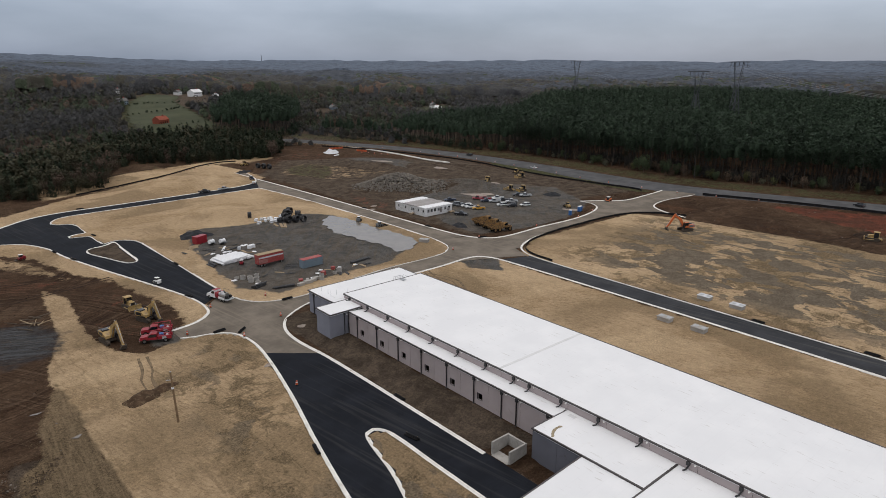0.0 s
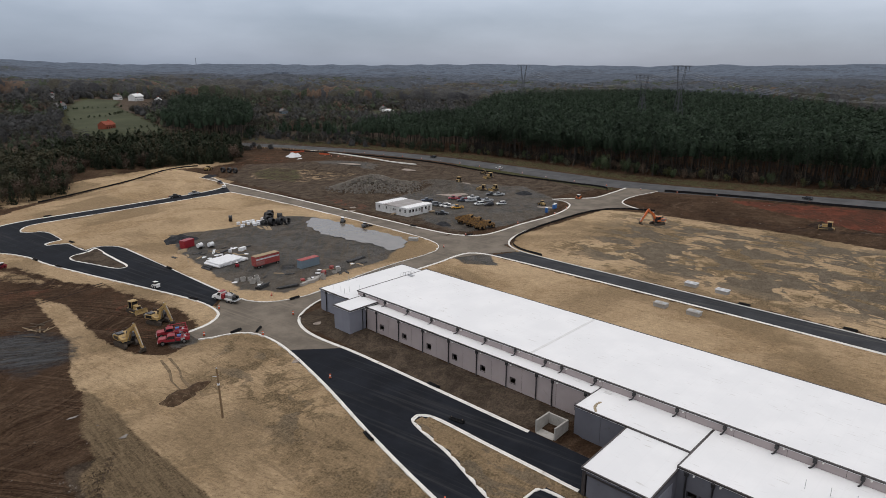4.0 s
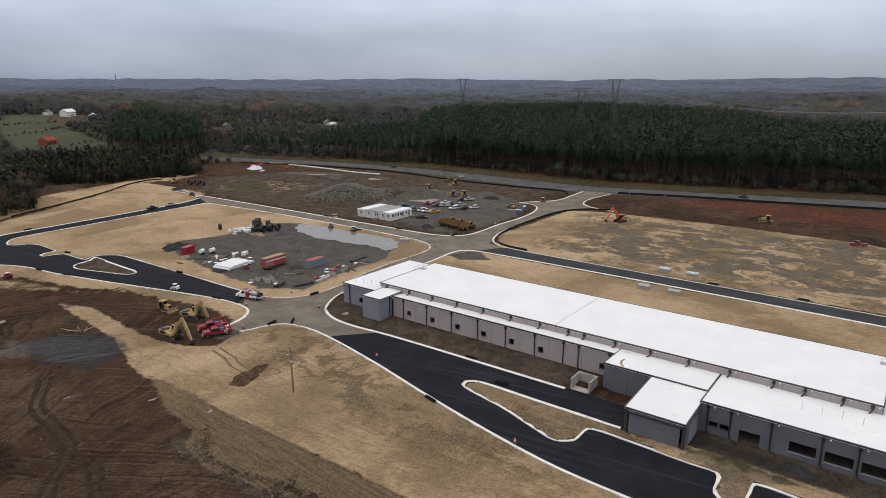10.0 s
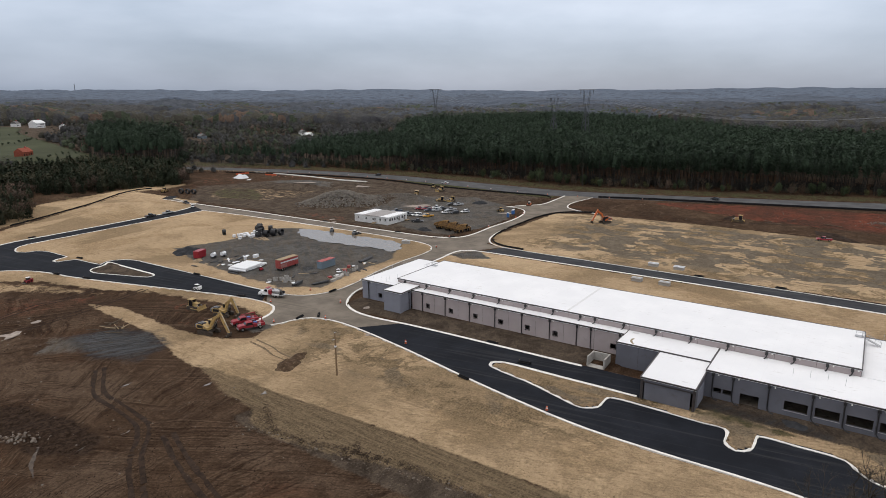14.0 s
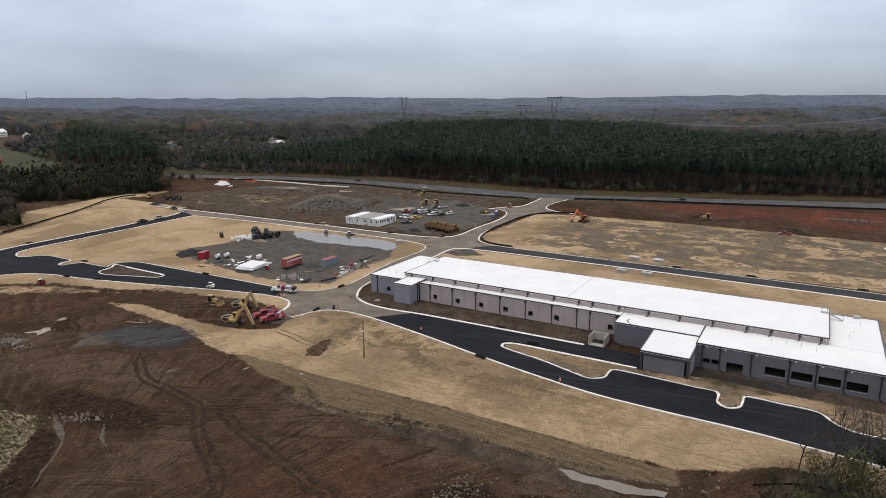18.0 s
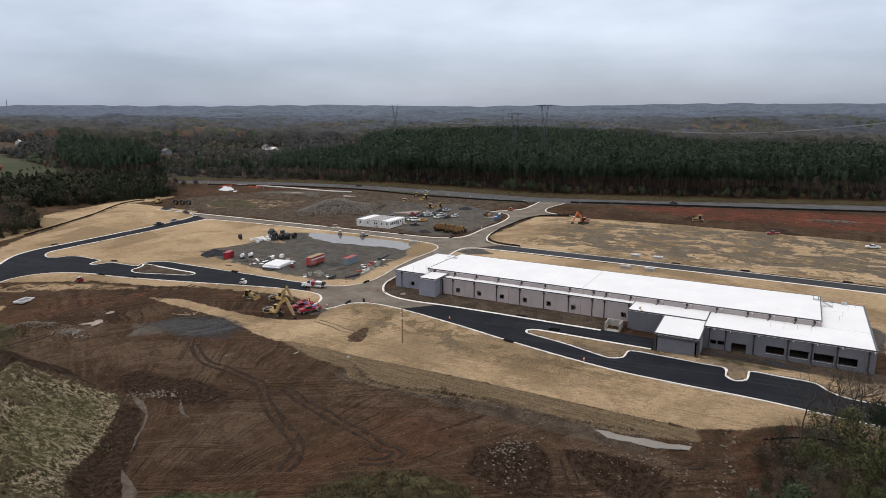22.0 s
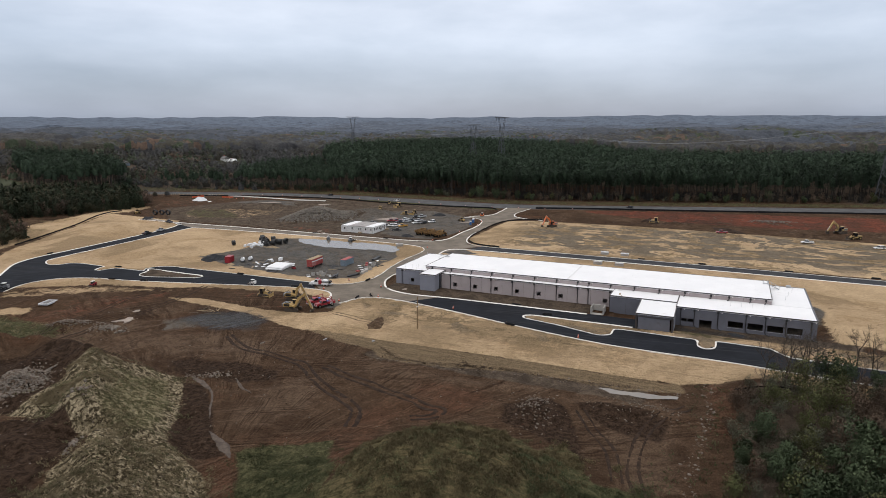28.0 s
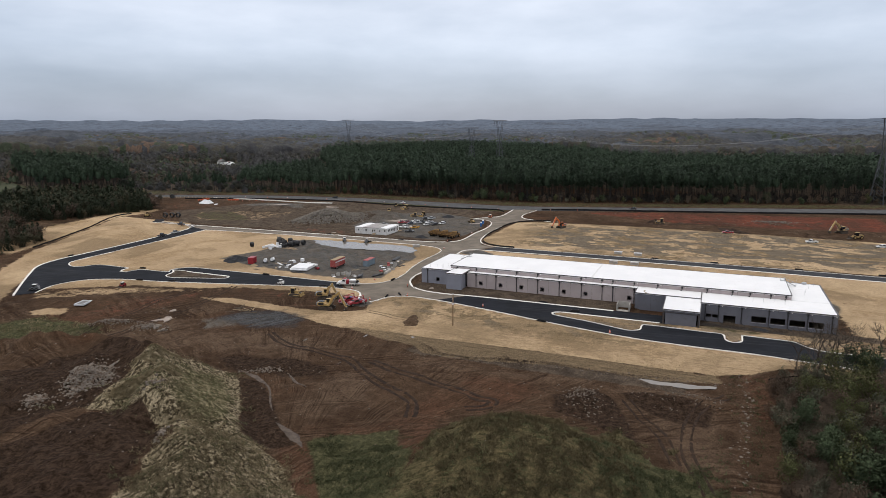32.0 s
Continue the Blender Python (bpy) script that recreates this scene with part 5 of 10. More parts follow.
def roof_stair(x, y0, y1, z0, z1):
    """A steel stair with hand rails between two roofs, and a landing on the upper one."""
    a = np.array((y0, z0))
    b = np.array((y1, z1))
    for dx in (-0.42, 0.42):
        part("stringer", rod(bmesh.new(), (x + dx, y0, z0), (x + dx, y1, z1), 0.09, 4), M_STEEL, bld)
        part("hand_rail", rod(bmesh.new(), (x + dx, y0, z0 + 1.0), (x + dx, y1, z1 + 1.0), 0.035, 6), M_STEEL, bld)
        for k in range(4):
            p = a + (b - a) * k / 3
            part("rail_post", rod(bmesh.new(), (x + dx, p[0], p[1]), (x + dx, p[0], p[1] + 1.0), 0.03, 6), M_STEEL, bld)
    for k in range(8):
        p = a + (b - a) * (k + 0.5) / 8
        part("tread", bx(x - 0.42, x + 0.42, p[0] - 0.14, p[0] + 0.14, p[1] - 0.02, p[1] + 0.02), M_STEEL, bld)
    s = 1 if y1 > y0 else -1
    part("landing", bx(x - 0.6, x + 0.6, min(y1, y1 + s * 1.4), max(y1, y1 + s * 1.4), z1, z1 + 0.08), M_STEEL, bld)
    for dx in (-0.6, 0.6):
        for k in (0.1, 1.3):
            part("rail_post", rod(bmesh.new(), (x + dx, y1 + s * k, z1), (x + dx, y1 + s * k, z1 + 1.1), 0.03, 6), M_STEEL, bld)
        part("hand_rail", rod(bmesh.new(), (x + dx, y1, z1 + 1.1), (x + dx, y1 + s * 1.4, z1 + 1.1), 0.035, 6), M_STEEL, bld)


roof_stair(99.6, 9.0, 12.6, 5.85, 7.45)
roof_stair(96.8, 131.2, 128.2, 6.35, 7.45)
part("roof_hatch", bx(103.2, 104.3, 5.4, 6.8, 5.8, 6.5, 0.05), M_STEEL, bld)
part("roof_puddle", bx(77.6, 78.4, 56.2, 57.6, 5.78, 5.80), M_SEAM, bld)

# ---- concrete enclosure by the kerb ----
enc = empty("concrete_enclosure", pose(66.4, 60.0, 0.0), "open-fronted grey cast concrete box beside the building", "enclosure")
for nm, b in (("side_wall", bx(0, 4.1, 0, 0.32, -0.2, 2.35, 0.02)), ("side_wall", bx(0, 4.1, 3.9, 4.22, -0.2, 2.35, 0.02)), ("back_wall", bx(3.75, 4.1, 0.33, 3.89, -0.2, 2.3, 0.02)), ("floor_slab", bx(-0.3, 3.74, 0.33, 3.89, -0.2, 0.14, 0.02))):
    part(nm, b, M_CONC, enc)

# ---- woods ----
M_PINE = leafy("pine_needles", (0.045, 0.068, 0.044), (0.058, 0.085, 0.054), 0.75, 0.88)
M_CEDAR = leafy("cedar_foliage", (0.066, 0.084, 0.054), (0.116, 0.134, 0.084), 0.75, 0.6)
M_CEDARB = leafy("dark_cedar_sprays", (0.090, 0.122, 0.066), (0.138, 0.172, 0.094), 0.75, 0.8)
M_DECID = leafy("autumn_leaves", (0.086, 0.082, 0.066), (0.124, 0.113, 0.088), 0.75, 0.78)
M_BARE = leafy("bare_grey_twigs", (0.086, 0.086, 0.086), (0.124, 0.121, 0.117), 0.75, 0.78)
M_TWIG = leafy("brush_twigs", (0.146, 0.150, 0.104), (0.206, 0.206, 0.142), 0.75, 0.8)
# darkened brush: the shade under the pines is put into its colour
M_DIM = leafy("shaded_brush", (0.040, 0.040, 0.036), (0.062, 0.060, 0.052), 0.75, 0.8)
M_OLIVE = leafy("olive_leaves", (0.128, 0.142, 0.062), (0.215, 0.212, 0.092), 0.75, 0.75)
M_RUST = leafy("rust_brown_leaves", (0.146, 0.104, 0.080), (0.208, 0.146, 0.106), 0.75, 0.7)
M_BARK = surface("grey_brown_bark", (0.115, 0.090, 0.070), 0.25, 1.5, 9.0, 0.9, 0, 0.4, rand=0.25)
M_PBARK = surface("pine_bark", (0.058, 0.052, 0.047), 0.25, 1.5, 9.0, 0.9, 0, 0.4, rand=0.3)


def leaf_quads(C, size, rng, flat=0.0):
    """Small four-sided leaves or sprays at the places C, turned at random; flat: how far they lie level."""
    n = len(C)
    nrm = rng.normal(size=(n, 3))
    nrm[:, 2] = np.abs(nrm[:, 2]) + flat * 2.0
    nrm /= np.linalg.norm(nrm, axis=1)[:, None]
    u = np.cross(nrm, rng.normal(size=(n, 3)))
    u /= np.linalg.norm(u, axis=1)[:, None] + 1e-9
    v = np.cross(nrm, u)
    s = (size * rng.uniform(0.55, 1.35, n))[:, None]
    k = rng.uniform(0.45, 1.0, n)[:, None]
    out = np.stack([C - u * s, C - v * s * k * 0.9, C + u * s * 0.8, C + v * s * k], 1)
    return out.reshape(-1, 3)


def cone_trunk(h, r0, r1, seg=5, lean=(0, 0), z0=-0.4):
    a = np.arange(seg) * 2 * math.pi / seg
    ring = np.stack([np.cos(a), np.sin(a)], 1)
    V = np.concatenate([np.c_[ring * r0, np.full(seg, z0)], np.c_[ring * r1 + np.array(lean), np.full(seg, h)]])
    F = [(i, (i + 1) % seg, seg + (i + 1) % seg, seg + i) for i in range(seg)]
    return V, np.array(F)


def pine_crown(h, n, size, rng, low=0.5):
    t = rng.uniform(0, 1, n) ** 0.85
    z = h * (low + (1.02 - low) * t)
    r = h * 0.15 * np.sqrt(np.clip(1.05 - t, 0.03, 1)) * rng.uniform(0.25, 1.1, n)
    lay = np.floor(t * 7)
    a = rng.uniform(0, 6.28, n) + lay
    r *= 0.65 + 0.5 * np.abs(np.sin(a * 2.5 + lay * 1.7))
    return leaf_quads(np.c_[r * np.cos(a), r * np.sin(a), z + rng.normal(0, 0.25, n)], size, rng, 1.0)


def round_crown(h, n, size, rng, low=0.25, wide=0.34, flat=0.0):
    lobes = rng.normal(size=(9, 3))
    lobes /= np.linalg.norm(lobes, axis=1)[:, None]
    k = rng.randint(0, 9, n)
    d = rng.normal(size=(n, 3))
    d /= np.linalg.norm(d, axis=1)[:, None]
    p = lobes[k] * 0.55 + d * (0.5 * rng.uniform(0.6, 1.05, n))[:, None]
    C = np.c_[p[:, 0] * h * wide, p[:, 1] * h * wide, h * (low + 1) / 2 + p[:, 2] * h * (1 - low) / 2]
    return leaf_quads(C, size, rng, flat)


def cedar_crown(h, n, size, rng):
    t = rng.uniform(0, 1, n) ** 1.4
    r = h * 0.26 * (1.03 - t) ** 0.8 * rng.uniform(0.5, 1.1, n)
    a = rng.uniform(0, 6.28, n)
    r *= 0.8 + 0.3 * np.sin(a * 3 + t * 9)
    return leaf_quads(np.c_[r * np.cos(a), r * np.sin(a), h * (0.04 + 0.98 * t)], size, rng, 0.1)


def dome(h, wide, rng, cuts=2, mid=0.46, tall=0.55):
    """A lumpy closed crown top, its lower part left open."""
    bm = bmesh.new()
    bmesh.ops.create_icosphere(bm, subdivisions=cuts, radius=1.0)
    V = np.array([v.co[:] for v in bm.verts])
    F = np.array([[v.index for v in f.verts] for f in bm.faces])
    bm.free()
    d = rng.normal(size=(6, 3))
    d /= np.linalg.norm(d, axis=1)[:, None]
    k = 0.72 + 0.34 * np.max(np.clip(V @ d.T, 0, 1) ** 3, axis=1) + rng.normal(0, 0.045, len(V))
    V = V * k[:, None]
    F = F[(V[F][:, :, 2].mean(1) > -0.25)]
    used = np.unique(F)
    remap = np.full(len(V), -1)
    remap[used] = np.arange(len(used))
    V = V[used] * np.array((wide * h, wide * h, h * tall)) + np.array((0, 0, h * mid))
    return V, remap[F]


def dome_mesh(nm, items, m, rng, flat_scale, cuts=2, wide=0.44, mid=0.46, tall=0.55):
    """Joined lumpy crowns: items are (x, y, z, scale, turn, which)."""
    T = [dome(14.5, wide, rng, cuts, mid, tall) for k in range(6)]
    VV, FF, n0 = [], [], 0
    for x, y, z, s, a, w in items:
        V, F = T[int(a * 7) % 6]
        c, si = math.cos(a) * s, math.sin(a) * s
        sz = min(s, 1.15) if flat_scale else s
        P = np.empty_like(V)
        P[:, 0], P[:, 1], P[:, 2] = V[:, 0] * c - V[:, 1] * si + x, V[:, 0] * si + V[:, 1] * c + y, V[:, 2] * sz + z
        VV.append(P)
        FF.append(F + n0)
        n0 += len(V)
    V, F = np.concatenate(VV), np.concatenate(FF)
    me_ = bpy.data.meshes.new(nm)
    me_.vertices.add(len(V))
    me_.vertices.foreach_set("co", V.astype(np.float32).ravel())
    me_.loops.add(F.size)
    me_.loops.foreach_set("vertex_index", F.astype(np.int32).ravel())
    me_.polygons.add(len(F))
    me_.polygons.foreach_set("loop_start", np.arange(0, F.size, 3, dtype=np.int32))
    me_.polygons.foreach_set("use_smooth", np.ones(len(F), bool))
    me_.materials.append(m)
    me_.update()
    return me_


def outward(T):
    """Turns the leaves of a crown to face out of it; gives them and their shading normals, which follow the crown's round."""
    c = np.array((0, 0, T[:, 2].min() * 0.45 + T[:, 2].max() * 0.55))
    Q = T.reshape(-1, 4, 3)
    mid_ = Q.mean(1)
    out = (mid_ - c) / np.array((np.abs(T[:, 0]).max() + 0.1, np.abs(T[:, 1]).max() + 0.1, np.ptp(T[:, 2]) * 0.6))
    out /= np.linalg.norm(out, axis=1)[:, None] + 1e-9
    out[:, 2] += 0.25
    face = np.cross(Q[:, 1] - Q[:, 0], Q[:, 2] - Q[:, 0])
    turned = (face * out).sum(1) < 0
    Q[turned] = Q[turned][:, ::-1]
    face = np.where(turned[:, None], -face, face)
    face /= np.linalg.norm(face, axis=1)[:, None] + 1e-9
    nrm = out + 0.16 * face
    nrm /= np.linalg.norm(nrm, axis=1)[:, None]
    return Q.reshape(-1, 3), np.repeat(nrm, 4, 0)


def crown_mesh(name, T, m):
    V, N = outward(T)
    return shade_by(quad_mesh(name, V, m), N)


def shade_by(me, N):
    me.polygons.foreach_set("use_smooth", np.ones(len(me.polygons), bool))
    me.normals_split_custom_set_from_vertices(N.astype(np.float32))
    return me


def wood_mesh(name, groups, m):
    """One mesh of many crowns: groups are (templates, items, tall)."""
    VV, NN = [], []
    for templates, items, tall in groups:
        if not items:
            continue
        T = [outward(t) for t in templates]
        a = scatter([v for v, n in T], items, tall)
        b = scatter([v + n for v, n in T], items, tall)
        d = b - a
        VV.append(a)
        NN.append(d / (np.linalg.norm(d, axis=1)[:, None] + 1e-9))
    return shade_by(quad_mesh(name, np.concatenate(VV), m), np.concatenate(NN))


def quad_mesh(name, V, m, F=None):
    me = bpy.data.meshes.new(name)
    me.vertices.add(len(V))
    me.vertices.foreach_set("co", V.astype(np.float32).ravel())
    if F is None:
        F = np.arange(len(V)).reshape(-1, 4)
    me.loops.add(F.size)
    me.loops.foreach_set("vertex_index", F.astype(np.int32).ravel())
    me.polygons.add(len(F))
    me.polygons.foreach_set("loop_start", np.arange(0, F.size, 4, dtype=np.int32))
    me.materials.append(m)
    me.update()
    return me


def scatter(templates, items, tall=True):
    """Joins many copies of leaf templates: items are (x, y, z, scale, turn, which)."""
    out = []
    it = np.array(items, float)
    for w, T in enumerate(templates):
        s = it[it[:, 5] == w]
        if not len(s):
            continue
        c, si = np.cos(s[:, 4]) * s[:, 3], np.sin(s[:, 4]) * s[:, 3]
        X = T[None, :, 0] * c[:, None] - T[None, :, 1] * si[:, None] + s[:, 0:1]
        Y = T[None, :, 0] * si[:, None] + T[None, :, 1] * c[:, None] + s[:, 1:2]
        Zz = T[None, :, 2] * (s[:, 3:4] if tall else np.minimum(s[:, 3:4], 1.15)) + s[:, 2:3]
        out.append(np.stack([X, Y, Zz], -1).reshape(-1, 3))
    return np.concatenate(out)


def scatter_trunks(items, h, r0, r1, seg=4):
    V, F = cone_trunk(h, r0, r1, seg)
    P = scatter([V], [(*i[:5], 0) for i in items])
    n = len(items)
    FF = (F[None] + np.arange(n)[:, None, None] * len(V)).reshape(-1, 4)
    return P, FF


rng = np.random.RandomState(21)
EDGE_PINE = HWY_F[(HWY_F[:, 1] < 345)] + np.array((27.0, 5.0))
EDGE_PINE = EDGE_PINE[EDGE_PINE[:, 1] > -330]
PINE_WOOD = np.concatenate([EDGE_PINE, np.array([(760, -330), (735, -100), (770, 90), (900, 230), (1040, 380), (1080, 500), (950, 640), (760, 640), (560, 510), (430, 410), (352, 352)])])
PINE_CLUMP = smooth_line([(229, 584), (250, 545), (271, 521), (300, 560), (345, 640), (360, 720), (335, 760), (300, 720), (262, 650)], 10, True)
CEDARS = np.array([(48, 350), (66, 358), (84, 366), (92, 400), (118, 440), (140, 424), (172, 412), (205, 412), (216, 430), (240, 470), (238, 520), (205, 560), (150, 560), (100, 520), (60, 470), (30, 420), (15, 372)])
PINE_SIDE = np.array([(338, 346), (333, 360), (334, 405), (327, 430), (338, 452), (356, 470), (394, 484), (450, 500), (560, 515), (430, 412), (353, 354)])
FIELDS = [np.array([(170, 590), (215, 560), (250, 620), (262, 690), (300, 900), (330, 985), (300, 1010), (240, 900), (180, 700)]), np.array([(520, 640), (600, 650), (640, 720), (560, 720)]),
          np.array([(930, 1900), (1230, 1850), (1500, 2250), (1560, 2450), (1180, 2500)]), np.array([(440, 755), (468, 738), (404, 648), (376, 668)])]


def in_poly(P, x, y):
    return inside(P, x, y) > 0


def grid_points(P, step, jit, rng):
    lo, hi = P.min(0), P.max(0)
    gx, gy = np.meshgrid(np.arange(lo[0], hi[0], step), np.arange(lo[1], hi[1], step))
    x, y = gx.ravel() + rng.uniform(-jit, jit, gx.size), gy.ravel() + rng.uniform(-jit, jit, gx.size)
    k = in_poly(P, x, y)
    return x[k], y[k]


# pines: the front rows are trees of their own, the rest of the wood is joined
PX, PY = grid_points(PINE_WOOD, 6.0, 2.6, rng)
edge_d = near_line(np.concatenate([EDGE_PINE, [(352, 352)]]), PX, PY, 400)
thinned = (edge_d < 90) | (rng.uniform(size=len(PX)) < 0.62)
PX, PY, edge_d = PX[thinned], PY[thinned], edge_d[thinned]
order = np.argsort(edge_d)
front = [i for i in order if -110 < PY[i] < 330][:290]
back = sorted(set(range(len(PX))) - set(front))
pine_H = [21.0, 23.5, 19.5, 22.5, 25.0]
pine_protos = []
for k, h in enumerate(pine_H):
    V, F = cone_trunk(h * 0.95, 0.24, 0.07, 6, (rng.normal(0, 0.4), rng.normal(0, 0.4)))
    tm = quad_mesh("trunk", V, M_PBARK, F)
    cm = crown_mesh("crown", pine_crown(h, 620, 0.46, rng, 0.50), M_PINE)
    pine_protos.append((tm, cm))
for n_, i in enumerate(front):
    k = rng.randint(5)
    s = rng.uniform(0.82, 1.12)
    t = new("pine_tree", pine_protos[k][0])
    t.matrix_basis = Matrix.LocRotScale((PX[i], PY[i], height(PX[i], PY[i]) - 0.1), Euler((0, 0, rng.uniform(0, 6.28))), (s, s, s))
    tagged(t, "tall pine with a bare trunk and dark green crown", "tree", "pines at the wood's edge")
    c = new("crown", pine_protos[k][1])
    c.parent = t
items = [(PX[i], PY[i], float(height(PX[i], PY[i])), rng.uniform(0.8, 1.15), rng.uniform(0, 6.28), rng.randint(4)) for i in back]
CX, CY = grid_points(PINE_CLUMP, 6.0, 2.5, rng)
items += [(x, y, float(height(x, y)), rng.uniform(0.85, 1.15), rng.uniform(0, 6.28), rng.randint(4)) for x, y in zip(CX, CY)]
SX, SY = grid_points(PINE_SIDE, 6.0, 2.5, rng)
items += [(x, y, float(height(x, y)), rng.uniform(0.62, 0.92), rng.uniform(0, 6.28), rng.randint(4)) for x, y in zip(SX, SY)]
rowL = smooth_line([(288, 496), (298, 480), (311, 456), (322, 440)], 5.5)
items += [(x + rng.normal(3, 5), y + rng.normal(2, 5), float(height(x, y)), rng.uniform(0.6, 0.85), rng.uniform(0, 6.28), rng.randint(4)) for x, y in np.repeat(rowL, 3, 0)]
T4 = [pine_crown(22.5, 105, 0.72, rng, 0.57) for k in range(4)]
T5 = [pine_crown(22.5, 40, 1.0, rng, 0.55) for k in range(4)]
deep = [i for i in items if i[0] > 520]
items = [i for i in items if i[0] <= 520]
pines = tagged(new("pine_wood", wood_mesh("pine_wood", [(T4, items, True), (T5, deep, True)], M_PINE)), "dense dark green pine wood beyond the highway", "woods", "", "stuff")
new("crowns", dome_mesh("crowns", [(*i[:3], i[3] * 1.40, *i[4:]) for i in items + deep], M_PINE, rng, False, 1, 0.13, 0.74, 0.30)).parent = pines
# lower growth that closes the wood's edge down to the ground
rim = np.concatenate([smooth_line([(229, 584), (250, 545), (271, 521), (300, 560)], 2.2), smooth_line([(336, 346), (331, 360), (332, 405), (325, 430), (336, 452)], 2.0)])
low = [(x + rng.normal(3, 3), y + rng.normal(3, 3), float(height(x, y)) - 0.5, rng.uniform(0.35, 1.0), rng.uniform(0, 6.28), rng.randint(3)) for x, y in rim]
tagged(new("wood_edge", wood_mesh("wood_edge", [([round_crown(9.5, 170, 0.55, rng, 0.05, 0.40, 0.4) for k in range(3)], low, True)], M_PINE)), "dark green undergrowth closing the edge of the pine wood", "woods", "", "stuff")
near_items = [i for i in items if i[0] < 440 or i[1] > 400]
tv, tf = scatter_trunks(near_items, 20.0, 0.26, 0.1)
tk = new("trunks", quad_mesh("trunks", tv, M_PBARK, tf))
tk.parent = pines

# cedars and scrub beside the straw-covered slope
CX, CY = grid_points(CEDARS, 5.2, 2.2, rng)
cedar_protos = []
for k in range(4):
    h = (8.5, 10.0, 7.2, 9.2)[k]
    V, F = cone_trunk(h * 0.5, 0.2, 0.08, 5)
    cedar_protos.append((quad_mesh("trunk", V, M_BARK, F), crown_mesh("crown", cedar_crown(h, 520, 0.40, rng), M_CEDAR)))
ed = near_line(np.array([(48, 350), (66, 358), (84, 366), (92, 400), (118, 440), (140, 424), (172, 412), (205, 412), (216, 430)]), CX, CY, 300)
M_DULL = leafy("dull_olive_leaves", (0.092, 0.090, 0.056), (0.156, 0.142, 0.086), 0.75, 0.6)
leafed_protos = []
for k in range(3):
    h = (8.5, 7.0, 9.5)[k]
    V, F = cone_trunk(h * 0.5, 0.18, 0.07, 5)
    leafed_protos.append((quad_mesh("trunk", V, M_BARK, F), crown_mesh("crown", round_crown(h, 620, 0.30, rng, 0.08, 0.42, 0.6), (M_DULL, M_DULL, M_RUST)[k])))
rest, rest_leafed = [], []
for i in np.argsort(ed):
    x, y = CX[i], CY[i]
    z, s, a = float(height(x, y)), rng.uniform(0.75, 1.3), rng.uniform(0, 6.28)
    leafed = rng.uniform() < (0.72 if x < 110 else 0.25)
    if ed[i] < 17 and leafed:
        k = rng.randint(3)
        t = new("young_tree", leafed_protos[k][0])
        t.matrix_basis = Matrix.LocRotScale((x, y, z - 0.1), Euler((0, 0, a)), (s, s, s))
        tagged(t, "dull olive leafy tree at the edge of the thicket", "tree", "leafy trees of the thicket")
        new("crown", leafed_protos[k][1]).parent = t
    elif ed[i] < 17:
        k = rng.randint(4)
        t = new("cedar_tree", cedar_protos[k][0])
        t.matrix_basis = Matrix.LocRotScale((x, y, z - 0.1), Euler((0, 0, a)), (s, s, s))
        tagged(t, "dark green bushy cedar at the edge of the thicket", "tree", "cedars of the thicket")
        new("crown", cedar_protos[k][1]).parent = t
    elif leafed:
        rest_leafed.append((x, y, z, s, a, rng.randint(3)))
    else:
        rest.append((x, y, z, s, a, rng.randint(3)))
tagged(new("leafy_thicket", wood_mesh("leafy_thicket", [([round_crown(10.0, 190, 0.55, rng, 0.1, 0.42, 0.8) for k in range(3)], rest_leafed, True)], M_DULL)), "dull olive and brown leafy trees on rising ground", "woods", "", "stuff")
tagged(new("cedar_thicket", wood_mesh("cedar_thicket", [([cedar_crown(9.5, 150, 0.7, rng) for k in range(3)], rest, True)], M_CEDAR)), "dense dark cedar thicket on rising ground", "woods", "", "stuff")

# far woods, out to the skyline
far = {0: [], 1: [], 2: [], 3: []}
R_CANOPY = 1130.0
r = 330.0
while r < R_CANOPY:
    s = max(9.0, r / 105)
    m = int(1.98 * r / s)
    a = (np.arange(m) + rng.uniform(-0.4, 0.4, m)) / m * 1.98 - 0.08
    rr = r + rng.uniform(-0.45, 0.45, m) * s
    x, y = -70 + rr * np.sin(a), 20 + rr * np.cos(a)
    bad = in_poly(PINE_WOOD, x, y) | in_poly(PINE_SIDE, x, y) | in_poly(PINE_CLUMP, x, y) | in_poly(CEDARS, x, y) | (inside(P_HWY, x, y) > -11)
    for P in FIELDS:
        bad |= in_poly(P, x, y)
    bad |= (np.hypot(x - 140, y - 170) < 300) & ~((x < 60) & (y > 380))
    bad |= (np.hypot(x - 350, y - 955) < 48) | ((np.abs((x - 350) * 0.917 - (y - 955) * 0.4) < 26) & (y < 960) & (y > 800))
    bad |= (x > 300) & (x < 640) & (y < 345)
    bad |= (x > 90) & (x < 300) & (y > 300) & (y < 420)
    z = np.array([float(height(*p)) for p in zip(x, y)]) if m else []
    kind = 0.85 * waves(x, y, 420, 17) + 0.45 * waves(x, y, 150, 19) + rng.normal(0, 0.55, m)
    for i in np.nonzero(~bad)[0]:
        g = 0 if kind[i] < -0.1 else (1 if kind[i] < 0.75 else (2 if kind[i] < 1.35 else 3))
        far[g].append((x[i], y[i], z[i] - 0.5 - 3.5 * rng.uniform() ** 2, rng.uniform(0.55, 1.25) * min(1.0, 0.55 + 0.45 * max(0.0, (rr[i] - 520) / 330)), rng.uniform(0, 6.28), rng.randint(3), rr[i]))
    r += s * 0.86
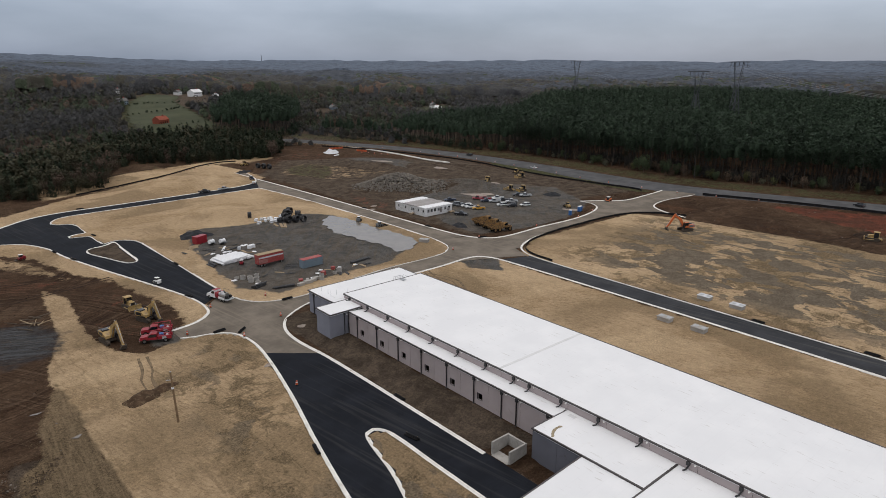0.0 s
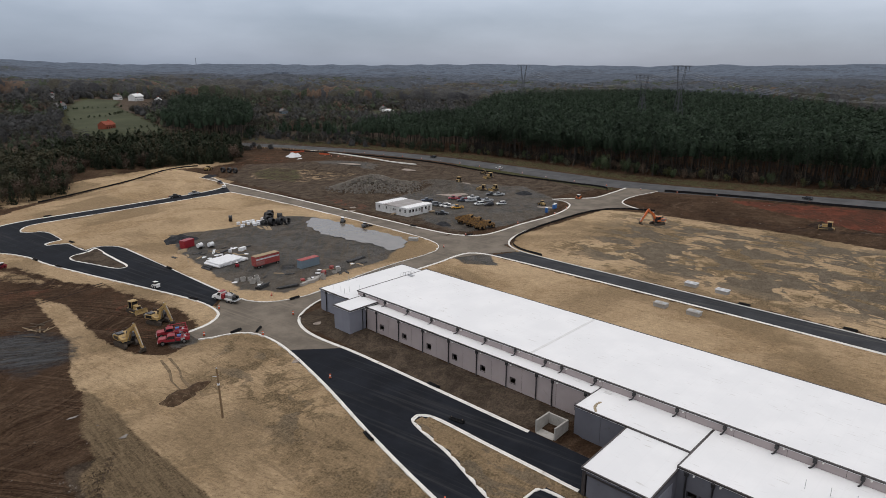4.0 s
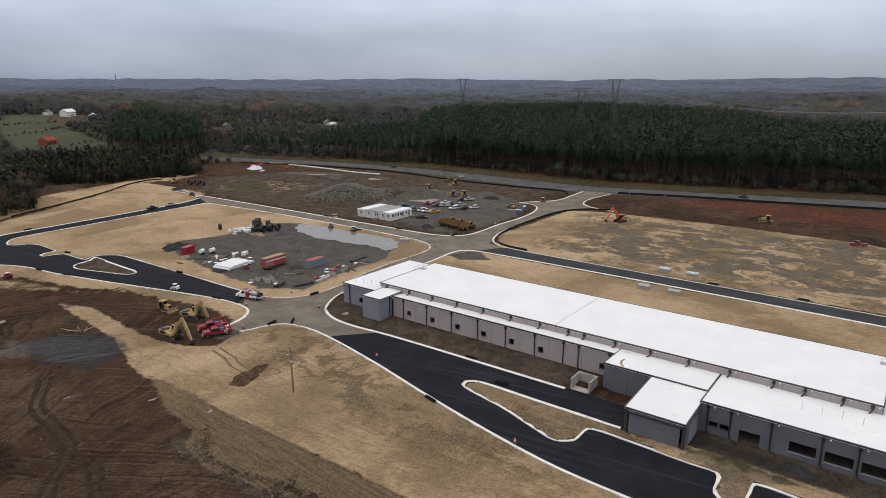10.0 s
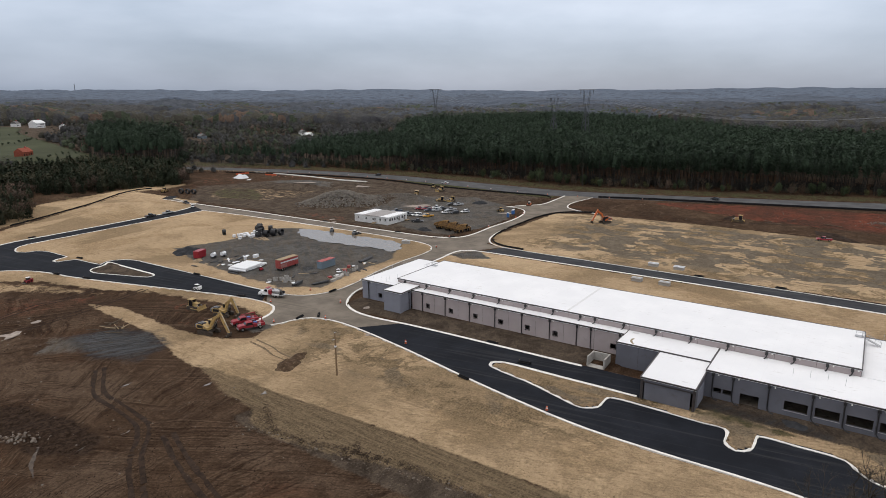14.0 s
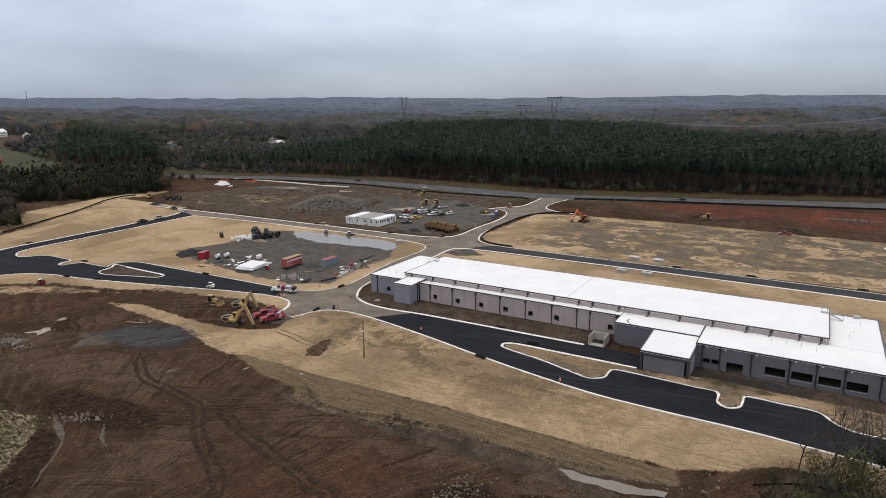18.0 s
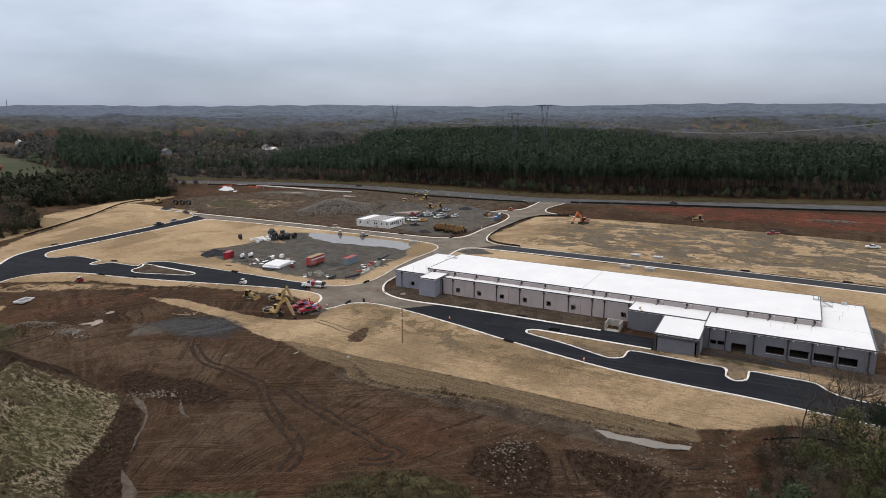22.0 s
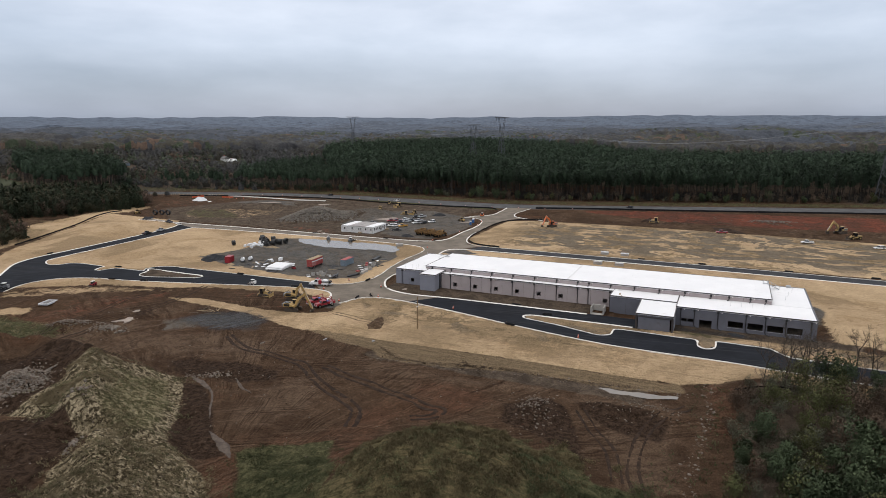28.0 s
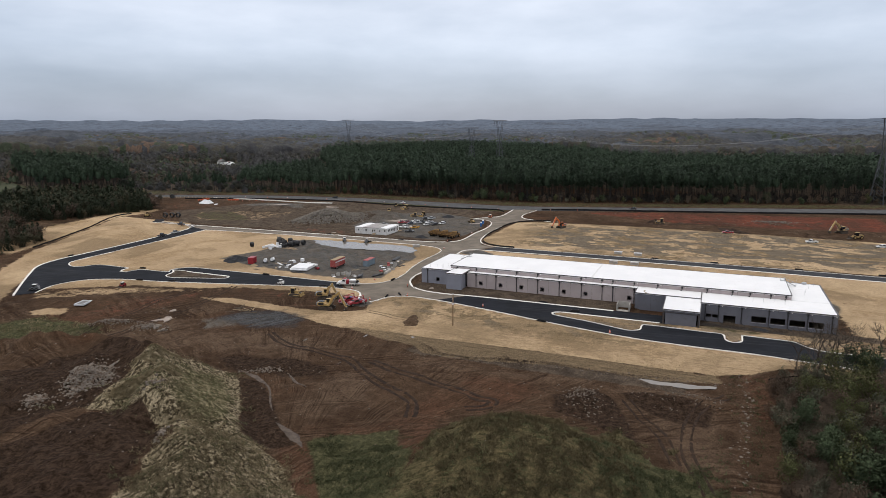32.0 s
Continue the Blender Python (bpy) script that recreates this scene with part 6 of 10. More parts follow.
for g, m, lab in ((0, M_BARE, "bare grey-brown trees of the far woods"), (1, M_DECID, "brown autumn trees of the far woods"), (2, M_CEDAR, "dark evergreen trees among the far woods"), (3, M_RUST, "rust-coloured autumn trees of the far woods")):
    near_, off_ = [i[:6] for i in far[g] if i[6] < 720], [i[:6] for i in far[g] if i[6] >= 720]
    make = (lambda n, s: cedar_crown(15.0, n, s, rng)) if g == 2 else (lambda n, s: round_crown(14.5, n, s, rng, 0.12, 0.46, 2.2))
    Q = [([make(100, 0.92) for k in range(3)], near_, True), ([make(34, 1.25) for k in range(3)], off_, True)]
    fw = tagged(new("far_woods", wood_mesh("far_woods", Q, m)), lab, "woods", "", "stuff")
    new("crowns", dome_mesh("crowns", [(*i[:3], i[3] * 0.66, *i[4:]) for i in near_ + off_], m, rng, True, 1, 0.46)).parent = fw


def crowns_over(x, y, cell, seed):
    """Nearest crown of an unbroken wood: how far its middle lies, in crown widths, and a number of its own."""
    ix, iy = np.floor(x / cell), np.floor(y / cell)
    best, own = np.full(x.shape, 9.0), np.zeros(x.shape)
    for dx in (-1, 0, 1):
        for dy in (-1, 0, 1):
            h1 = np.modf(np.abs(np.sin((ix + dx) * 12.9898 + (iy + dy) * 78.233 + seed) * 43758.5453))[0]
            h2 = np.modf(h1 * 97.31 + 0.37)[0]
            h3 = np.modf(h1 * 57.77 + h2 * 3.1)[0]
            d = np.hypot(x / cell - (ix + dx + h1), y / cell - (iy + dy + h2)) / (0.62 + 0.5 * h3)
            own = np.where(d < best, h3, own)
            best = np.minimum(best, d)
    return best, own


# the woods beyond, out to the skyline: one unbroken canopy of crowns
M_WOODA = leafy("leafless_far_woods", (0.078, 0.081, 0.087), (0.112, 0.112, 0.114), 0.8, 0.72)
# distance haze put into the base colours, bluer and paler farther out
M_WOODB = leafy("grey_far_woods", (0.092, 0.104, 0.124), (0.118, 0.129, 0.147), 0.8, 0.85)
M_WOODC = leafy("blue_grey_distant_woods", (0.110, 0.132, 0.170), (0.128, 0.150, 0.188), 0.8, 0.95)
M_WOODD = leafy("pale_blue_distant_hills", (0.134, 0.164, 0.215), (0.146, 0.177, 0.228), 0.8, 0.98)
ring = [R_CANOPY - 14]
while ring[-1] < 4300:
    ring.append(ring[-1] + max(4.6, ring[-1] * 0.0043))
AA, RR = np.meshgrid(np.arange(-0.10, 1.92, 0.0027), np.array(ring))
RR = RR + rng.uniform(-1.5, 1.5, RR.shape) * RR / 1100
AA = AA + rng.uniform(-0.0009, 0.0009, AA.shape)
CXX, CYY = -70 + RR * np.sin(AA), 20 + RR * np.cos(AA)
near_d, own = crowns_over(CXX, CYY, 12.5, 3.0)
gap_ = np.clip(waves(CXX, CYY, 240, 51) - 1.0, 0, 1)
CZZ = height(CXX, CYY) + (6.5 + 7.5 * own * (1 - 0.85 * np.clip((RR - 1500) / 900, 0, 1)) + 3.2 * waves(CXX, CYY, 300, 53)) * (1 - gap_) + 7.5 * np.clip(1 - near_d ** 2, -0.8, 1) * (1 - 0.85 * np.clip((RR - 1500) / 900, 0, 1))
for P in [*FIELDS, np.array([(1030, 560), (1080, 380), (1040, 330), (880, 215), (940, 640)])]:
    CZZ = np.where(inside(P, CXX, CYY) > -4, -40.0, CZZ)
CZZ = np.where(np.hypot(CXX - 350, CYY - 955) < 60, -40.0, CZZ)
CZZ[0] -= 14
nr, na = RR.shape
ci = np.arange(nr * na).reshape(nr, na)
CQ = np.stack([ci[:-1, :-1], ci[1:, :-1], ci[1:, 1:], ci[:-1, 1:]], -1).reshape(-1, 4)
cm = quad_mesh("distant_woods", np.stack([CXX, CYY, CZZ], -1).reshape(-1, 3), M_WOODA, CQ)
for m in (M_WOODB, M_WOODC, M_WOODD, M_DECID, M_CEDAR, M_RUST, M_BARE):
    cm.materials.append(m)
# faces farther off take the colours with more haze painted in
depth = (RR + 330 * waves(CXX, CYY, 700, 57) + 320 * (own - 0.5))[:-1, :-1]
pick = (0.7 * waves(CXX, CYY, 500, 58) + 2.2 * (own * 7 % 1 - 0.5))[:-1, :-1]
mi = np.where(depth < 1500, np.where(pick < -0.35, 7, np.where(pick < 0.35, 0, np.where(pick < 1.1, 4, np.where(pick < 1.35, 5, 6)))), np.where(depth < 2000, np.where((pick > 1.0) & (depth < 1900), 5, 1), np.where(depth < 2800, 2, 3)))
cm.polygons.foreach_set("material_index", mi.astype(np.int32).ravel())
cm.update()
tagged(new("distant_woods", cm), "leafless grey-brown woods, haze painted into their colours toward the skyline", "woods", "", "stuff")


# the thicket below the camera's end: bare trees, cedars and leafy brush
def branches(h, rng, depth=4, spread=0.55, r0=0.16):
    """Limbs of a bare tree as thin four-sided tapers."""
    V, F = [], []

    def grow(p, d, length, r, lev):
        q = p + d * length
        u = np.cross(d, (0.3, 0.5, 0.8))
        u /= np.linalg.norm(u) + 1e-9
        v = np.cross(d, u)
        b = len(V)
        for c, rad in ((p, r), (q, r * 0.62)):
            for k in range(4):
                V.append(c + rad * (math.cos(k * 1.5708) * u + math.sin(k * 1.5708) * v))
        for k in range(4):
            F.append((b + k, b + (k + 1) % 4, b + 4 + (k + 1) % 4, b + 4 + k))
        if lev == 0:
            return
        for k in range(3 if lev > 1 else 4):
            e = d + rng.normal(0, spread, 3) + np.array((0, 0, 0.22))
            e /= np.linalg.norm(e)
            grow(p + d * length * rng.uniform(0.55, 1.0), e, length * rng.uniform(0.55, 0.8), r * 0.58, lev - 1)
    grow(np.array((0, 0, -0.3)), np.array((rng.normal(0, 0.06), rng.normal(0, 0.06), 1.0)), h * 0.38, r0, depth)
    return np.array(V), np.array(F)


M_RUSTB = leafy("rust_brush_leaves", (0.155, 0.112, 0.082), (0.215, 0.152, 0.108), 0.75, 0.8)
brush_protos = {}
for k in range(3):
    V, F = branches((9.5, 11.0, 8.0)[k], rng, 4)
    brush_protos["bare", k] = (quad_mesh("trunk", V, M_BARK, F), None)
    for nm, m, h, n, s in (("olive", M_OLIVE, 6.5, 1150, 0.155), ("rust", M_RUSTB, 6.0, 1050, 0.155), ("grey", M_TWIG, 5.0, 620, 0.15)):
        V, F = branches(h * 0.9, rng, 3, 0.6, 0.1)
        brush_protos[nm, k] = (quad_mesh("trunk", V, M_BARK, F), crown_mesh("crown", round_crown(h, n, s, rng, 0.1, 0.42), m))
    h = (9.0, 7.5, 10.5)[k]
    V, F = cone_trunk(h * 0.6, 0.2, 0.08, 6)
    brush_protos["cedar", k] = (quad_mesh("trunk", V, M_BARK, F), crown_mesh("crown", round_crown(h * 0.85, 1900, 0.20, rng, 0.05, 0.36), M_CEDARB))
BRUSH_LAB = {"bare": "leafless tree with fine grey-brown branches", "olive": "yellow-green leafy young tree in the brush", "rust": "brush with rust-brown autumn leaves", "grey": "bare grey twiggy bush", "cedar": "dark green cedar in the brush"}


BRUSH_NAME = {"bare": "bare_tree", "tall": "bare_tree", "olive": "young_tree", "rust": "autumn_shrub", "grey": "bush", "cedar": "cedar_shrub"}


def brush(kind, x, y, s=1.0):
    k = rng.randint(3)
    t = new(BRUSH_NAME[kind], brush_protos[kind, k][0])
    t.matrix_basis = Matrix.LocRotScale((x, y, float(height(x, y)) - 0.05), Euler((0, 0, rng.uniform(0, 6.28))), (s, s, s * rng.uniform(0.9, 1.15)))
    tagged(t, BRUSH_LAB[kind], {"grey": "bush", "rust": "shrub", "cedar": "shrub"}.get(kind, "tree"), "trees of the thicket")
    if brush_protos[kind, k][1]:
        new("crown", brush_protos[kind, k][1]).parent = t


M_DBARK = surface("dark_grey_bark", (0.075, 0.062, 0.050), 0.25, 1.5, 9.0, 0.9, 0, 0.4, rand=0.2)
for k in range(4):
    V, F = branches((15.5, 17.0, 15.0, 16.5)[k], rng, 5, 0.60, 0.22)
    brush_protos["tall", k] = (quad_mesh("trunk", V, M_DBARK, F), None)
BRUSH_LAB["tall"] = "tall leafless tree with dark spreading branches"
for x, y, s in ((28.2, 9.1, 1.2), (30.9, 11.2, 0.95), (30.7, 6.9, 1.08), (45.9, -5.5, 0.95), (43.5, -3.8, 0.75), (45.6, -8.9, 0.85), (24.5, 16, 0.7), (50, -16, 1.0), (41, -9, 0.8)):
    brush("tall", x, y, s)
for x, y, s in ((20, 12, 0.9), (33, -4, 0.9), (24, 8, 0.8), (16, 16, 0.8)):
    brush("bare", x, y, s)
for x, y, s in ((29, 3, 1.0), (31, -1, 0.95), (33, -8, 0.9)):
    brush("cedar", x, y, s)
BRUSH = np.array([(21, 20), (26, 12), (30, -4), (36, -30), (30, -60), (-64, -60), (-60, 25), (-36, 25), (-20, 23.5), (-4, 23.5), (10, 22.5)])
CX, CY = grid_points(BRUSH, 3.7, 1.7, rng)
for x, y in zip(CX, CY):
    u = rng.uniform() + 0.22 * math.sin(x * 0.17 + 1) - 0.2 * math.sin(y * 0.21)
    w = 0.12 * (y > 5)
    kind = "cedar" if (u < 0.16 and x < 0) or u < 0.03 else ("olive" if u < 0.40 else ("grey" if u < 0.74 + w else "rust"))
    if kind == "cedar" and x > -6 and y > 4:
        kind = "grey"
    if x > 8 and y < 6 and rng.uniform() < 0.55:
        kind = "rust"
    brush(kind, x, y, rng.uniform(0.75, 1.25) * (0.8 if y > 14 else 1.0))

for L in (smooth_line([(190, 640), (215, 640), (258, 655)], 6), smooth_line([(205, 760), (250, 770), (276, 790)], 6), smooth_line([(232, 850), (262, 860), (290, 850)], 6)):
    tagged(new("hedge", quad_mesh("hedge", scatter([round_crown(4.5, 40, 0.7, rng)], [(x + rng.normal(0, 1), y + rng.normal(0, 1), float(height(x, y)), rng.uniform(0.5, 1.0), rng.uniform(0, 6), 0) for x, y in L]), M_CEDAR)), "dark hedge across the meadow", "hedge", "", "stuff")

# dim undergrowth and leafless trees along the foot of the pines
EL = smooth_line(EDGE_PINE[::3], 3.4)
EL = EL[(EL[:, 1] > -200) & (EL[:, 1] < 345)]
for x, y in EL:
    for k in range(2):
        if rng.uniform() < 0.42:
            continue
        u = rng.uniform()
        brush("bare" if u < 0.3 else ("grey" if u < 0.55 else ("rust" if u < 0.7 else ("olive" if u < 0.8 else "cedar"))), x - 2 + rng.normal(0, 2.2) + k * 4, y + rng.normal(0, 2), rng.uniform(0.6, 1.25))
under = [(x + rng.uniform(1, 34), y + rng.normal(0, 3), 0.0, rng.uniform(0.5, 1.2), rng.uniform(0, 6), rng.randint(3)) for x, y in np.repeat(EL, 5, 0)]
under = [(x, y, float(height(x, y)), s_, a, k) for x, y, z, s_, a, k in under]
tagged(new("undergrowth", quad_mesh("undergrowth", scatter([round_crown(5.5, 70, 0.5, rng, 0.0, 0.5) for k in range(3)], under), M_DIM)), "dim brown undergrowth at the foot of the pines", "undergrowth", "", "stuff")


# ---- grass tufts, weeds and clods ----
M_STRAWT = leafy("dry_straw_tufts", (0.270, 0.220, 0.136), (0.370, 0.302, 0.190), 0.9, 0.85)
M_WEED = leafy("green_weed_tufts", (0.098, 0.110, 0.056), (0.168, 0.166, 0.090), 0.9, 0.8)
M_OCHRE = leafy("ochre_dry_grass", (0.150, 0.124, 0.068), (0.244, 0.200, 0.116), 0.9, 0.8)
M_CLOD = leafy("earth_clods", (0.030, 0.020, 0.014), (0.085, 0.060, 0.044), 0.95)
A_NORTHM = np.array([(-32, 212), (-32, 188), (-20, 190), (-14, 204), (-10, 226), (-24, 236)])
A_CREST = np.array([(26, 20), (22, 48), (20, 68), (19, 91), (14, 117), (8, 128), (5, 112), (6, 83), (8, 60), (9, 45), (12, 32)])


def blades(C, size, r, lean=0.5):
    """Upright narrow blades of grass or straw at the places C."""
    n = len(C)
    t = r.uniform(0, 6.2832, n)
    w = np.c_[np.cos(t), np.sin(t), np.zeros(n)] * (size * r.uniform(0.10, 0.22, n))[:, None]
    up = np.c_[r.normal(0, lean, n), r.normal(0, lean, n), np.ones(n)]
    up *= (size * r.uniform(0.5, 1.3, n) / np.linalg.norm(up, axis=1))[:, None]
    return np.stack([C - w, C + w, C + up + w * 0.35, C + up - w * 0.35], 1).reshape(-1, 3)


def tufts(nm, P, n, size, m, label, cat, seed, clump=6.0, keep=0.0, lean=0.6, clod=False):
    """Blades or clods strewn in clumps within an outline."""
    r = np.random.RandomState(seed)
    lo, hi = P.min(0), P.max(0)
    x, y = r.uniform(lo[0], hi[0], n * 4), r.uniform(lo[1], hi[1], n * 4)
    d = inside(P, x, y)
    k = (d + 4.0 * waves(x, y, 22, seed) + 2.5 * waves(x, y, 9, seed + 4) > r.uniform(0, 4, len(x))) & (waves(x, y, clump, seed + 1) + 0.6 * waves(x, y, clump * 0.4, seed + 2) > keep + r.normal(0, 0.3, len(x)))
    x, y = x[k][:n], y[k][:n]
    z = np.array([float(height(a, b)) for a, b in zip(x, y)])
    C = np.c_[x, y, z]
    if clod:
        V = leaf_quads(C + np.array((0, 0, 0.05)), size, r, 0.5)
    else:
        V = blades(np.concatenate([C + np.array((0, 0, -0.03)) + r.normal(0, 0.14, C.shape) * np.array((1, 1, 0)) for q in range(3)]), size, r, lean)
    tagged(new(nm, quad_mesh(nm, V, m)), label, cat, "", "stuff")


M_PALEG = leafy("pale_green_grass", (0.150, 0.146, 0.078), (0.228, 0.214, 0.122), 0.9, 0.85)
A_RIDGE = np.array([(-36, 151.5), (-41, 154), (-47, 151.5), (-54, 147.5), (-60.5, 145), (-57, 140.5), (-50, 144), (-42, 149)])
A_APRON = np.array([(-53, 119), (-55, 114), (-56.6, 107), (-61.3, 101), (-70, 90), (-96, 96), (-84, 116), (-72.5, 121), (-66.5, 121), (-60, 132)])
tufts("straw_tufts", A_MOUND, 6000, 0.42, M_STRAWT, "dry straw-coloured tufts on the earth mound", "grass", 31, 4.0, 0.05, 1.2)
tufts("weeds", A_MOUND, 9000, 0.40, M_PALEG, "green weeds growing on the earth mound", "grass", 32, 9.0, 0.05, 0.9)
tufts("straw_tufts", A_RIDGE, 6000, 0.42, M_STRAWT, "pale straw along the ridge of the earth mound", "grass", 41, 4.0, -0.6, 1.2)
tufts("straw_tufts", A_APRON, 9000, 0.46, M_STRAWT, "pale straw clumps over the mound's lower slope", "grass", 43, 3.2, 0.0, 1.2)
tufts("straw_tufts", A_NORTHM, 2500, 0.34, M_STRAWT, "dry straw-coloured tufts on a low mound", "grass", 33, 6.0, 0.2, 1.0)
tufts("weeds", A_NORTHM, 5500, 0.36, M_PALEG, "pale green grass growing on a low mound", "grass", 34, 5.0, -0.1, 1.3)
tufts("weeds", A_HILLG, 6000, 0.34, M_WEED, "green weeds on the steep hillside", "grass", 35, 5.0, -0.3, 1.3)
tufts("weeds", A_HILLW, 5000, 0.40, M_WEED, "green weeds at the foot of the hillside", "grass", 44, 6.0, -0.2, 1.2)
tufts("weeds", A_HILLO, 9000, 0.38, M_WEED, "green weeds between the dry grass on the hillside", "grass", 39, 8.0, 0.1, 1.2)
tufts("dry_grass", A_HILLO, 22000, 0.55, M_OCHRE, "ochre dry grass on the steep hillside", "grass", 36, 9.0, -0.1, 0.9)
tufts("dry_grass", A_CREST, 1800, 0.22, M_OCHRE, "thin dry grass along the bank's crest", "grass", 37, 7.0, 0.15)
A_PIT = np.array([(12, 130), (4, 110), (4, 60), (8, 30), (-10, 24), (-20, 60), (-36, 100), (-24, 150), (-18, 200), (20, 225), (24, 190), (8, 170)])
tufts("clods", A_PIT, 5000, 0.14, M_CLOD, "loose clods of dark earth over the pit", "earth clods", 38, 10.0, 0.35, 0, True)
M_CLODS = leafy("dry_earth_clods", (0.085, 0.062, 0.045), (0.180, 0.136, 0.100), 0.95, 0.75)
A_SCARP = np.array([(12.5, 113), (9.0, 113), (4.6, 104), (3.6, 92), (5.6, 80), (7.6, 72), (9.8, 73), (8.6, 80), (7.0, 92), (7.8, 104)])
tufts("clods", A_SCARP, 2400, 0.14, M_CLODS, "lumpy clods along the foot of the combed bank", "earth clods", 48, 5.0, -0.3, 0, True)
scarp = smooth_line([(12, 110), (6.6, 101), (7.4, 92), (9.1, 86), (11.0, 73), (10.2, 59), (12.6, 42)], 2.0)
r_ = np.random.RandomState(61)
C = scarp[r_.randint(0, len(scarp), 1500)] + r_.normal(0, 0.55, (1500, 2))
C = np.c_[C, [float(height(*p)) + 0.06 for p in C]]
tagged(new("clods", quad_mesh("clods", leaf_quads(C, 0.17, r_, 0.3), M_CLODS)), "brown broken clods along the low step below the bank", "earth clods", "", "stuff")
A_EDGE = np.array([(21, 30), (12, 31), (-8, 32), (-36, 34), (-60, 36), (-60, 22), (-4, 21), (20, 18)])
tufts("weeds", A_EDGE, 800, 0.45, M_WEED, "weeds along the edge of the thicket", "grass", 42, 7.0, 0.15, 0.7)

# ---- vehicles and machines: each faces along its own +x, standing on z = 0 ----
def paint(name, c, rough=0.35, dirt=(0.20, 0.15, 0.10), at=0.66):
    return surface(name, c, 0.06, 0.8, 5.0, rough, 0, 0.02, dirt, at)


M_YELLOW = paint("machine_yellow", (0.40, 0.27, 0.10), 0.55, (0.17, 0.115, 0.07), 0.50)
M_HAUL = paint("muddy_yellow_paint", (0.30, 0.175, 0.065), 0.7, (0.105, 0.070, 0.045), 0.42)
M_ORANGE = paint("machine_orange", (0.58, 0.14, 0.035), 0.45)
M_RED = paint("red_paint", (0.26, 0.014, 0.024), 0.4)
M_REDD = paint("faded_red_paint", (0.30, 0.050, 0.045), 0.6, (0.30, 0.22, 0.17), 0.55)
M_WHITE = paint("white_paint", (0.72, 0.72, 0.71), 0.35, (0.50, 0.46, 0.40), 0.64)
M_SILVER = paint("silver_paint", (0.40, 0.41, 0.42), 0.3)
M_GREY = paint("grey_paint", (0.13, 0.14, 0.15), 0.35)
M_NAVY = paint("dark_blue_paint", (0.025, 0.035, 0.06), 0.3)
M_BLACKP = paint("black_paint", (0.015, 0.015, 0.017), 0.3)
M_GOLD = paint("amber_paint", (0.55, 0.28, 0.03), 0.35)
M_BLUE = paint("blue_plastic", (0.03, 0.12, 0.33), 0.5)
M_SLATE = paint("blue_grey_paint", (0.16, 0.21, 0.25), 0.5, (0.20, 0.15, 0.11), 0.58)
M_TYRE = surface("tyre_rubber", (0.018, 0.017, 0.016), 0.2, 2, 10, 0.85, 0, 0.2, (0.09, 0.065, 0.045), 0.60)
M_TRACK = surface("steel_track", (0.060, 0.048, 0.038), 0.3, 2, 10, 0.7, 0.3, 0.3, (0.12, 0.085, 0.055), 0.50)
M_GLASSD = surface("tinted_window", (0.012, 0.014, 0.017), 0.1, 2, 8, 0.08, 0, 0.0)
M_LIGHTC = surface("clear_lamp", (0.60, 0.60, 0.58), 0.05, 2, 8, 0.15)
M_LIGHTR = surface("red_lamp", (0.30, 0.01, 0.01), 0.05, 2, 8, 0.2)
M_CHROME = surface("worn_steel", (0.45, 0.45, 0.45), 0.1, 2, 8, 0.3, 0.9, 0.02)
M_TAN = surface("tan_timber", (0.34, 0.26, 0.17), 0.2, 2, 8, 0.8, 0, 0.1)

MESHES = {}


def keep(key, make, m):
    if key not in MESHES:
        bm = make()
        me = bpy.data.meshes.new(key.split("|")[0])
        bm.to_mesh(me)
        bm.free()
        me.materials.append(m)
        MESHES[key] = me
    return MESHES[key]


def wheel(parent, x, y, r, w, rim=M_CHROME):
    """A wheel whose axle lies along y, with its tyre and rim."""
    def tyre():
        bm = bmesh.new()
        prof = [(r * 0.58, -w / 2), (r * 0.9, -w / 2), (r, -w * 0.32), (r, w * 0.32), (r * 0.9, w / 2), (r * 0.58, w / 2)]
        n = 14
        rings = [[bm.verts.new((q * math.cos(6.2832 * k / n), h, q * math.sin(6.2832 * k / n))) for q, h in prof] for k in range(n)]
        for k in range(n):
            a, b = rings[k], rings[(k + 1) % n]
            for j in range(len(prof)):
                i = (j + 1) % len(prof)
                bm.faces.new((a[j], a[i], b[i], b[j]))
        bmesh.ops.recalc_face_normals(bm, faces=bm.faces)
        return bm

    def disc():
        bm = cyl(bmesh.new(), r * 0.6, r * 0.6, w * 0.8, 12, pose(0, 0, 0, 90, 0, 0))
        return cyl(bm, r * 0.2, r * 0.2, w * 0.95, 8, pose(0, 0, 0, 90, 0, 0))
    t = share("wheel", keep("tyre|%.2f %.2f" % (r, w), tyre, M_TYRE), parent, pose(x, y, r))
    share("rim", keep("rim|%.2f %.2f %s" % (r, w, rim.name), disc, rim), t)
    return t


def taper(bm, z0, z1, k, cx=0.0, kx=1.0):
    """Narrows what lies above z0, up to k times the width at z1."""
    for v in bm.verts:
        f = min(1, max(0, (v.co.z - z0) / (z1 - z0)))
        v.co.y *= 1 + (k - 1) * f
        v.co.x = cx + (v.co.x - cx) * (1 + (kx - 1) * f)
    return bm


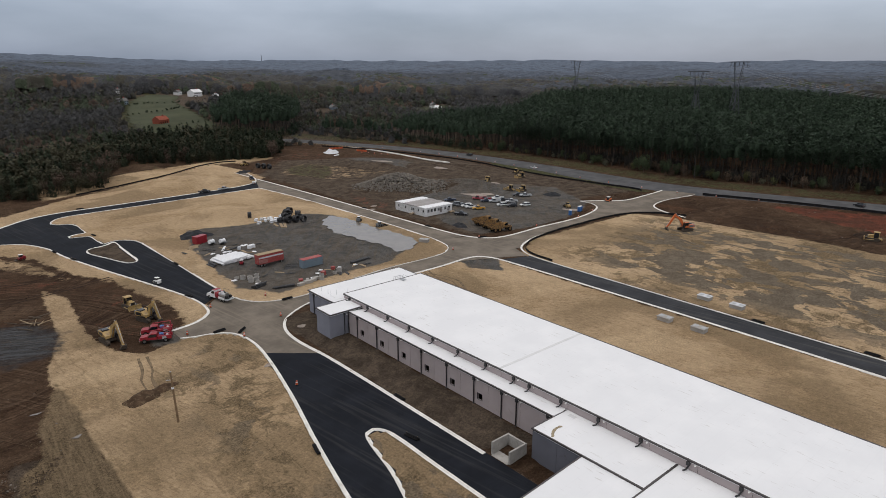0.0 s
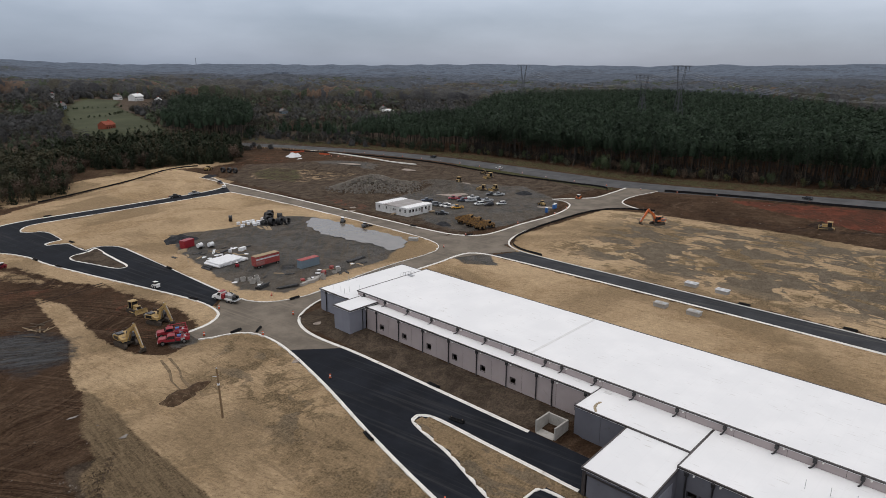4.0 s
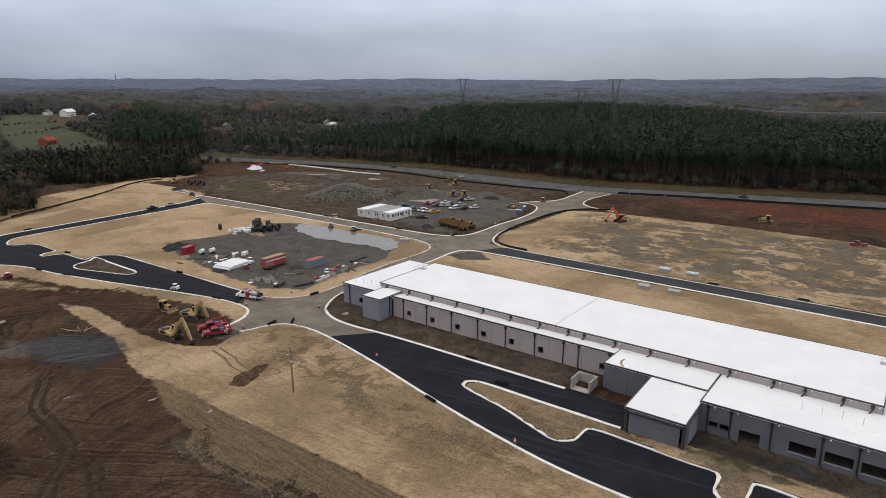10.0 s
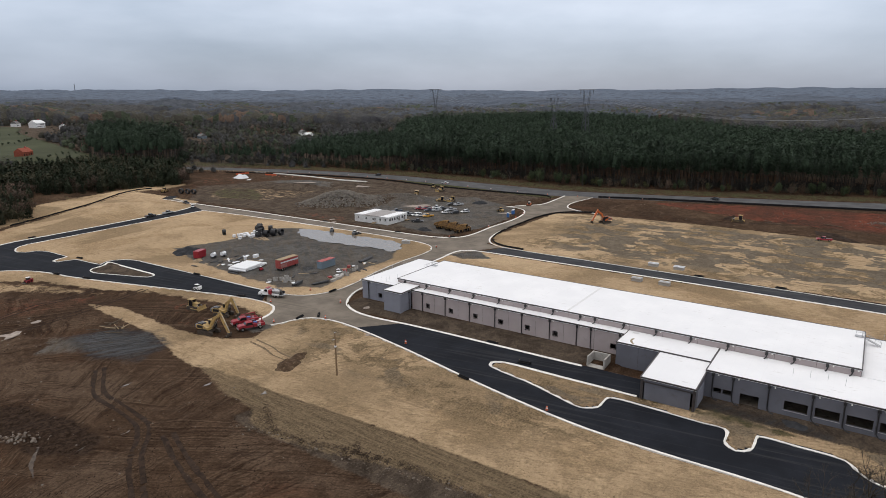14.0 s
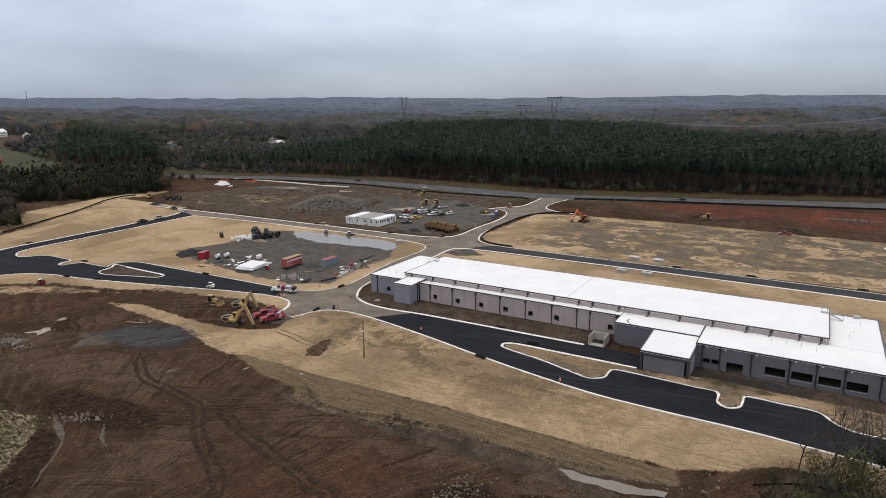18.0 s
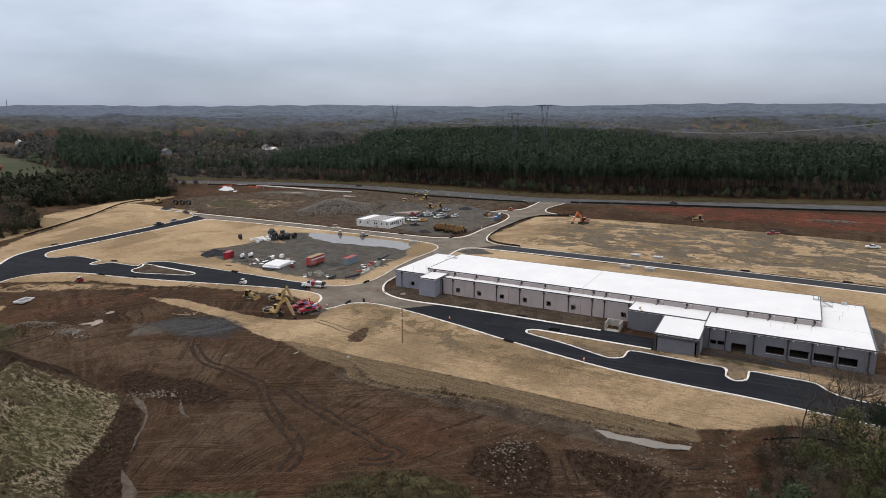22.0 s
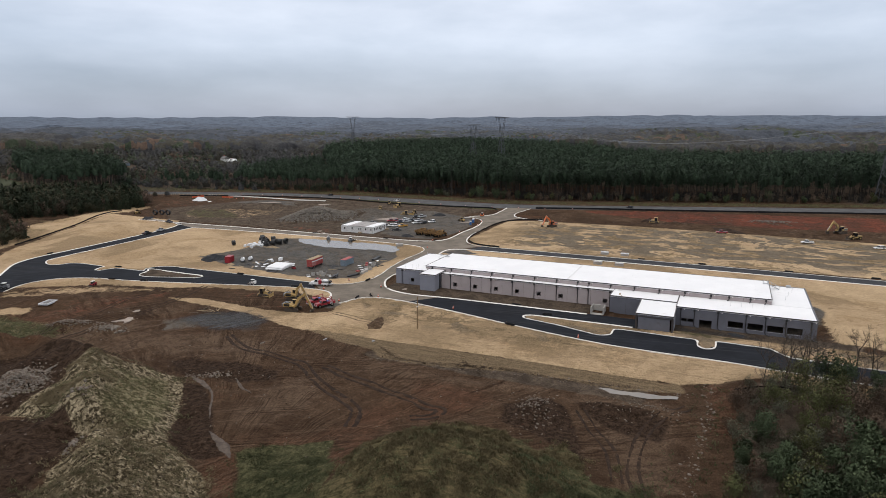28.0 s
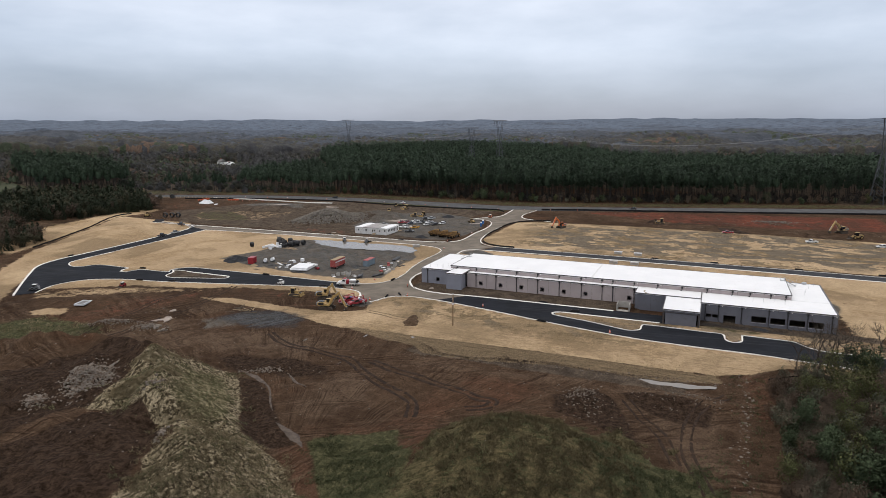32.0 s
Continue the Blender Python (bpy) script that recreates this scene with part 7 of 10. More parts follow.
def car(kind, m, x, y, turn, label, z=None, group="parked cars and pickups"):
    """A parked car: 'pickup', 'suv' or 'sedan'."""
    L, Wd, H = {"pickup": (5.7, 1.98, 1.88), "suv": (4.8, 1.9, 1.75), "sedan": (4.75, 1.82, 1.45)}[kind]
    r = 0.40 if kind == "pickup" else 0.35
    z = float(height(x, y)) if z is None else z
    e = empty("pickup_truck" if kind == "pickup" else "car", pose(x, y, z, 0, 0, turn), label, "pickup truck" if kind == "pickup" else "car", group)
    h = L / 2
    bl = H * 0.56
    if kind == "pickup":
        prof = [(-h, 0.5), (-h, bl), (-0.55, bl), (-0.5, bl + 0.02), (1.0, bl + 0.02), (1.15, bl), (h - 0.12, bl * 0.95), (h, bl * 0.72), (h, 0.42), (-h + 0.2, 0.42)]
        glass = [(-0.55, bl), (-0.42, H - 0.08), (0.75, H - 0.08), (1.35, bl)]
        top = [(-0.46, H - 0.1), (-0.36, H), (0.62, H), (0.80, H - 0.1)]
    elif kind == "suv":
        prof = [(-h, 0.45), (-h, bl), (0.95, bl + 0.02), (h - 0.15, bl * 0.93), (h, bl * 0.7), (h, 0.38), (-h + 0.15, 0.38)]
        glass = [(-h + 0.06, bl), (-h + 0.35, H - 0.08), (0.45, H - 0.08), (1.2, bl)]
        top = [(-h + 0.3, H - 0.1), (-h + 0.42, H), (0.3, H), (0.5, H - 0.1)]
    else:
        prof = [(-h, 0.42), (-h, bl + 0.04), (-1.5, bl + 0.06), (0.9, bl + 0.04), (h - 0.2, bl * 0.9), (h, bl * 0.7), (h, 0.35), (-h + 0.15, 0.35)]
        glass = [(-1.75, bl), (-1.0, H - 0.06), (0.2, H - 0.06), (1.15, bl)]
        top = [(-1.08, H - 0.08), (-0.9, H), (0.1, H), (0.28, H - 0.08)]
    body = taper(prism(prof, -Wd / 2, Wd / 2), 0.4, bl, 0.96)
    bmesh.ops.bevel(body, geom=body.edges[:], offset=0.05, segments=1, affect="EDGES", clamp_overlap=True)
    part("body", body, m, e)
    part("cabin_glass", taper(prism(glass, -Wd / 2 + 0.04, Wd / 2 - 0.04), bl, H, 0.8), M_GLASSD, e)
    part("cabin_roof", taper(prism(top, -Wd / 2 + 0.05, Wd / 2 - 0.05), bl, H, 0.8), m, e)
    if kind == "pickup":
        part("truck_bed", bx(-h + 0.12, -0.66, -Wd / 2 + 0.16, Wd / 2 - 0.16, bl - 0.02, bl + 0.012), M_BLACKP, e)
        for s in (-1, 1):
            part("bed_rail", bx(-h + 0.02, -0.6, s * (Wd / 2 - 0.10) - 0.07, s * (Wd / 2 - 0.10) + 0.07, bl - 0.05, bl + 0.1, 0.02), m, e)
        part("tailgate", bx(-h - 0.01, -h + 0.1, -Wd / 2 + 0.12, Wd / 2 - 0.12, bl - 0.4, bl + 0.1, 0.02), m, e)
    for s in (-1, 1):
        part("pillar", bx(-0.05, 0.06, s * (Wd / 2 * 0.9) - 0.04, s * (Wd / 2 * 0.9) + 0.04, bl, H - 0.08), m, e)
        part("headlight", bx(h - 0.1, h + 0.015, s * Wd * 0.36 - 0.18, s * Wd * 0.36 + 0.18, bl * 0.66, bl * 0.84, 0.02), M_LIGHTC, e)
        part("tail_light", bx(-h - 0.015, -h + 0.08, s * Wd * 0.41 - 0.09, s * Wd * 0.41 + 0.09, bl * 0.72, bl * 0.98, 0.02), M_LIGHTR, e)
        part("mirror", bx(0.95, 1.12, s * (Wd / 2 + 0.1) - 0.08, s * (Wd / 2 + 0.1) + 0.08, bl + 0.02, bl + 0.2, 0.03), m, e)
        for wx in (-h * 0.62, h * 0.64):
            wheel(e, wx, s * (Wd / 2 - 0.1), r, 0.26)
    part("bumper", bx(h - 0.05, h + 0.06, -Wd / 2 + 0.05, Wd / 2 - 0.05, 0.42, 0.6, 0.03), M_CHROME if kind == "pickup" else M_BLACKP, e)
    part("bumper", bx(-h - 0.06, -h + 0.05, -Wd / 2 + 0.05, Wd / 2 - 0.05, 0.45, 0.62, 0.03), M_CHROME if kind == "pickup" else M_BLACKP, e)
    return e


def crawler(e, L, Wd, h, gap, s):
    """One crawler track with its shoes and rollers, on the side s."""
    r = h / 2
    pts = [(-L / 2 + r + r * math.cos(a), r + r * math.sin(a)) for a in np.linspace(math.pi / 2, 1.5 * math.pi, 7)] + [(L / 2 - r + r * math.cos(a), r + r * math.sin(a)) for a in np.linspace(-math.pi / 2, math.pi / 2, 7)]
    y = s * gap
    n = int((2 * L) / 0.42)
    P = np.array(pts + [pts[0]])
    d = np.r_[0, np.cumsum(np.linalg.norm(np.diff(P, axis=0), axis=1))]
    bm = prism(pts, y - Wd / 2, y + Wd / 2)
    for k in range(n):
        u = d[-1] * k / n
        px, pz = np.interp(u, d, P[:, 0]), np.interp(u, d, P[:, 1])
        qx, qz = np.interp((u + 0.1) % d[-1], d, P[:, 0]), np.interp((u + 0.1) % d[-1], d, P[:, 1])
        a = math.atan2(qz - pz, qx - px)
        bmesh.ops.create_cube(bm, size=1, matrix=Matrix.Translation((px, y, pz)) @ Matrix.Rotation(-a, 4, "Y") @ Matrix.Diagonal((0.1, Wd * 1.02, 0.09, 1)))
    return part("crawler_track", bm, M_TRACK, e)


def arm(e, nm, a, b, w0, w1, width, m, hump=0.0):
    """A box-section arm from a to b in the x-z plane."""
    a, b = np.array(a, float), np.array(b, float)
    d = (b - a) / np.linalg.norm(b - a)
    n = np.array((-d[1], d[0]))
    mid = (a + b) / 2 + n * hump
    pts = [a + n * w0 / 2, mid + n * max(w0, w1) * 0.6, b + n * w1 / 2, b - n * w1 / 2, mid - n * max(w0, w1) * 0.5, a - n * w0 / 2]
    return part(nm, prism([tuple(p) for p in pts], -width / 2, width / 2), m, e)


def excavator(x, y, turn, m, label, k=1.0, swing=0.0, reach=(4.6, 5.2, 6.8, 0.9), group="excavators"):
    """A crawler excavator; reach gives the boom's end and the stick's end, ahead and up."""
    e = empty("excavator", Matrix.LocRotScale((x, y, float(height(x, y))), Euler((0, 0, radians(turn))), (k, k, k)), label, "excavator", group)
    for s in (-1, 1):
        crawler(e, 4.4, 0.62, 0.95, 1.25, s)
    part("undercarriage", bx(-1.1, 1.1, -1.0, 1.0, 0.4, 0.9, 0.08), M_TRACK, e)
    part("turntable", cyl(bmesh.new(), 0.95, 0.95, 0.3, 20, pose(0, 0, 1.05)), M_BLACKP, e)
    house = part("house", prism([(-2.5, 1.35), (-2.6, 1.8), (-2.4, 2.2), (-0.6, 2.25), (0.1, 1.9), (1.0, 1.75), (1.1, 1.2), (-2.2, 1.2)], -1.3, 1.3), m, e)
    for s in (-1, 1):
        part("side_panel", bx(-2.2, -0.5, s * 1.31 - 0.02, s * 1.31 + 0.02, 1.4, 2.1, 0.01), M_BLACKP if s < 0 else M_GREY, house)
        part("catwalk", bx(-0.4, 0.9, s * 1.42 - 0.12, s * 1.42 + 0.12, 1.28, 1.36), M_BLACKP, house)
    part("counterweight", bx(-3.0, -2.3, -1.28, 1.28, 1.3, 2.2, 0.15), M_GREY, e)
    part("engine_cover", bx(-2.2, -0.8, -1.1, 0.3, 2.2, 2.5, 0.08), M_BLACKP, e)
    for s in (-1, 1):
        part("guard_rail", tube([(-2.2, s * 1.2, 2.2), (-2.2, s * 1.2, 2.9), (-0.6, s * 1.2, 2.9), (-0.6, s * 1.2, 2.2)], 0.04, 4, 0.6), M_BLACKP, e)
    part("exhaust", rod(bmesh.new(), (-1.6, 0.5, 2.5), (-1.6, 0.5, 3.1), 0.07), M_BLACKP, e)
    cab = part("cab", prism([(-0.3, 1.3), (-0.3, 2.95), (0.05, 3.05), (1.0, 3.0), (1.45, 2.1), (1.45, 1.3)], 0.35, 1.28), M_BLACKP, e)
    part("cab_roof", bx(-0.4, 1.1, 0.3, 1.32, 3.02, 3.12, 0.04), m, cab)
    part("cab_door", prism([(-0.2, 1.35), (-0.2, 2.0), (0.9, 2.0), (0.9, 1.35)], 1.27, 1.32), m, cab)
    part("cab_window", prism([(-0.15, 2.05), (-0.1, 2.85), (0.95, 2.85), (1.32, 2.1)], 0.32, 1.31), M_GLASSD, cab)
    part("windscreen", prism([(1.0, 2.85), (1.04, 2.87), (1.5, 2.1), (1.46, 1.6), (1.42, 1.6), (1.42, 2.08)], 0.45, 1.2), M_GLASSD, cab)
    bx_, bz, sx, sz = reach
    arm(e, "boom", (0.9, 1.7), (bx_, bz), 0.75, 0.55, 0.55, m, 0.6)
    arm(e, "stick", (bx_ - 0.35, bz + 0.4), (sx, sz), 0.66, 0.36, 0.42, m)
    part("bucket", prism([(sx - 0.15, sz + 0.2), (sx + 0.35, sz), (sx + 0.3, sz - 0.7), (sx - 0.2, sz - 1.0), (sx - 0.9, sz - 0.85), (sx - 0.7, sz - 0.65), (sx - 0.15, sz - 0.7), (sx, sz - 0.3)], -0.55, 0.55), M_TRACK, e)
    for s in (-0.28, 0.28):
        part("boom_cylinder", rod(bmesh.new(), (1.3, s, 1.4), ((0.9 + bx_) / 2 + 0.2, s, (1.7 + bz) / 2 + 0.1), 0.08), M_CHROME, e)
    part("stick_cylinder", rod(bmesh.new(), ((0.9 + bx_) / 2, 0, (1.7 + bz) / 2 + 0.95), (bx_ - 0.4, 0, bz + 0.6), 0.09), M_CHROME, e)
    part("bucket_cylinder", rod(bmesh.new(), (bx_ + 0.25, 0, bz - 0.1), (sx + 0.25, 0, sz + 0.6), 0.07), M_CHROME, e)
    return e


def dozer(x, y, turn, m, label, k=1.0):
    e = empty("bulldozer", Matrix.LocRotScale((x, y, float(height(x, y))), Euler((0, 0, radians(turn))), (k, k, k)), label, "bulldozer", "bulldozers")
    for s in (-1, 1):
        crawler(e, 3.6, 0.6, 1.05, 1.1, s)
    part("chassis", bx(-1.6, 1.7, -0.75, 0.75, 0.5, 1.1, 0.05), m, e)
    part("hood", prism([(0.1, 1.1), (0.1, 2.05), (1.75, 1.9), (1.85, 1.1)], -0.6, 0.6), m, e)
    part("grille", bx(1.8, 1.9, -0.5, 0.5, 1.15, 1.8), M_BLACKP, e)
    cab = part("cab", taper(bx(-1.45, 0.1, -0.85, 0.85, 1.1, 2.9, 0.04), 1.2, 2.9, 0.85), M_GLASSD, e)
    part("cab_roof", bx(-1.6, 0.25, -0.95, 0.95, 2.88, 3.05, 0.05), m, cab)
    for sx in (-1.42, 0.05):
        for s in (-1, 1):
            part("cab_post", rod(bmesh.new(), (sx, s * 0.86, 1.1), (sx, s * 0.74, 2.9), 0.07, 4), m, cab)
    part("exhaust", rod(bmesh.new(), (1.2, 0.3, 1.9), (1.2, 0.3, 2.6), 0.06), M_BLACKP, e)
    part("blade", prism([(2.75, 0.05), (2.6, 0.35), (2.55, 0.8), (2.68, 1.3), (2.8, 1.32), (2.7, 0.8), (2.74, 0.35), (2.85, 0.05)], -1.75, 1.75), m, e)
    for s in (-1, 1):
        part("push_arm", rod(bmesh.new(), (-0.2, s * 1.5, 0.55), (2.6, s * 1.35, 0.4), 0.1, 4), m, e)
        part("lift_cylinder", rod(bmesh.new(), (1.5, s * 0.65, 1.6), (2.6, s * 0.65, 0.8), 0.06), M_CHROME, e)
    part("ripper", prism([(-2.4, 0.3), (-2.4, 0.9), (-1.6, 1.0), (-1.6, 0.7), (-2.2, 0.6), (-2.2, 0.3)], -0.6, 0.6), m, e)
    return e


def hauler(x, y, turn, label, k=1.0):
    """An articulated dump truck."""
    e = empty("dump_truck", Matrix.LocRotScale((x, y, float(height(x, y))), Euler((0, 0, radians(turn))), (k, k, k)), label, "dump truck", "dump trucks")
    part("frame", bx(-4.6, 1.0, -0.5, 0.5, 0.9, 1.4, 0.05), M_HAUL, e)
    bed = bmesh.new()
    out = [(-5.4, 2.3), (-4.7, 1.5), (0.2, 1.4), (0.7, 1.7), (0.75, 3.0), (-3.0, 2.95), (-5.0, 2.75)]
    for s in (-1, 1):
        prism(out, s * 1.55 - 0.06, s * 1.55 + 0.06, bed)
    prism([(-5.4, 2.3), (-4.7, 1.5), (0.2, 1.4), (0.2, 1.55), (-4.65, 1.65), (-5.3, 2.4)], -1.5, 1.5, bed)
    prism([(0.2, 1.4), (0.7, 1.7), (0.75, 3.1), (0.62, 3.1), (0.55, 1.8), (0.2, 1.6)], -1.5, 1.5, bed)
    part("dump_body", bed, M_HAUL, e, "dirty yellow open dump body")
    part("rock_guard", bx(0.6, 1.5, -1.3, 1.3, 3.05, 3.15), M_HAUL, e)
    hood = part("hood", prism([(2.6, 1.0), (2.6, 2.4), (4.2, 2.1), (4.6, 1.6), (4.6, 0.9)], -0.95, 0.95), M_HAUL, e)
    part("grille", bx(4.55, 4.68, -0.75, 0.75, 1.0, 1.6), M_BLACKP, hood)
    cab = part("cab", taper(bx(1.2, 2.75, -0.8, 0.8, 1.3, 3.3, 0.06), 1.9, 3.3, 0.9), M_HAUL, e)
    part("cab_window", taper(bx(1.35, 2.80, -0.83, 0.83, 2.15, 3.05), 1.9, 3.3, 0.9), M_GLASSD, cab)
    part("front_fender", bx(2.6, 4.3, -1.6, 1.6, 1.55, 1.7, 0.05), M_HAUL, e)
    for s in (-1, 1):
        for wx in (3.4, -1.2, -3.2):
            wheel(e, wx, s * 1.25, 0.88, 0.7, M_HAUL)
        part("headlight", bx(4.6, 4.7, s * 0.7 - 0.12, s * 0.7 + 0.12, 1.65, 1.85), M_LIGHTC, e)
    return e


def service_truck(x, y, turn, label):
    e = empty("service_truck", pose(x, y, float(height(x, y)), 0, 0, turn), label, "truck", "red service trucks")
    part("chassis", bx(-3.4, 3.2, -0.45, 0.45, 0.55, 0.8), M_BLACKP, e)
    part("hood", taper(prism([(1.7, 0.8), (1.7, 1.6), (3.2, 1.5), (3.45, 1.2), (3.45, 0.75)], -1.02, 1.02), 0.6, 1.5, 0.92), M_RED, e)
    cab = part("cab", taper(prism([(-0.3, 0.78), (-0.3, 2.15), (0.9, 2.2), (1.3, 2.05), (1.75, 1.5), (1.75, 0.78)], -1.02, 1.02), 1.3, 2.2, 0.86), M_RED, e)
    part("cab_window", taper(prism([(-0.2, 1.42), (-0.18, 2.06), (1.12, 2.06), (1.68, 1.42)], -1.04, 1.04), 1.3, 2.2, 0.88), M_GLASSD, cab)
    part("windscreen", taper(prism([(1.34, 2.02), (1.4, 2.02), (1.8, 1.52), (1.75, 1.5)], -0.95, 0.95), 1.3, 2.2, 0.88), M_GLASSD, cab)
    for s in (-1, 1):
        part("tool_box", bx(-3.5, -0.45, s * 0.82 - 0.25, s * 0.82 + 0.25, 0.86, 1.6, 0.03), M_RED, e)
        for k in range(3):
            part("box_door", bx(-3.4 + k, -2.5 + k, s * 1.07 - 0.02, s * 1.07 + 0.02, 0.82, 1.5), M_SILVER if k == 1 else M_RED, e)
        for wx in (-2.2, 2.4):
            wheel(e, wx, s * 0.96, 0.54, 0.32)
        part("headlight", bx(3.4, 3.48, s * 0.75 - 0.15, s * 0.75 + 0.15, 0.95, 1.15), M_LIGHTC, e)
    part("bed_floor", bx(-3.5, -0.45, -0.57, 0.57, 0.8, 0.9), M_BLACKP, e)
    part("compressor", bx(-1.6, -0.7, -0.5, 0.5, 0.9, 1.9, 0.06), M_BLUE, e)
    part("oil_tank", cyl(bmesh.new(), 0.32, 0.32, 1.0, 12, pose(-2.4, 0, 1.25, 90, 0, 0)), M_SILVER, e)
    part("crane_post", cyl(bmesh.new(), 0.14, 0.12, 1.1, 8, pose(-3.1, -0.7, 2.1)), M_RED, e)
    part("crane_boom", rod(bmesh.new(), (-3.1, -0.7, 2.6), (0.9, -0.5, 2.5), 0.12, 4), M_RED, e)
    for s in (-1, 1):
        part("ladder_rack", rod(bmesh.new(), (-3.3, s * 0.95, 1.95), (-0.5, s * 0.95, 1.95), 0.05, 6), M_RED, e)
        for xx in (-3.2, -1.9, -0.6):
            part("rack_post", rod(bmesh.new(), (xx, s * 0.95, 1.58), (xx, s * 0.95, 1.97), 0.04, 6), M_RED, e)
    part("bumper", bx(3.4, 3.6, -1.0, 1.0, 0.5, 0.75, 0.03), M_CHROME, e)
    return e


def tank_truck(x, y, turn):
    e = empty("tank_truck", pose(x, y, 0.05, 0, 0, turn), "white and red truck with a steel tank on the crossing", "truck")
    part("chassis", bx(-4.0, 4.0, -0.45, 0.45, 0.7, 0.95), M_BLACKP, e)
    part("hood", taper(prism([(2.2, 0.7), (2.2, 1.75), (3.7, 1.55), (4.0, 1.2), (4.0, 0.6)], -1.1, 1.1), 0.8, 1.7, 0.85), M_WHITE, e)
    cab = part("cab", taper(prism([(0.5, 0.7), (0.5, 2.7), (1.6, 2.75), (2.2, 1.85), (2.2, 0.7)], -1.15, 1.15), 1.6, 2.7, 0.88), M_WHITE, e)
    part("cab_window", taper(prism([(0.75, 1.75), (0.75, 2.45), (1.55, 2.5), (2.0, 1.8)], -1.16, 1.16), 1.6, 2.7, 0.9), M_GLASSD, cab)
    part("cab_roof", bx(0.5, 1.65, -0.95, 0.95, 2.72, 2.85, 0.05), M_RED, cab)
    part("equipment_box", bx(-0.7, 0.4, -1.15, 1.15, 0.95, 2.3, 0.04), M_RED, e)
    part("tank", cyl(bmesh.new(), 0.85, 0.85, 2.6, 18, pose(-2.1, 0, 1.8, 0, 90, 0)), M_CHROME, e, smooth=False)
    part("rear_deck", bx(-4.6, -3.4, -1.15, 1.15, 0.8, 0.95), M_SILVER, e)
    for s in (-1, 1):
        part("hose_reel", cyl(bmesh.new(), 0.45, 0.45, 0.4, 12, pose(-3.9, s * 0.6, 1.6, 90, 0, 0)), M_BLACKP, e)
        part("side_locker", bx(-3.3, -0.8, s * 1.0 - 0.15, s * 1.0 + 0.15, 0.75, 1.3, 0.03), M_WHITE, e)
        part("headlight", bx(3.95, 4.04, s * 0.8 - 0.14, s * 0.8 + 0.14, 0.95, 1.15), M_LIGHTC, e)
        for wx in (-2.9, -1.7, 2.9):
            wheel(e, wx, s * 0.95, 0.5, 0.35)
    for px, py in ((-1.0, 0.4), (-2.0, -0.3), (-2.9, 0.2)):
        part("hatch", cyl(bmesh.new(), 0.25, 0.25, 0.15, 10, pose(px, py, 2.7)), M_BLACKP, e)
    part("hand_rail", tube([(-3.4, -0.9, 1.0), (-3.4, -0.9, 3.0), (-0.9, -0.9, 3.0), (-0.8, -0.9, 2.0)], 0.04, 6, 0.5), M_BLACKP, e)
    part("bumper", bx(3.95, 4.2, -1.1, 1.1, 0.55, 0.85, 0.03), M_CHROME, e)
    return e


def skid_loader(x, y, turn, m, label, k=1.0, z=None):
    e = empty("skid_loader", Matrix.LocRotScale((x, y, float(height(x, y)) if z is None else z), Euler((0, 0, radians(turn))), (k, k, k)), label, "loader", "small loaders")
    part("body", prism([(-1.4, 0.35), (-1.4, 1.3), (-0.5, 1.45), (0.6, 0.9), (0.9, 0.35)], -0.65, 0.65), m, e)
    cab = part("cab", taper(bx(-0.6, 0.65, -0.55, 0.55, 0.9, 2.0, 0.05), 1.0, 2.0, 0.9), M_BLACKP, e)
    part("cab_roof", bx(-0.7, 0.7, -0.6, 0.6, 1.98, 2.08, 0.03), M_WHITE, cab)
    for s in (-1, 1):
        part("lift_arm", prism([(-1.3, 1.3), (-1.2, 1.55), (0.9, 1.15), (1.5, 0.4), (1.35, 0.3), (0.8, 0.95)], s * 0.75 - 0.07, s * 0.75 + 0.07), m, e)
        for wx in (-0.75, 0.55):
            wheel(e, wx, s * 0.78, 0.42, 0.3, m)
    part("bucket", prism([(1.4, 0.1), (1.4, 0.7), (1.6, 0.75), (1.55, 0.25), (2.2, 0.15), (2.2, 0.08)], -0.9, 0.9), M_TRACK, e)
    return e


def wheel_loader(x, y, turn, m, label, k=1.0):
    e = empty("wheel_loader", Matrix.LocRotScale((x, y, float(height(x, y))), Euler((0, 0, radians(turn))), (k, k, k)), label, "loader", "wheel loaders")
    part("engine_hood", prism([(-3.2, 0.9), (-3.3, 1.9), (-1.0, 2.2), (-0.6, 0.9)], -0.8, 0.8), m, e)
    part("front_frame", bx(-0.6, 1.7, -0.5, 0.5, 0.7, 1.5, 0.06), m, e)
    cab = part("cab", taper(bx(-1.1, 0.4, -0.75, 0.75, 1.5, 3.1, 0.05), 1.6, 3.1, 0.88), M_GLASSD, e)
    part("cab_roof", bx(-1.2, 0.5, -0.75, 0.75, 3.08, 3.22, 0.05), m, cab)
    for s in (-1, 1):
        part("lift_arm", prism([(0.6, 1.9), (0.9, 2.0), (3.0, 0.7), (2.8, 0.5)], s * 0.5 - 0.08, s * 0.5 + 0.08), m, e)
        for wx in (-2.1, 1.3):
            wheel(e, wx, s * 1.05, 0.78, 0.55, m)
    part("bucket", prism([(2.7, 0.3), (2.8, 1.2), (3.0, 1.25), (2.95, 0.4), (3.9, 0.25), (3.9, 0.15)], -1.35, 1.35), M_TRACK, e)
    part("exhaust", rod(bmesh.new(), (-2.0, 0.4, 2.0), (-2.0, 0.4, 2.7), 0.06), M_BLACKP, e)
    return e


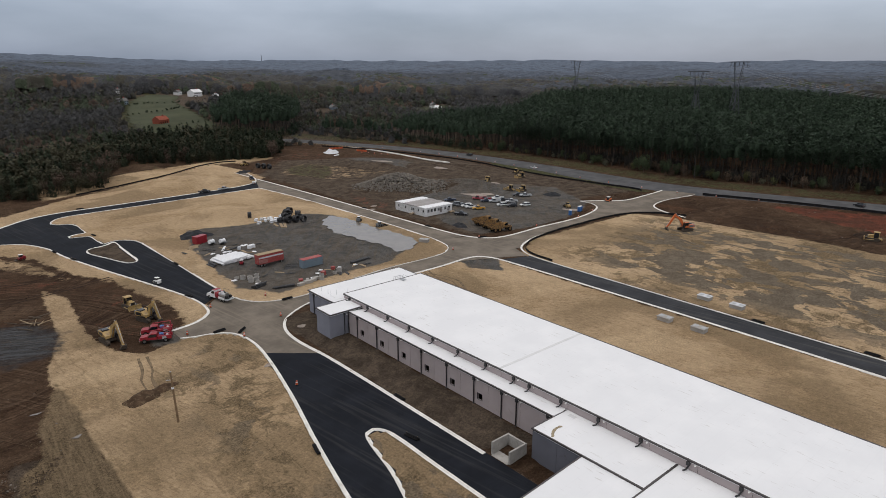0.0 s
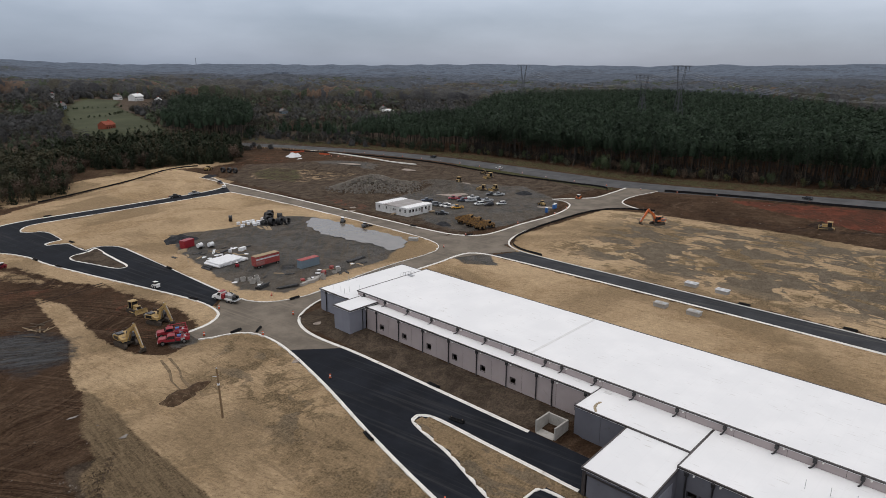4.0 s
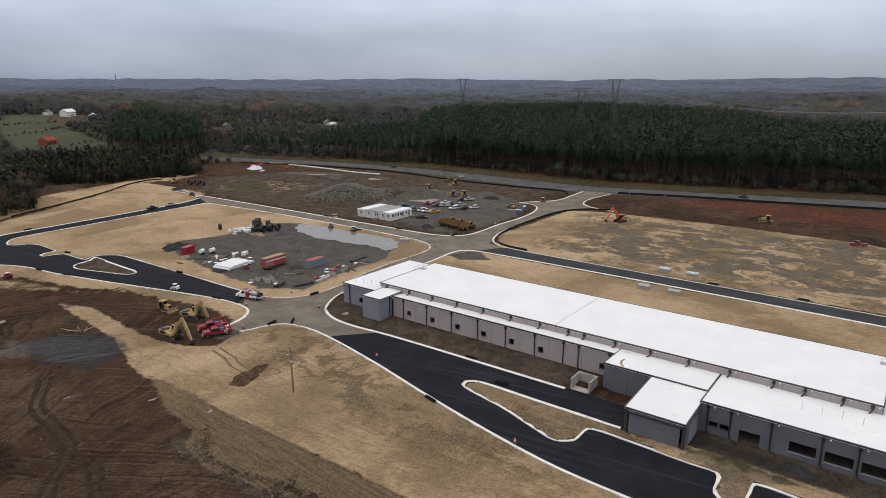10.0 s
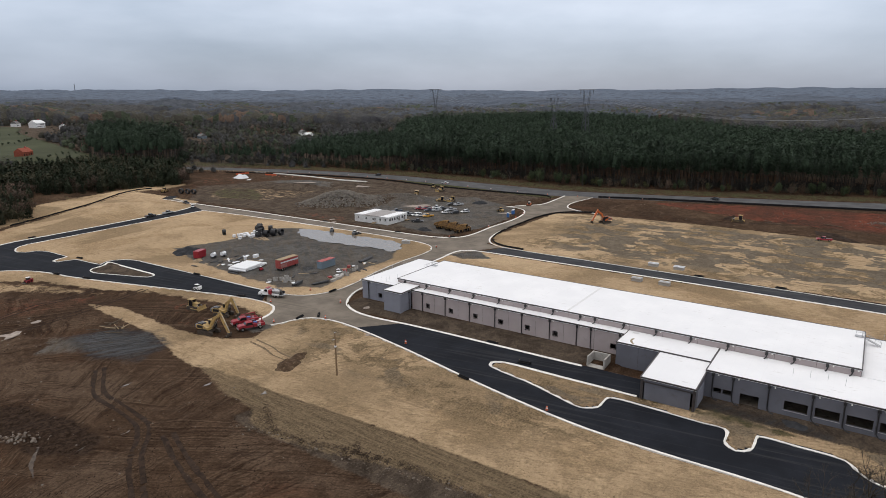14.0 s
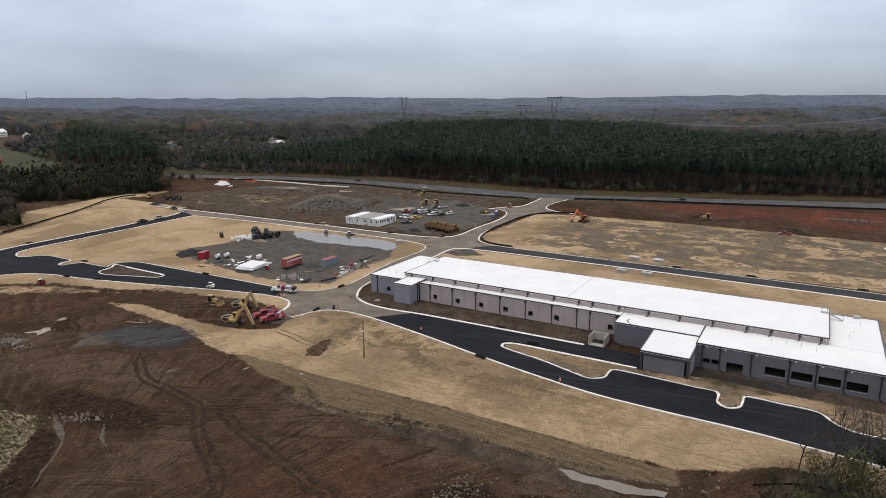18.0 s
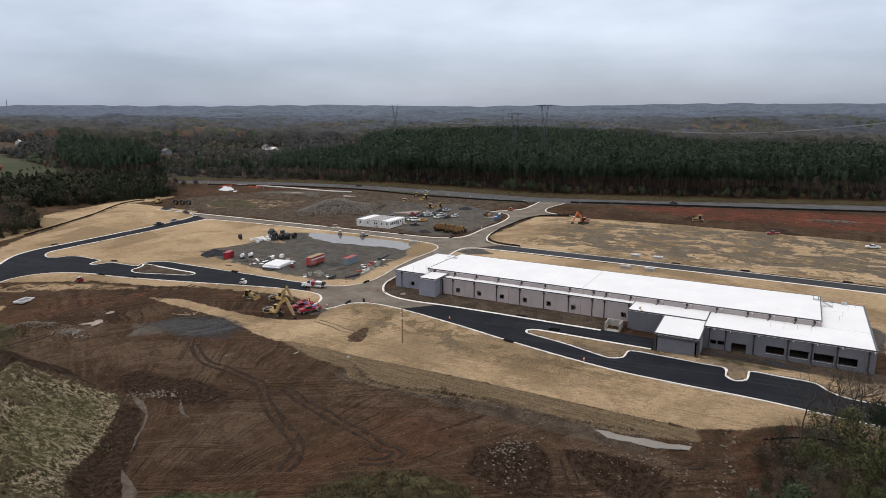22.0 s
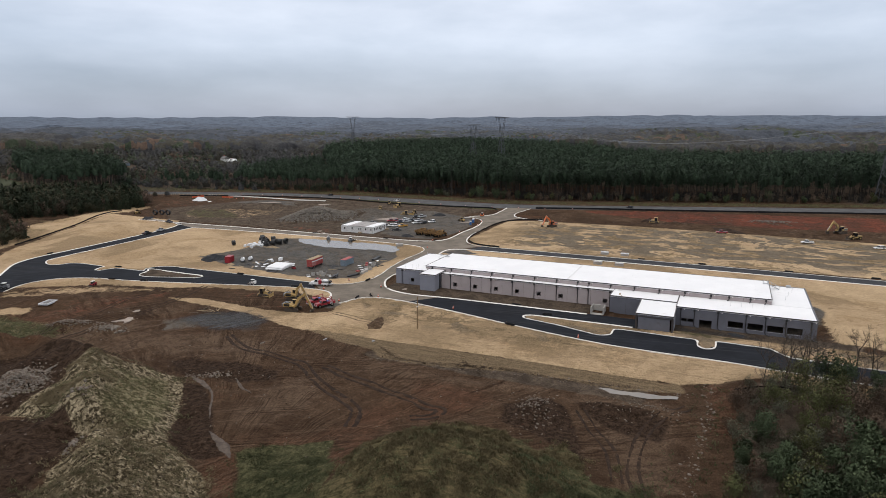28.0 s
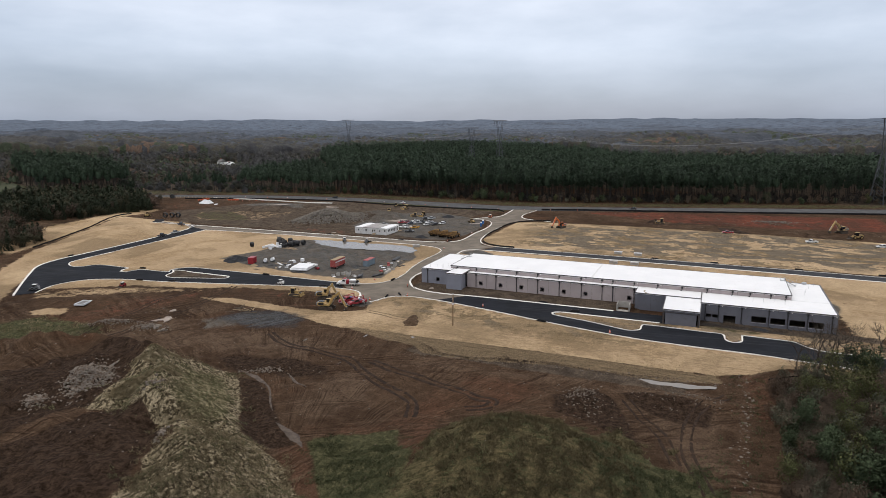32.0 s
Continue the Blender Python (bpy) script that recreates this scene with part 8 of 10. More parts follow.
excavator(31.2, 154.0, -82, M_YELLOW, "yellow crawler excavator with folded arm on churned earth", 1.12, 0, (4.2, 5.2, 6.2, 1.0))
excavator(41.9, 162.0, -68, M_YELLOW, "yellow crawler excavator with lowered arm beside a dozer", 1.08, 0, (2.8, 4.8, 4.2, 1.0))
excavator(229, 119.5, 155, M_ORANGE, "orange crawler excavator with raised arm by the red earth", 1.15, 0, (4.6, 5.6, 7.4, 1.6))
excavator(268, -30, 140, M_YELLOW, "yellow crawler excavator loading beside the red earth", 1.35, 0, (5.0, 5.0, 8.0, 1.6))
dozer(41.0, 174.0, -78, M_YELLOW, "yellow bulldozer with its blade down on bare earth")
dozer(241.5, 241.5, 200, M_YELLOW, "yellow bulldozer on the brown graded earth", 1.15)
dozer(236.5, 220, 110, M_YELLOW, "yellow bulldozer parked behind the gravel lot", 1.0)
dozer(241.5, 216, 170, M_YELLOW, "yellow bulldozer parked beside another dozer", 1.0)
dozer(270.5, 243.5, 160, M_YELLOW, "yellow bulldozer on the graded strip by the highway", 1.1)
wheel_loader(280, 256, 200, M_YELLOW, "yellow wheel loader on the graded strip", 0.9)
dozer(267.6, 66.5, 100, M_YELLOW, "yellow bulldozer pushing red earth", 1.1)
wheel_loader(250, -34, 120, M_YELLOW, "yellow wheel loader on brown earth near the excavator", 1.15)
wheel_loader(227.5, 176, 60, M_YELLOW, "muddy yellow loader beside the blue toilets", 0.8)
wheel_loader(169, 386, 30, M_YELLOW, "yellow wheel loader beside the dark pipe coils", 1.0)
hauler(177.2, 178.2, -9, "dirty yellow articulated dump truck on the gravel lot")
hauler(175.8, 172.4, -6, "dirty yellow articulated dump truck beside its twin")
hauler(174.4, 166.4, -14, "dirty yellow articulated dump truck beside the kerb")
service_truck(39.3, 147.2, 154, "red service truck with tool boxes parked by the excavators")
service_truck(40.9, 151.7, 158, "red service truck with a blue compressor and folded crane")
tank_truck(61.5, 164.5, 106)
skid_loader(53.0, 189.5, 100, M_WHITE, "small white and red loader on the black road", 0.9, 0.05)
skid_loader(26.8, 243.5, 190, M_RED, "small red loader on bare earth by the kerb", 0.9)
skid_loader(10.5, 270, 120, M_GREY, "small dark loader on the black loop road", 1.1, 0.05)
skid_loader(254, 172.5, 190, M_ORANGE, "small orange machine by the gate road", 1.2)
skid_loader(79.5, 190.5, 60, M_RED, "small red machine beside the pipe stack", 0.7)

LOT = [("pickup", M_NAVY, 197, 221.5, 150, "dark blue pickup parked behind the white office"), ("suv", M_GREY, 192.5, 212.8, 150, "dark grey car parked on gravel"), ("sedan", M_GREY, 193.5, 210.0, 150, "grey sedan parked on gravel"),
       ("suv", M_WHITE, 194, 207.0, 150, "white car parked on gravel"), ("pickup", M_WHITE, 194.2, 203.8, 150, "white pickup parked beside an amber one"), ("pickup", M_GOLD, 194.8, 199.8, 148, "amber yellow pickup on gravel"),
       ("pickup", M_BLACKP, 181, 196.4, -60, "black pickup standing alone on gravel"), ("pickup", M_RED, 210, 215.8, 140, "red pickup on gravel"), ("pickup", M_RED, 211.5, 212.6, 140, "red pickup beside another red one"),
       ("pickup", M_NAVY, 208.8, 208.8, 145, "dark blue pickup on gravel"), ("pickup", M_WHITE, 217.5, 210, 145, "white pickup on gravel"), ("pickup", M_SILVER, 211, 205.6, 145, "silver pickup on gravel"), ("pickup", M_BLACKP, 215.6, 204.6, 145, "black pickup on gravel"),
       ("suv", M_WHITE, 208, 198, 150, "white car on gravel"), ("pickup", M_SILVER, 216.8, 200.2, 150, "silver pickup on gravel"), ("suv", M_BLACKP, 209.8, 193.6, 150, "black car on gravel"), ("suv", M_WHITE, 215.6, 190.8, 155, "white car at the end of the row"),
       ("pickup", M_BLACKP, 230.6, 208.8, 150, "black pickup at the back of the lot"), ("pickup", M_SILVER, 232.4, 205.6, 150, "silver pickup at the back of the lot"),
       ("pickup", M_BLACKP, 117, 318.6, 8, "black pickup on the loop road"), ("pickup", M_SILVER, 127.5, 319.6, 8, "silver pickup on the loop road"), ("sedan", M_WHITE, 147.0, 326, 60, "white car at the road bend"), ("pickup", M_NAVY, 152.0, 339.5, 75, "dark pickup at the road bend"),
       ("pickup", M_RED, 236.6, 28.6, 100, "red pickup on the patchy straw"), ("pickup", M_WHITE, 228.6, -11, 100, "white pickup on the patchy straw"), ("suv", M_WHITE, 226, -41, 100, "white car on the patchy straw"),
       ("sedan", M_WHITE, 303, 262, 92, "white car on the highway"), ("suv", M_BLACKP, 312, 330, 96, "dark car on the highway"), ("suv", M_BLACKP, 330, 90, 70, "dark car on the highway")]
for kind, m, x, y, a, lab in LOT:
    car(kind, m, x, y, a, lab, 0.04 if (x > 300 or 110 < x < 155) else None)

# ---- site office, stores and loose things ----
M_SIDING = surface("white_siding", (0.66, 0.66, 0.65), 0.05, 0.8, 5.0, 0.6, 0, 0.03, (0.48, 0.45, 0.40), 0.64)
M_OROOF = surface("grey_metal_roof", (0.27, 0.25, 0.235), 0.1, 0.5, 4.0, 0.5, 0.2, 0.05, (0.36, 0.31, 0.27), 0.55)
M_PIPEW = surface("white_plastic_pipe", (0.74, 0.75, 0.76), 0.05, 0.6, 5.0, 0.4)
M_ROCK = surface("broken_grey_rock", (0.165, 0.150, 0.132), 0.25, 0.5, 3.0, 0.9, 0, 0.4, (0.16, 0.13, 0.10), 0.5, world=True)
M_ROCKP = surface("pale_field_stone", (0.185, 0.160, 0.136), 0.25, 0.5, 3.0, 0.9, 0, 0.4, (0.10, 0.07, 0.05), 0.45, world=True)
M_COAL = surface("dark_gravel_heap", (0.036, 0.037, 0.040), 0.25, 0.8, 5.0, 0.95, 0, 0.6, world=True)
M_DUG = surface("dug_brown_soil", (0.072, 0.046, 0.029), 0.35, 0.7, 3.0, 0.95, 0, 0.6, (0.13, 0.095, 0.06), 0.5, world=True)
M_FENCE = surface("black_silt_fabric", (0.018, 0.018, 0.019), 0.2, 1.0, 6.0, 0.85, 0, 0.1, (0.07, 0.055, 0.04), 0.62)
M_SAFETY = surface("safety_orange", (0.50, 0.085, 0.025), 0.08, 1.0, 6.0, 0.55)
M_WOODP = surface("weathered_pole_timber", (0.24, 0.165, 0.10), 0.25, 1.0, 6.0, 0.9, 0, 0.3)
M_TARP = surface("pale_tarpaulin", (0.55, 0.56, 0.58), 0.08, 0.8, 4.0, 0.6, 0, 0.2)
M_SLAB = surface("pale_broken_slab", (0.31, 0.265, 0.23), 0.2, 0.6, 4.0, 0.9, 0, 0.3, (0.20, 0.15, 0.11), 0.52, world=True)


def on(x, y, dz=0.0):
    return float(height(x, y)) + dz


# site office of joined cabins
off = empty("site_office", pose(167.2, 203.6, on(175, 214), 0, 0, 1.5), "white modular site office with grey ribbed roof on gravel", "site office")
LX, LY = 15.5, 20.5
part("skirting", bx(0.1, LX - 0.1, 0.1, LY - 0.1, -0.2, 0.75), M_SIDING, off)
for k in range(4):
    y0, y1 = k * LY / 4, (k + 1) * LY / 4
    part("cabin_wall", bx(0, LX, y0 + 0.02, y1 - 0.02, 0.7, 3.55, 0.03), M_SIDING, off)
    part("roof", prism([(y0 + 0.0, 3.55), (y0, 3.66), ((y0 + y1) / 2, 3.86), (y1, 3.66), (y1, 3.55)], -0.2, LX + 0.2, None, "x"), M_ROOF if k in (0, 3) else M_OROOF, off)
for k in range(11):
    part("roof_rib", bx(0.2 + k * 1.5, 0.3 + k * 1.5, 0.1, LY - 0.1, 3.62, 3.72), M_OROOF, off)
for k in range(26):
    part("siding_batten", bx(-0.03, 0.0, 0.4 + k * 0.79, 0.44 + k * 0.79, 0.75, 3.5), M_OROOF, off)


def cabin_window(x, y, along, w=0.9, h=1.1, z=1.7):
    t = 0.05
    if along == "y":
        f = part("window", bx(-0.06 + x, 0.04 + x, y - w / 2 - t, y + w / 2 + t, z - t, z + h + t), M_FRAME, off)
        part("pane", bx(-0.08 + x, 0.0 + x, y - w / 2, y + w / 2, z, z + h), M_GLASSD, f)
        part("mullion", bx(-0.1 + x, 0.0 + x, y - 0.03, y + 0.03, z, z + h), M_SIDING, f)
    else:
        f = part("window", bx(x - w / 2 - t, x + w / 2 + t, -0.06 + y, 0.04 + y, z - t, z + h + t), M_FRAME, off)
        part("pane", bx(x - w / 2, x + w / 2, -0.08 + y, 0.0 + y, z, z + h), M_GLASSD, f)
        part("mullion", bx(x - 0.03, x + 0.03, -0.1 + y, 0.0 + y, z, z + h), M_SIDING, f)


for y in (1.4, 4.6, 13.2, 18.0):
    cabin_window(0, y, "y", 0.7)
for x in (1.6, 3.4, 5.4, 7.4, 9.0, 11.4, 13.6):
    cabin_window(x, 0, "x", 1.0, 1.25)
door = part("door", bx(-0.1, 0.05, 7.2, 8.2, 0.75, 2.85), M_FRAME, off)
part("door_window", bx(-0.13, -0.08, 7.45, 7.95, 1.9, 2.6), M_GLASSD, door)
part("door_window", bx(-0.13, -0.08, 8.6, 9.2, 1.6, 2.7), M_GLASSD, door)
part("step", bx(-1.6, -0.05, 6.9, 8.6, 0.45, 0.7), M_TAN, off)
part("step", bx(-2.0, -1.6, 6.9, 8.6, 0.1, 0.4), M_TAN, off)
for y in (6.95, 8.55):
    part("hand_rail", tube([(-2.0, y, 0.9), (-1.5, y, 1.6), (-0.1, y, 1.65)], 0.04, 5, 0.5), M_SIDING, off)
for x in (12.6, 8.2):
    part("air_conditioner", bx(x, x + 0.9, -0.5, -0.05, 1.0, 2.4, 0.04), M_OROOF, off)
part("porch_deck", bx(13.2, 15.6, -1.6, -0.1, 0.2, 0.6), M_TAN, off)


def container(x, y, turn, L, m, mtop, label, wheels=False, H=2.6):
    e = empty("shipping_container" if not wheels else "box_trailer", pose(x, y, on(x, y), 0, 0, turn), label, "container" if not wheels else "trailer")
    z0 = 0.9 if wheels else 0.1
    part("body", bx(-L / 2, L / 2, -1.2, 1.2, z0, z0 + H, 0.03), m, e)
    for k in range(int(L / 0.55)):
        for s in (-1, 1):
            part("rib", bx(-L / 2 + 0.2 + k * 0.55, -L / 2 + 0.45 + k * 0.55, s * 1.22 - 0.03, s * 1.22 + 0.03, z0 + 0.15, z0 + H - 0.15), m, e)
    part("top", bx(-L / 2 - 0.03, L / 2 + 0.03, -1.23, 1.23, z0 + H, z0 + H + 0.12, 0.02), mtop, e)
    for s in (-1, 1):
        part("door_leaf", bx(L / 2, L / 2 + 0.06, s * 0.6 - 0.56, s * 0.6 + 0.56, z0 + 0.12, z0 + H - 0.1, 0.01), m, e)
        part("lock_bar", rod(bmesh.new(), (L / 2 + 0.09, s * 0.35, z0 + 0.1), (L / 2 + 0.09, s * 0.35, z0 + H - 0.1), 0.03, 6), M_CHROME, e)
    if wheels:
        part("chassis", bx(-L / 2, L / 2 + 0.8, -0.5, 0.5, 0.6, 0.9), M_BLACKP, e)
        for s in (-1, 1):
            for wx in (-L / 2 + 1.0, -L / 2 + 2.1, L / 2 - 0.8):
                wheel(e, wx, s * 1.0, 0.48, 0.3)
        for s in (-1, 1):
            part("white_band", bx(-L / 2 + 0.1, L / 2 - 0.1, s * 1.25 - 0.02, s * 1.25 + 0.02, z0 + H * 0.62, z0 + H * 0.78), M_TARP, e)
            part("grey_panel", bx(-L / 2 + 0.1, -L / 2 + 3.2, s * 1.25 - 0.02, s * 1.25 + 0.02, z0 + 0.3, z0 + H * 0.5), M_REDF, e)
    return e


M_REDF = surface("scuffed_pale_red", (0.34, 0.16, 0.145), 0.2, 1.0, 5.0, 0.7)
container(86.4, 184.6, 4, 9.0, M_REDD, M_TAN, "faded red box trailer with a tan top on gravel", True, 3.0)
container(95.8, 174.6, 3, 7.2, M_SLATE, M_REDD, "blue-grey steel container with a red patch on its roof")

# white pipes laid side by side on bearers
stack = empty("pipe_stack", pose(79.2, 197.2, on(79, 197), 0, 0, 9), "row of wide white plastic pipes laid side by side", "pipes")
pm = keep("pipe", lambda: cyl(cyl(bmesh.new(), 0.34, 0.34, 7.4, 12, pose(0, 0, 0, 90, 0, 0)), 0.36, 0.36, 0.6, 12, pose(0, -3.5, 0, 90, 0, 0)), M_PIPEW)
for k in range(17):
    share("pipe", pm, stack, pose(-5.5 + 0.69 * k, rs.uniform(-0.25, 0.25), 0.56 + (0.05 if k % 3 == 1 else 0), 0, 0, 180 * (k % 2) + rs.uniform(-1.5, 1.5)))
for k in range(13):
    share("pipe", pm, stack, pose(-4.9 + 0.72 * k, rs.uniform(-0.4, 0.4), 1.12, 0, 0, rs.uniform(-2, 2)))
for y in (-2.4, 0, 2.4):
    part("bearer", bx(-5.9, 5.9, y - 0.08, y + 0.08, 0.0, 0.2), M_TAN, stack)


def ring_coil(nm, x, y, R, r, n, tilt, turn, m, label, cat="pipe coil"):
    e = empty(nm, pose(x, y, on(x, y), 0, 0, turn), label, cat, "pipe coils")
    for k in range(n):
        a = np.linspace(0, 6.2832, 22)[:-1]
        rr = R * (1 - 0.07 * (k % 3))
        pts = [(rr * math.cos(t), rr * math.sin(t), 0) for t in a]
        bm = tube(pts + [pts[0]], r, 6, 1.0)
        mm = pose(0, -n * r * 0.8 + k * r * 1.6, R + r, 90, 0, 0) if tilt else pose(0.05 * (k % 2), 0, r + k * r * 1.7)
        part("coil", bm, m, e, at=mm, smooth=True)
    return e


ring_coil("pipe_coil", 118.0, 232.2, 1.35, 0.16, 7, True, 20, M_BLACK, "upright black corrugated pipe coil")
ring_coil("pipe_coil", 120.4, 230.2, 1.35, 0.16, 7, True, 30, M_BLACK, "upright black corrugated pipe coil beside others")
ring_coil("pipe_coil", 122.8, 228.4, 1.3, 0.16, 6, True, 10, M_BLACK, "upright black pipe coil at the row's end")
ring_coil("pipe_coil", 116.5, 235.5, 1.5, 0.15, 6, False, 0, M_BLACK, "black pipe coil lying flat")
ring_coil("pipe_coil", 119.8, 236.5, 1.5, 0.15, 5, False, 0, M_BLACK, "black pipe coil lying flat on gravel")
ring_coil("pipe_coil", 122.2, 233.5, 1.5, 0.15, 6, False, 0, M_BLACK, "black pipe coil lying flat behind others")
ring_coil("cable_reel", 109.6, 250.2, 1.15, 0.17, 5, True, 60, M_BLACK, "black reel standing alone on straw", "reel")
for x, y in ((171.9, 373.4), (174.0, 369.6), (175.9, 366.2)):
    ring_coil("cable_reel", x, y, 1.5, 0.2, 5, True, 100, M_BLACK, "dark reel standing on brown earth", "reel")


def heap(nm, x, y, a, b, h, m, label, cat, seed):
    """A tipped heap with a lumpy top and ragged foot."""
    bm = bmesh.new()
    bmesh.ops.create_grid(bm, x_segments=26, y_segments=26, size=1.15)
    r = random.Random(seed)
    ph = [r.uniform(0, 6.28) for k in range(6)]
    for v in bm.verts:
        t = math.atan2(v.co.y, v.co.x)
        d = math.hypot(v.co.x, v.co.y) * (1 + 0.16 * math.sin(2 * t + ph[0]) + 0.10 * math.sin(5 * t + ph[1]))
        f = max(0.0, 1 - d * d) ** 1.25
        lump = 0.85 + 0.22 * math.sin(v.co.x * 5 + ph[2]) * math.sin(v.co.y * 6 + ph[3]) + 0.10 * math.sin(v.co.x * 13 + ph[4])
        v.co = Vector((v.co.x * a, v.co.y * b, (f * h * lump + r.uniform(-0.05, 0.05) * h - 0.04) if f > 0.01 else -0.25))
    return tagged(part(nm, bm, m, at=pose(x, y, on(x, y), 0, 0, r.uniform(0, 90)), smooth=True), label, cat)


heap("gravel_mound", 81.5, 235.5, 6.8, 5.0, 2.2, M_COAL, "dark gravel heap at the edge of the yard", "gravel heap", 3)
heap("gravel_mound", 168.0, 182.9, 3.6, 3.0, 1.3, M_COAL, "small dark gravel heap beside the site office", "gravel heap", 5)
heap("soil_mound", 245, 199, 5, 3.5, 1.6, M_COAL, "small dark soil heap by the gravel lot", "soil heap", 7)
heap("soil_mound", 28.6, 121.4, 4.0, 2.5, 1.3, M_DUG, "low heap of dug brown soil on straw", "soil heap", 9)
heap("soil_mound", 32.4, 122.6, 3.2, 1.9, 0.95, M_DUG, "low heap of dug brown soil on straw", "soil heap", 19)
heap("gravel_mound", 62.3, 21.5, 2.2, 1.9, 0.35, M_COAL, "low grey gravel heap before the building", "gravel heap", 10)
heap("gravel_mound", 159.5, 366, 6, 4, 1.6, M_COAL, "dark gravel heap at the road's end", "gravel heap", 12)
heap("soil_mound", 252.4, 25, 16, 4, 1.4, M_RUT, "long dark soil heap beside the patchy straw", "soil heap", 13)
heap("soil_mound", 272, 70, 6, 4, 2.0, M_RUT, "brown soil heap before the dozer", "soil heap", 14)

# concrete manhole rings and blocks


def concrete_ring(x, y, R, h, m=M_CONC, tilt=0.0):
    bm = bmesh.new()
    n = 18
    V = [[bm.verts.new((q * math.cos(6.2832 * k / n), q * math.sin(6.2832 * k / n), z)) for k in range(n)] for q, z in ((R, 0), (R, h), (R * 0.84, h), (R * 0.84, 0))]
    for k in range(n):
        j = (k + 1) % n
        for a, b in zip(V, V[1:] + V[:1]):
            bm.faces.new((a[k], a[j], b[j], b[k]))
    bmesh.ops.recalc_face_normals(bm, faces=bm.faces)
    return tagged(part("concrete_ring", bm, m, at=pose(x, y, on(x, y), tilt, 0, 0)), "pale precast concrete manhole ring on gravel", "concrete ring", "manhole rings")


for x, y, R, h in ((73.6, 176.4, 0.8, 1.1), (75.2, 175.0, 0.8, 1.0), (74.4, 172.4, 0.85, 1.2), (76.4, 173.0, 0.8, 0.9), (77.4, 175.2, 0.75, 1.0), (75.6, 170.4, 0.8, 0.4), (72.4, 178.0, 0.7, 0.5), (93.0, 163.4, 0.7, 1.1), (91.2, 160.4, 0.8, 1.2), (99.2, 163.4, 0.8, 1.2), (97.4, 162.8, 0.7, 0.7)):
    concrete_ring(x, y, R, h)
blk = keep("block", lambda: bx(-1.2, 1.2, -0.6, 0.6, 0, 0.9, 0.05), M_CONC)
for x, y, a, k in ((84.0, 159.8, 10, 0.9), (86.4, 160.0, -8, 1.0), (88.6, 160.6, 20, 0.9), (90.2, 162.0, 5, 0.8), (87.4, 162.2, 60, 0.7)):
    o = share("concrete_block", blk, None, Matrix.LocRotScale((x, y, on(x, y)), Euler((0, 0, radians(a))), (k, k, k)))
    tagged(o, "pale precast concrete block on gravel by the kerb", "concrete block", "concrete blocks")


def vault(x, y, a, label):
    e = empty("utility_vault", pose(x, y, on(x, y), 0, 0, a), label, "utility box", "utility vaults")
    part("chamber", bx(-1.1, 1.1, -1.7, 1.7, -0.2, 0.95, 0.06), M_CONC, e)
    part("lid", bx(-1.2, 1.2, -1.8, 1.8, 0.96, 1.12, 0.03), M_TARP if x > 150 else M_CONC, e)
    for s in (-1, 1):
        part("hatch", bx(-0.6, 0.6, s * 1.0 - 0.55, s * 1.0 + 0.55, 1.12, 1.17), M_STEEL, e)


vault(162.6, 77, 0, "pale concrete utility vault on patchy straw")
vault(162.6, 68, 0, "pale concrete utility vault on patchy straw")
vault(140.4, 76, 0, "low concrete utility vault on straw behind the building")
vault(140.6, 67, 0, "low concrete utility vault on straw behind the building")


def toilet(x, y, a):
    e = empty("portable_toilet", pose(x, y, on(x, y), 0, 0, a), "blue portable toilet beside the kerb", "portable toilet", "portable toilets")
    part("cabin", bx(-0.58, 0.58, -0.58, 0.58, 0.1, 2.15, 0.04), M_BLUE, e)
    part("roof", taper(bx(-0.6, 0.6, -0.6, 0.6, 2.15, 2.38, 0.02), 2.15, 2.38, 0.7, 0, 0.7), M_PIPEW, e)
    part("door", bx(-0.62, -0.56, -0.4, 0.4, 0.2, 2.0, 0.01), M_BLUE, e)
    part("skid", bx(-0.6, 0.6, -0.6, 0.6, 0.0, 0.1), M_BLACKP, e)
    part("vent_pipe", rod(bmesh.new(), (0.4, 0.4, 2.2), (0.4, 0.4, 2.6), 0.05, 6), M_PIPEW, e)


for x, y, a in ((216.4, 165.6, 20), (225.0, 167.4, 10), (226.6, 167.8, 15)):
    toilet(x, y, a)


def barrel(x, y, z=0.05):
    e = empty("traffic_barrel", Matrix.LocRotScale((x, y, z), Euler((0, 0, 0)), (0.8, 0.8, 0.8)), "orange and white traffic barrel at the kerb", "traffic barrel", "traffic barrels")
    part("base", cyl(bmesh.new(), 0.42, 0.42, 0.1, 12, pose(0, 0, 0.05)), M_BLACKP, e)
    for k in range(4):
        part("band", cyl(bmesh.new(), 0.32 - 0.03 * k, 0.30 - 0.03 * k, 0.25, 12, pose(0, 0, 0.225 + 0.25 * k)), M_PIPEW if k == 2 else M_SAFETY, e)


for x, y in ((68.4, 142.2), (53.6, 106.5), (55.9, 136.2), (72.2, 158.6), (46, 146), (41.5, 62.5), (142.5, 158.6), (160.8, 164.4), (190, 161.6), (216, 160.9), (229.4, 163.6), (57.2, 160)):
    barrel(x, y, 0.2)
for k in range(26):
    t = HWY_N[20 + k * 3]
    if t[1] < 420:
        barrel(t[0] + 2.0, t[1], 0.03)


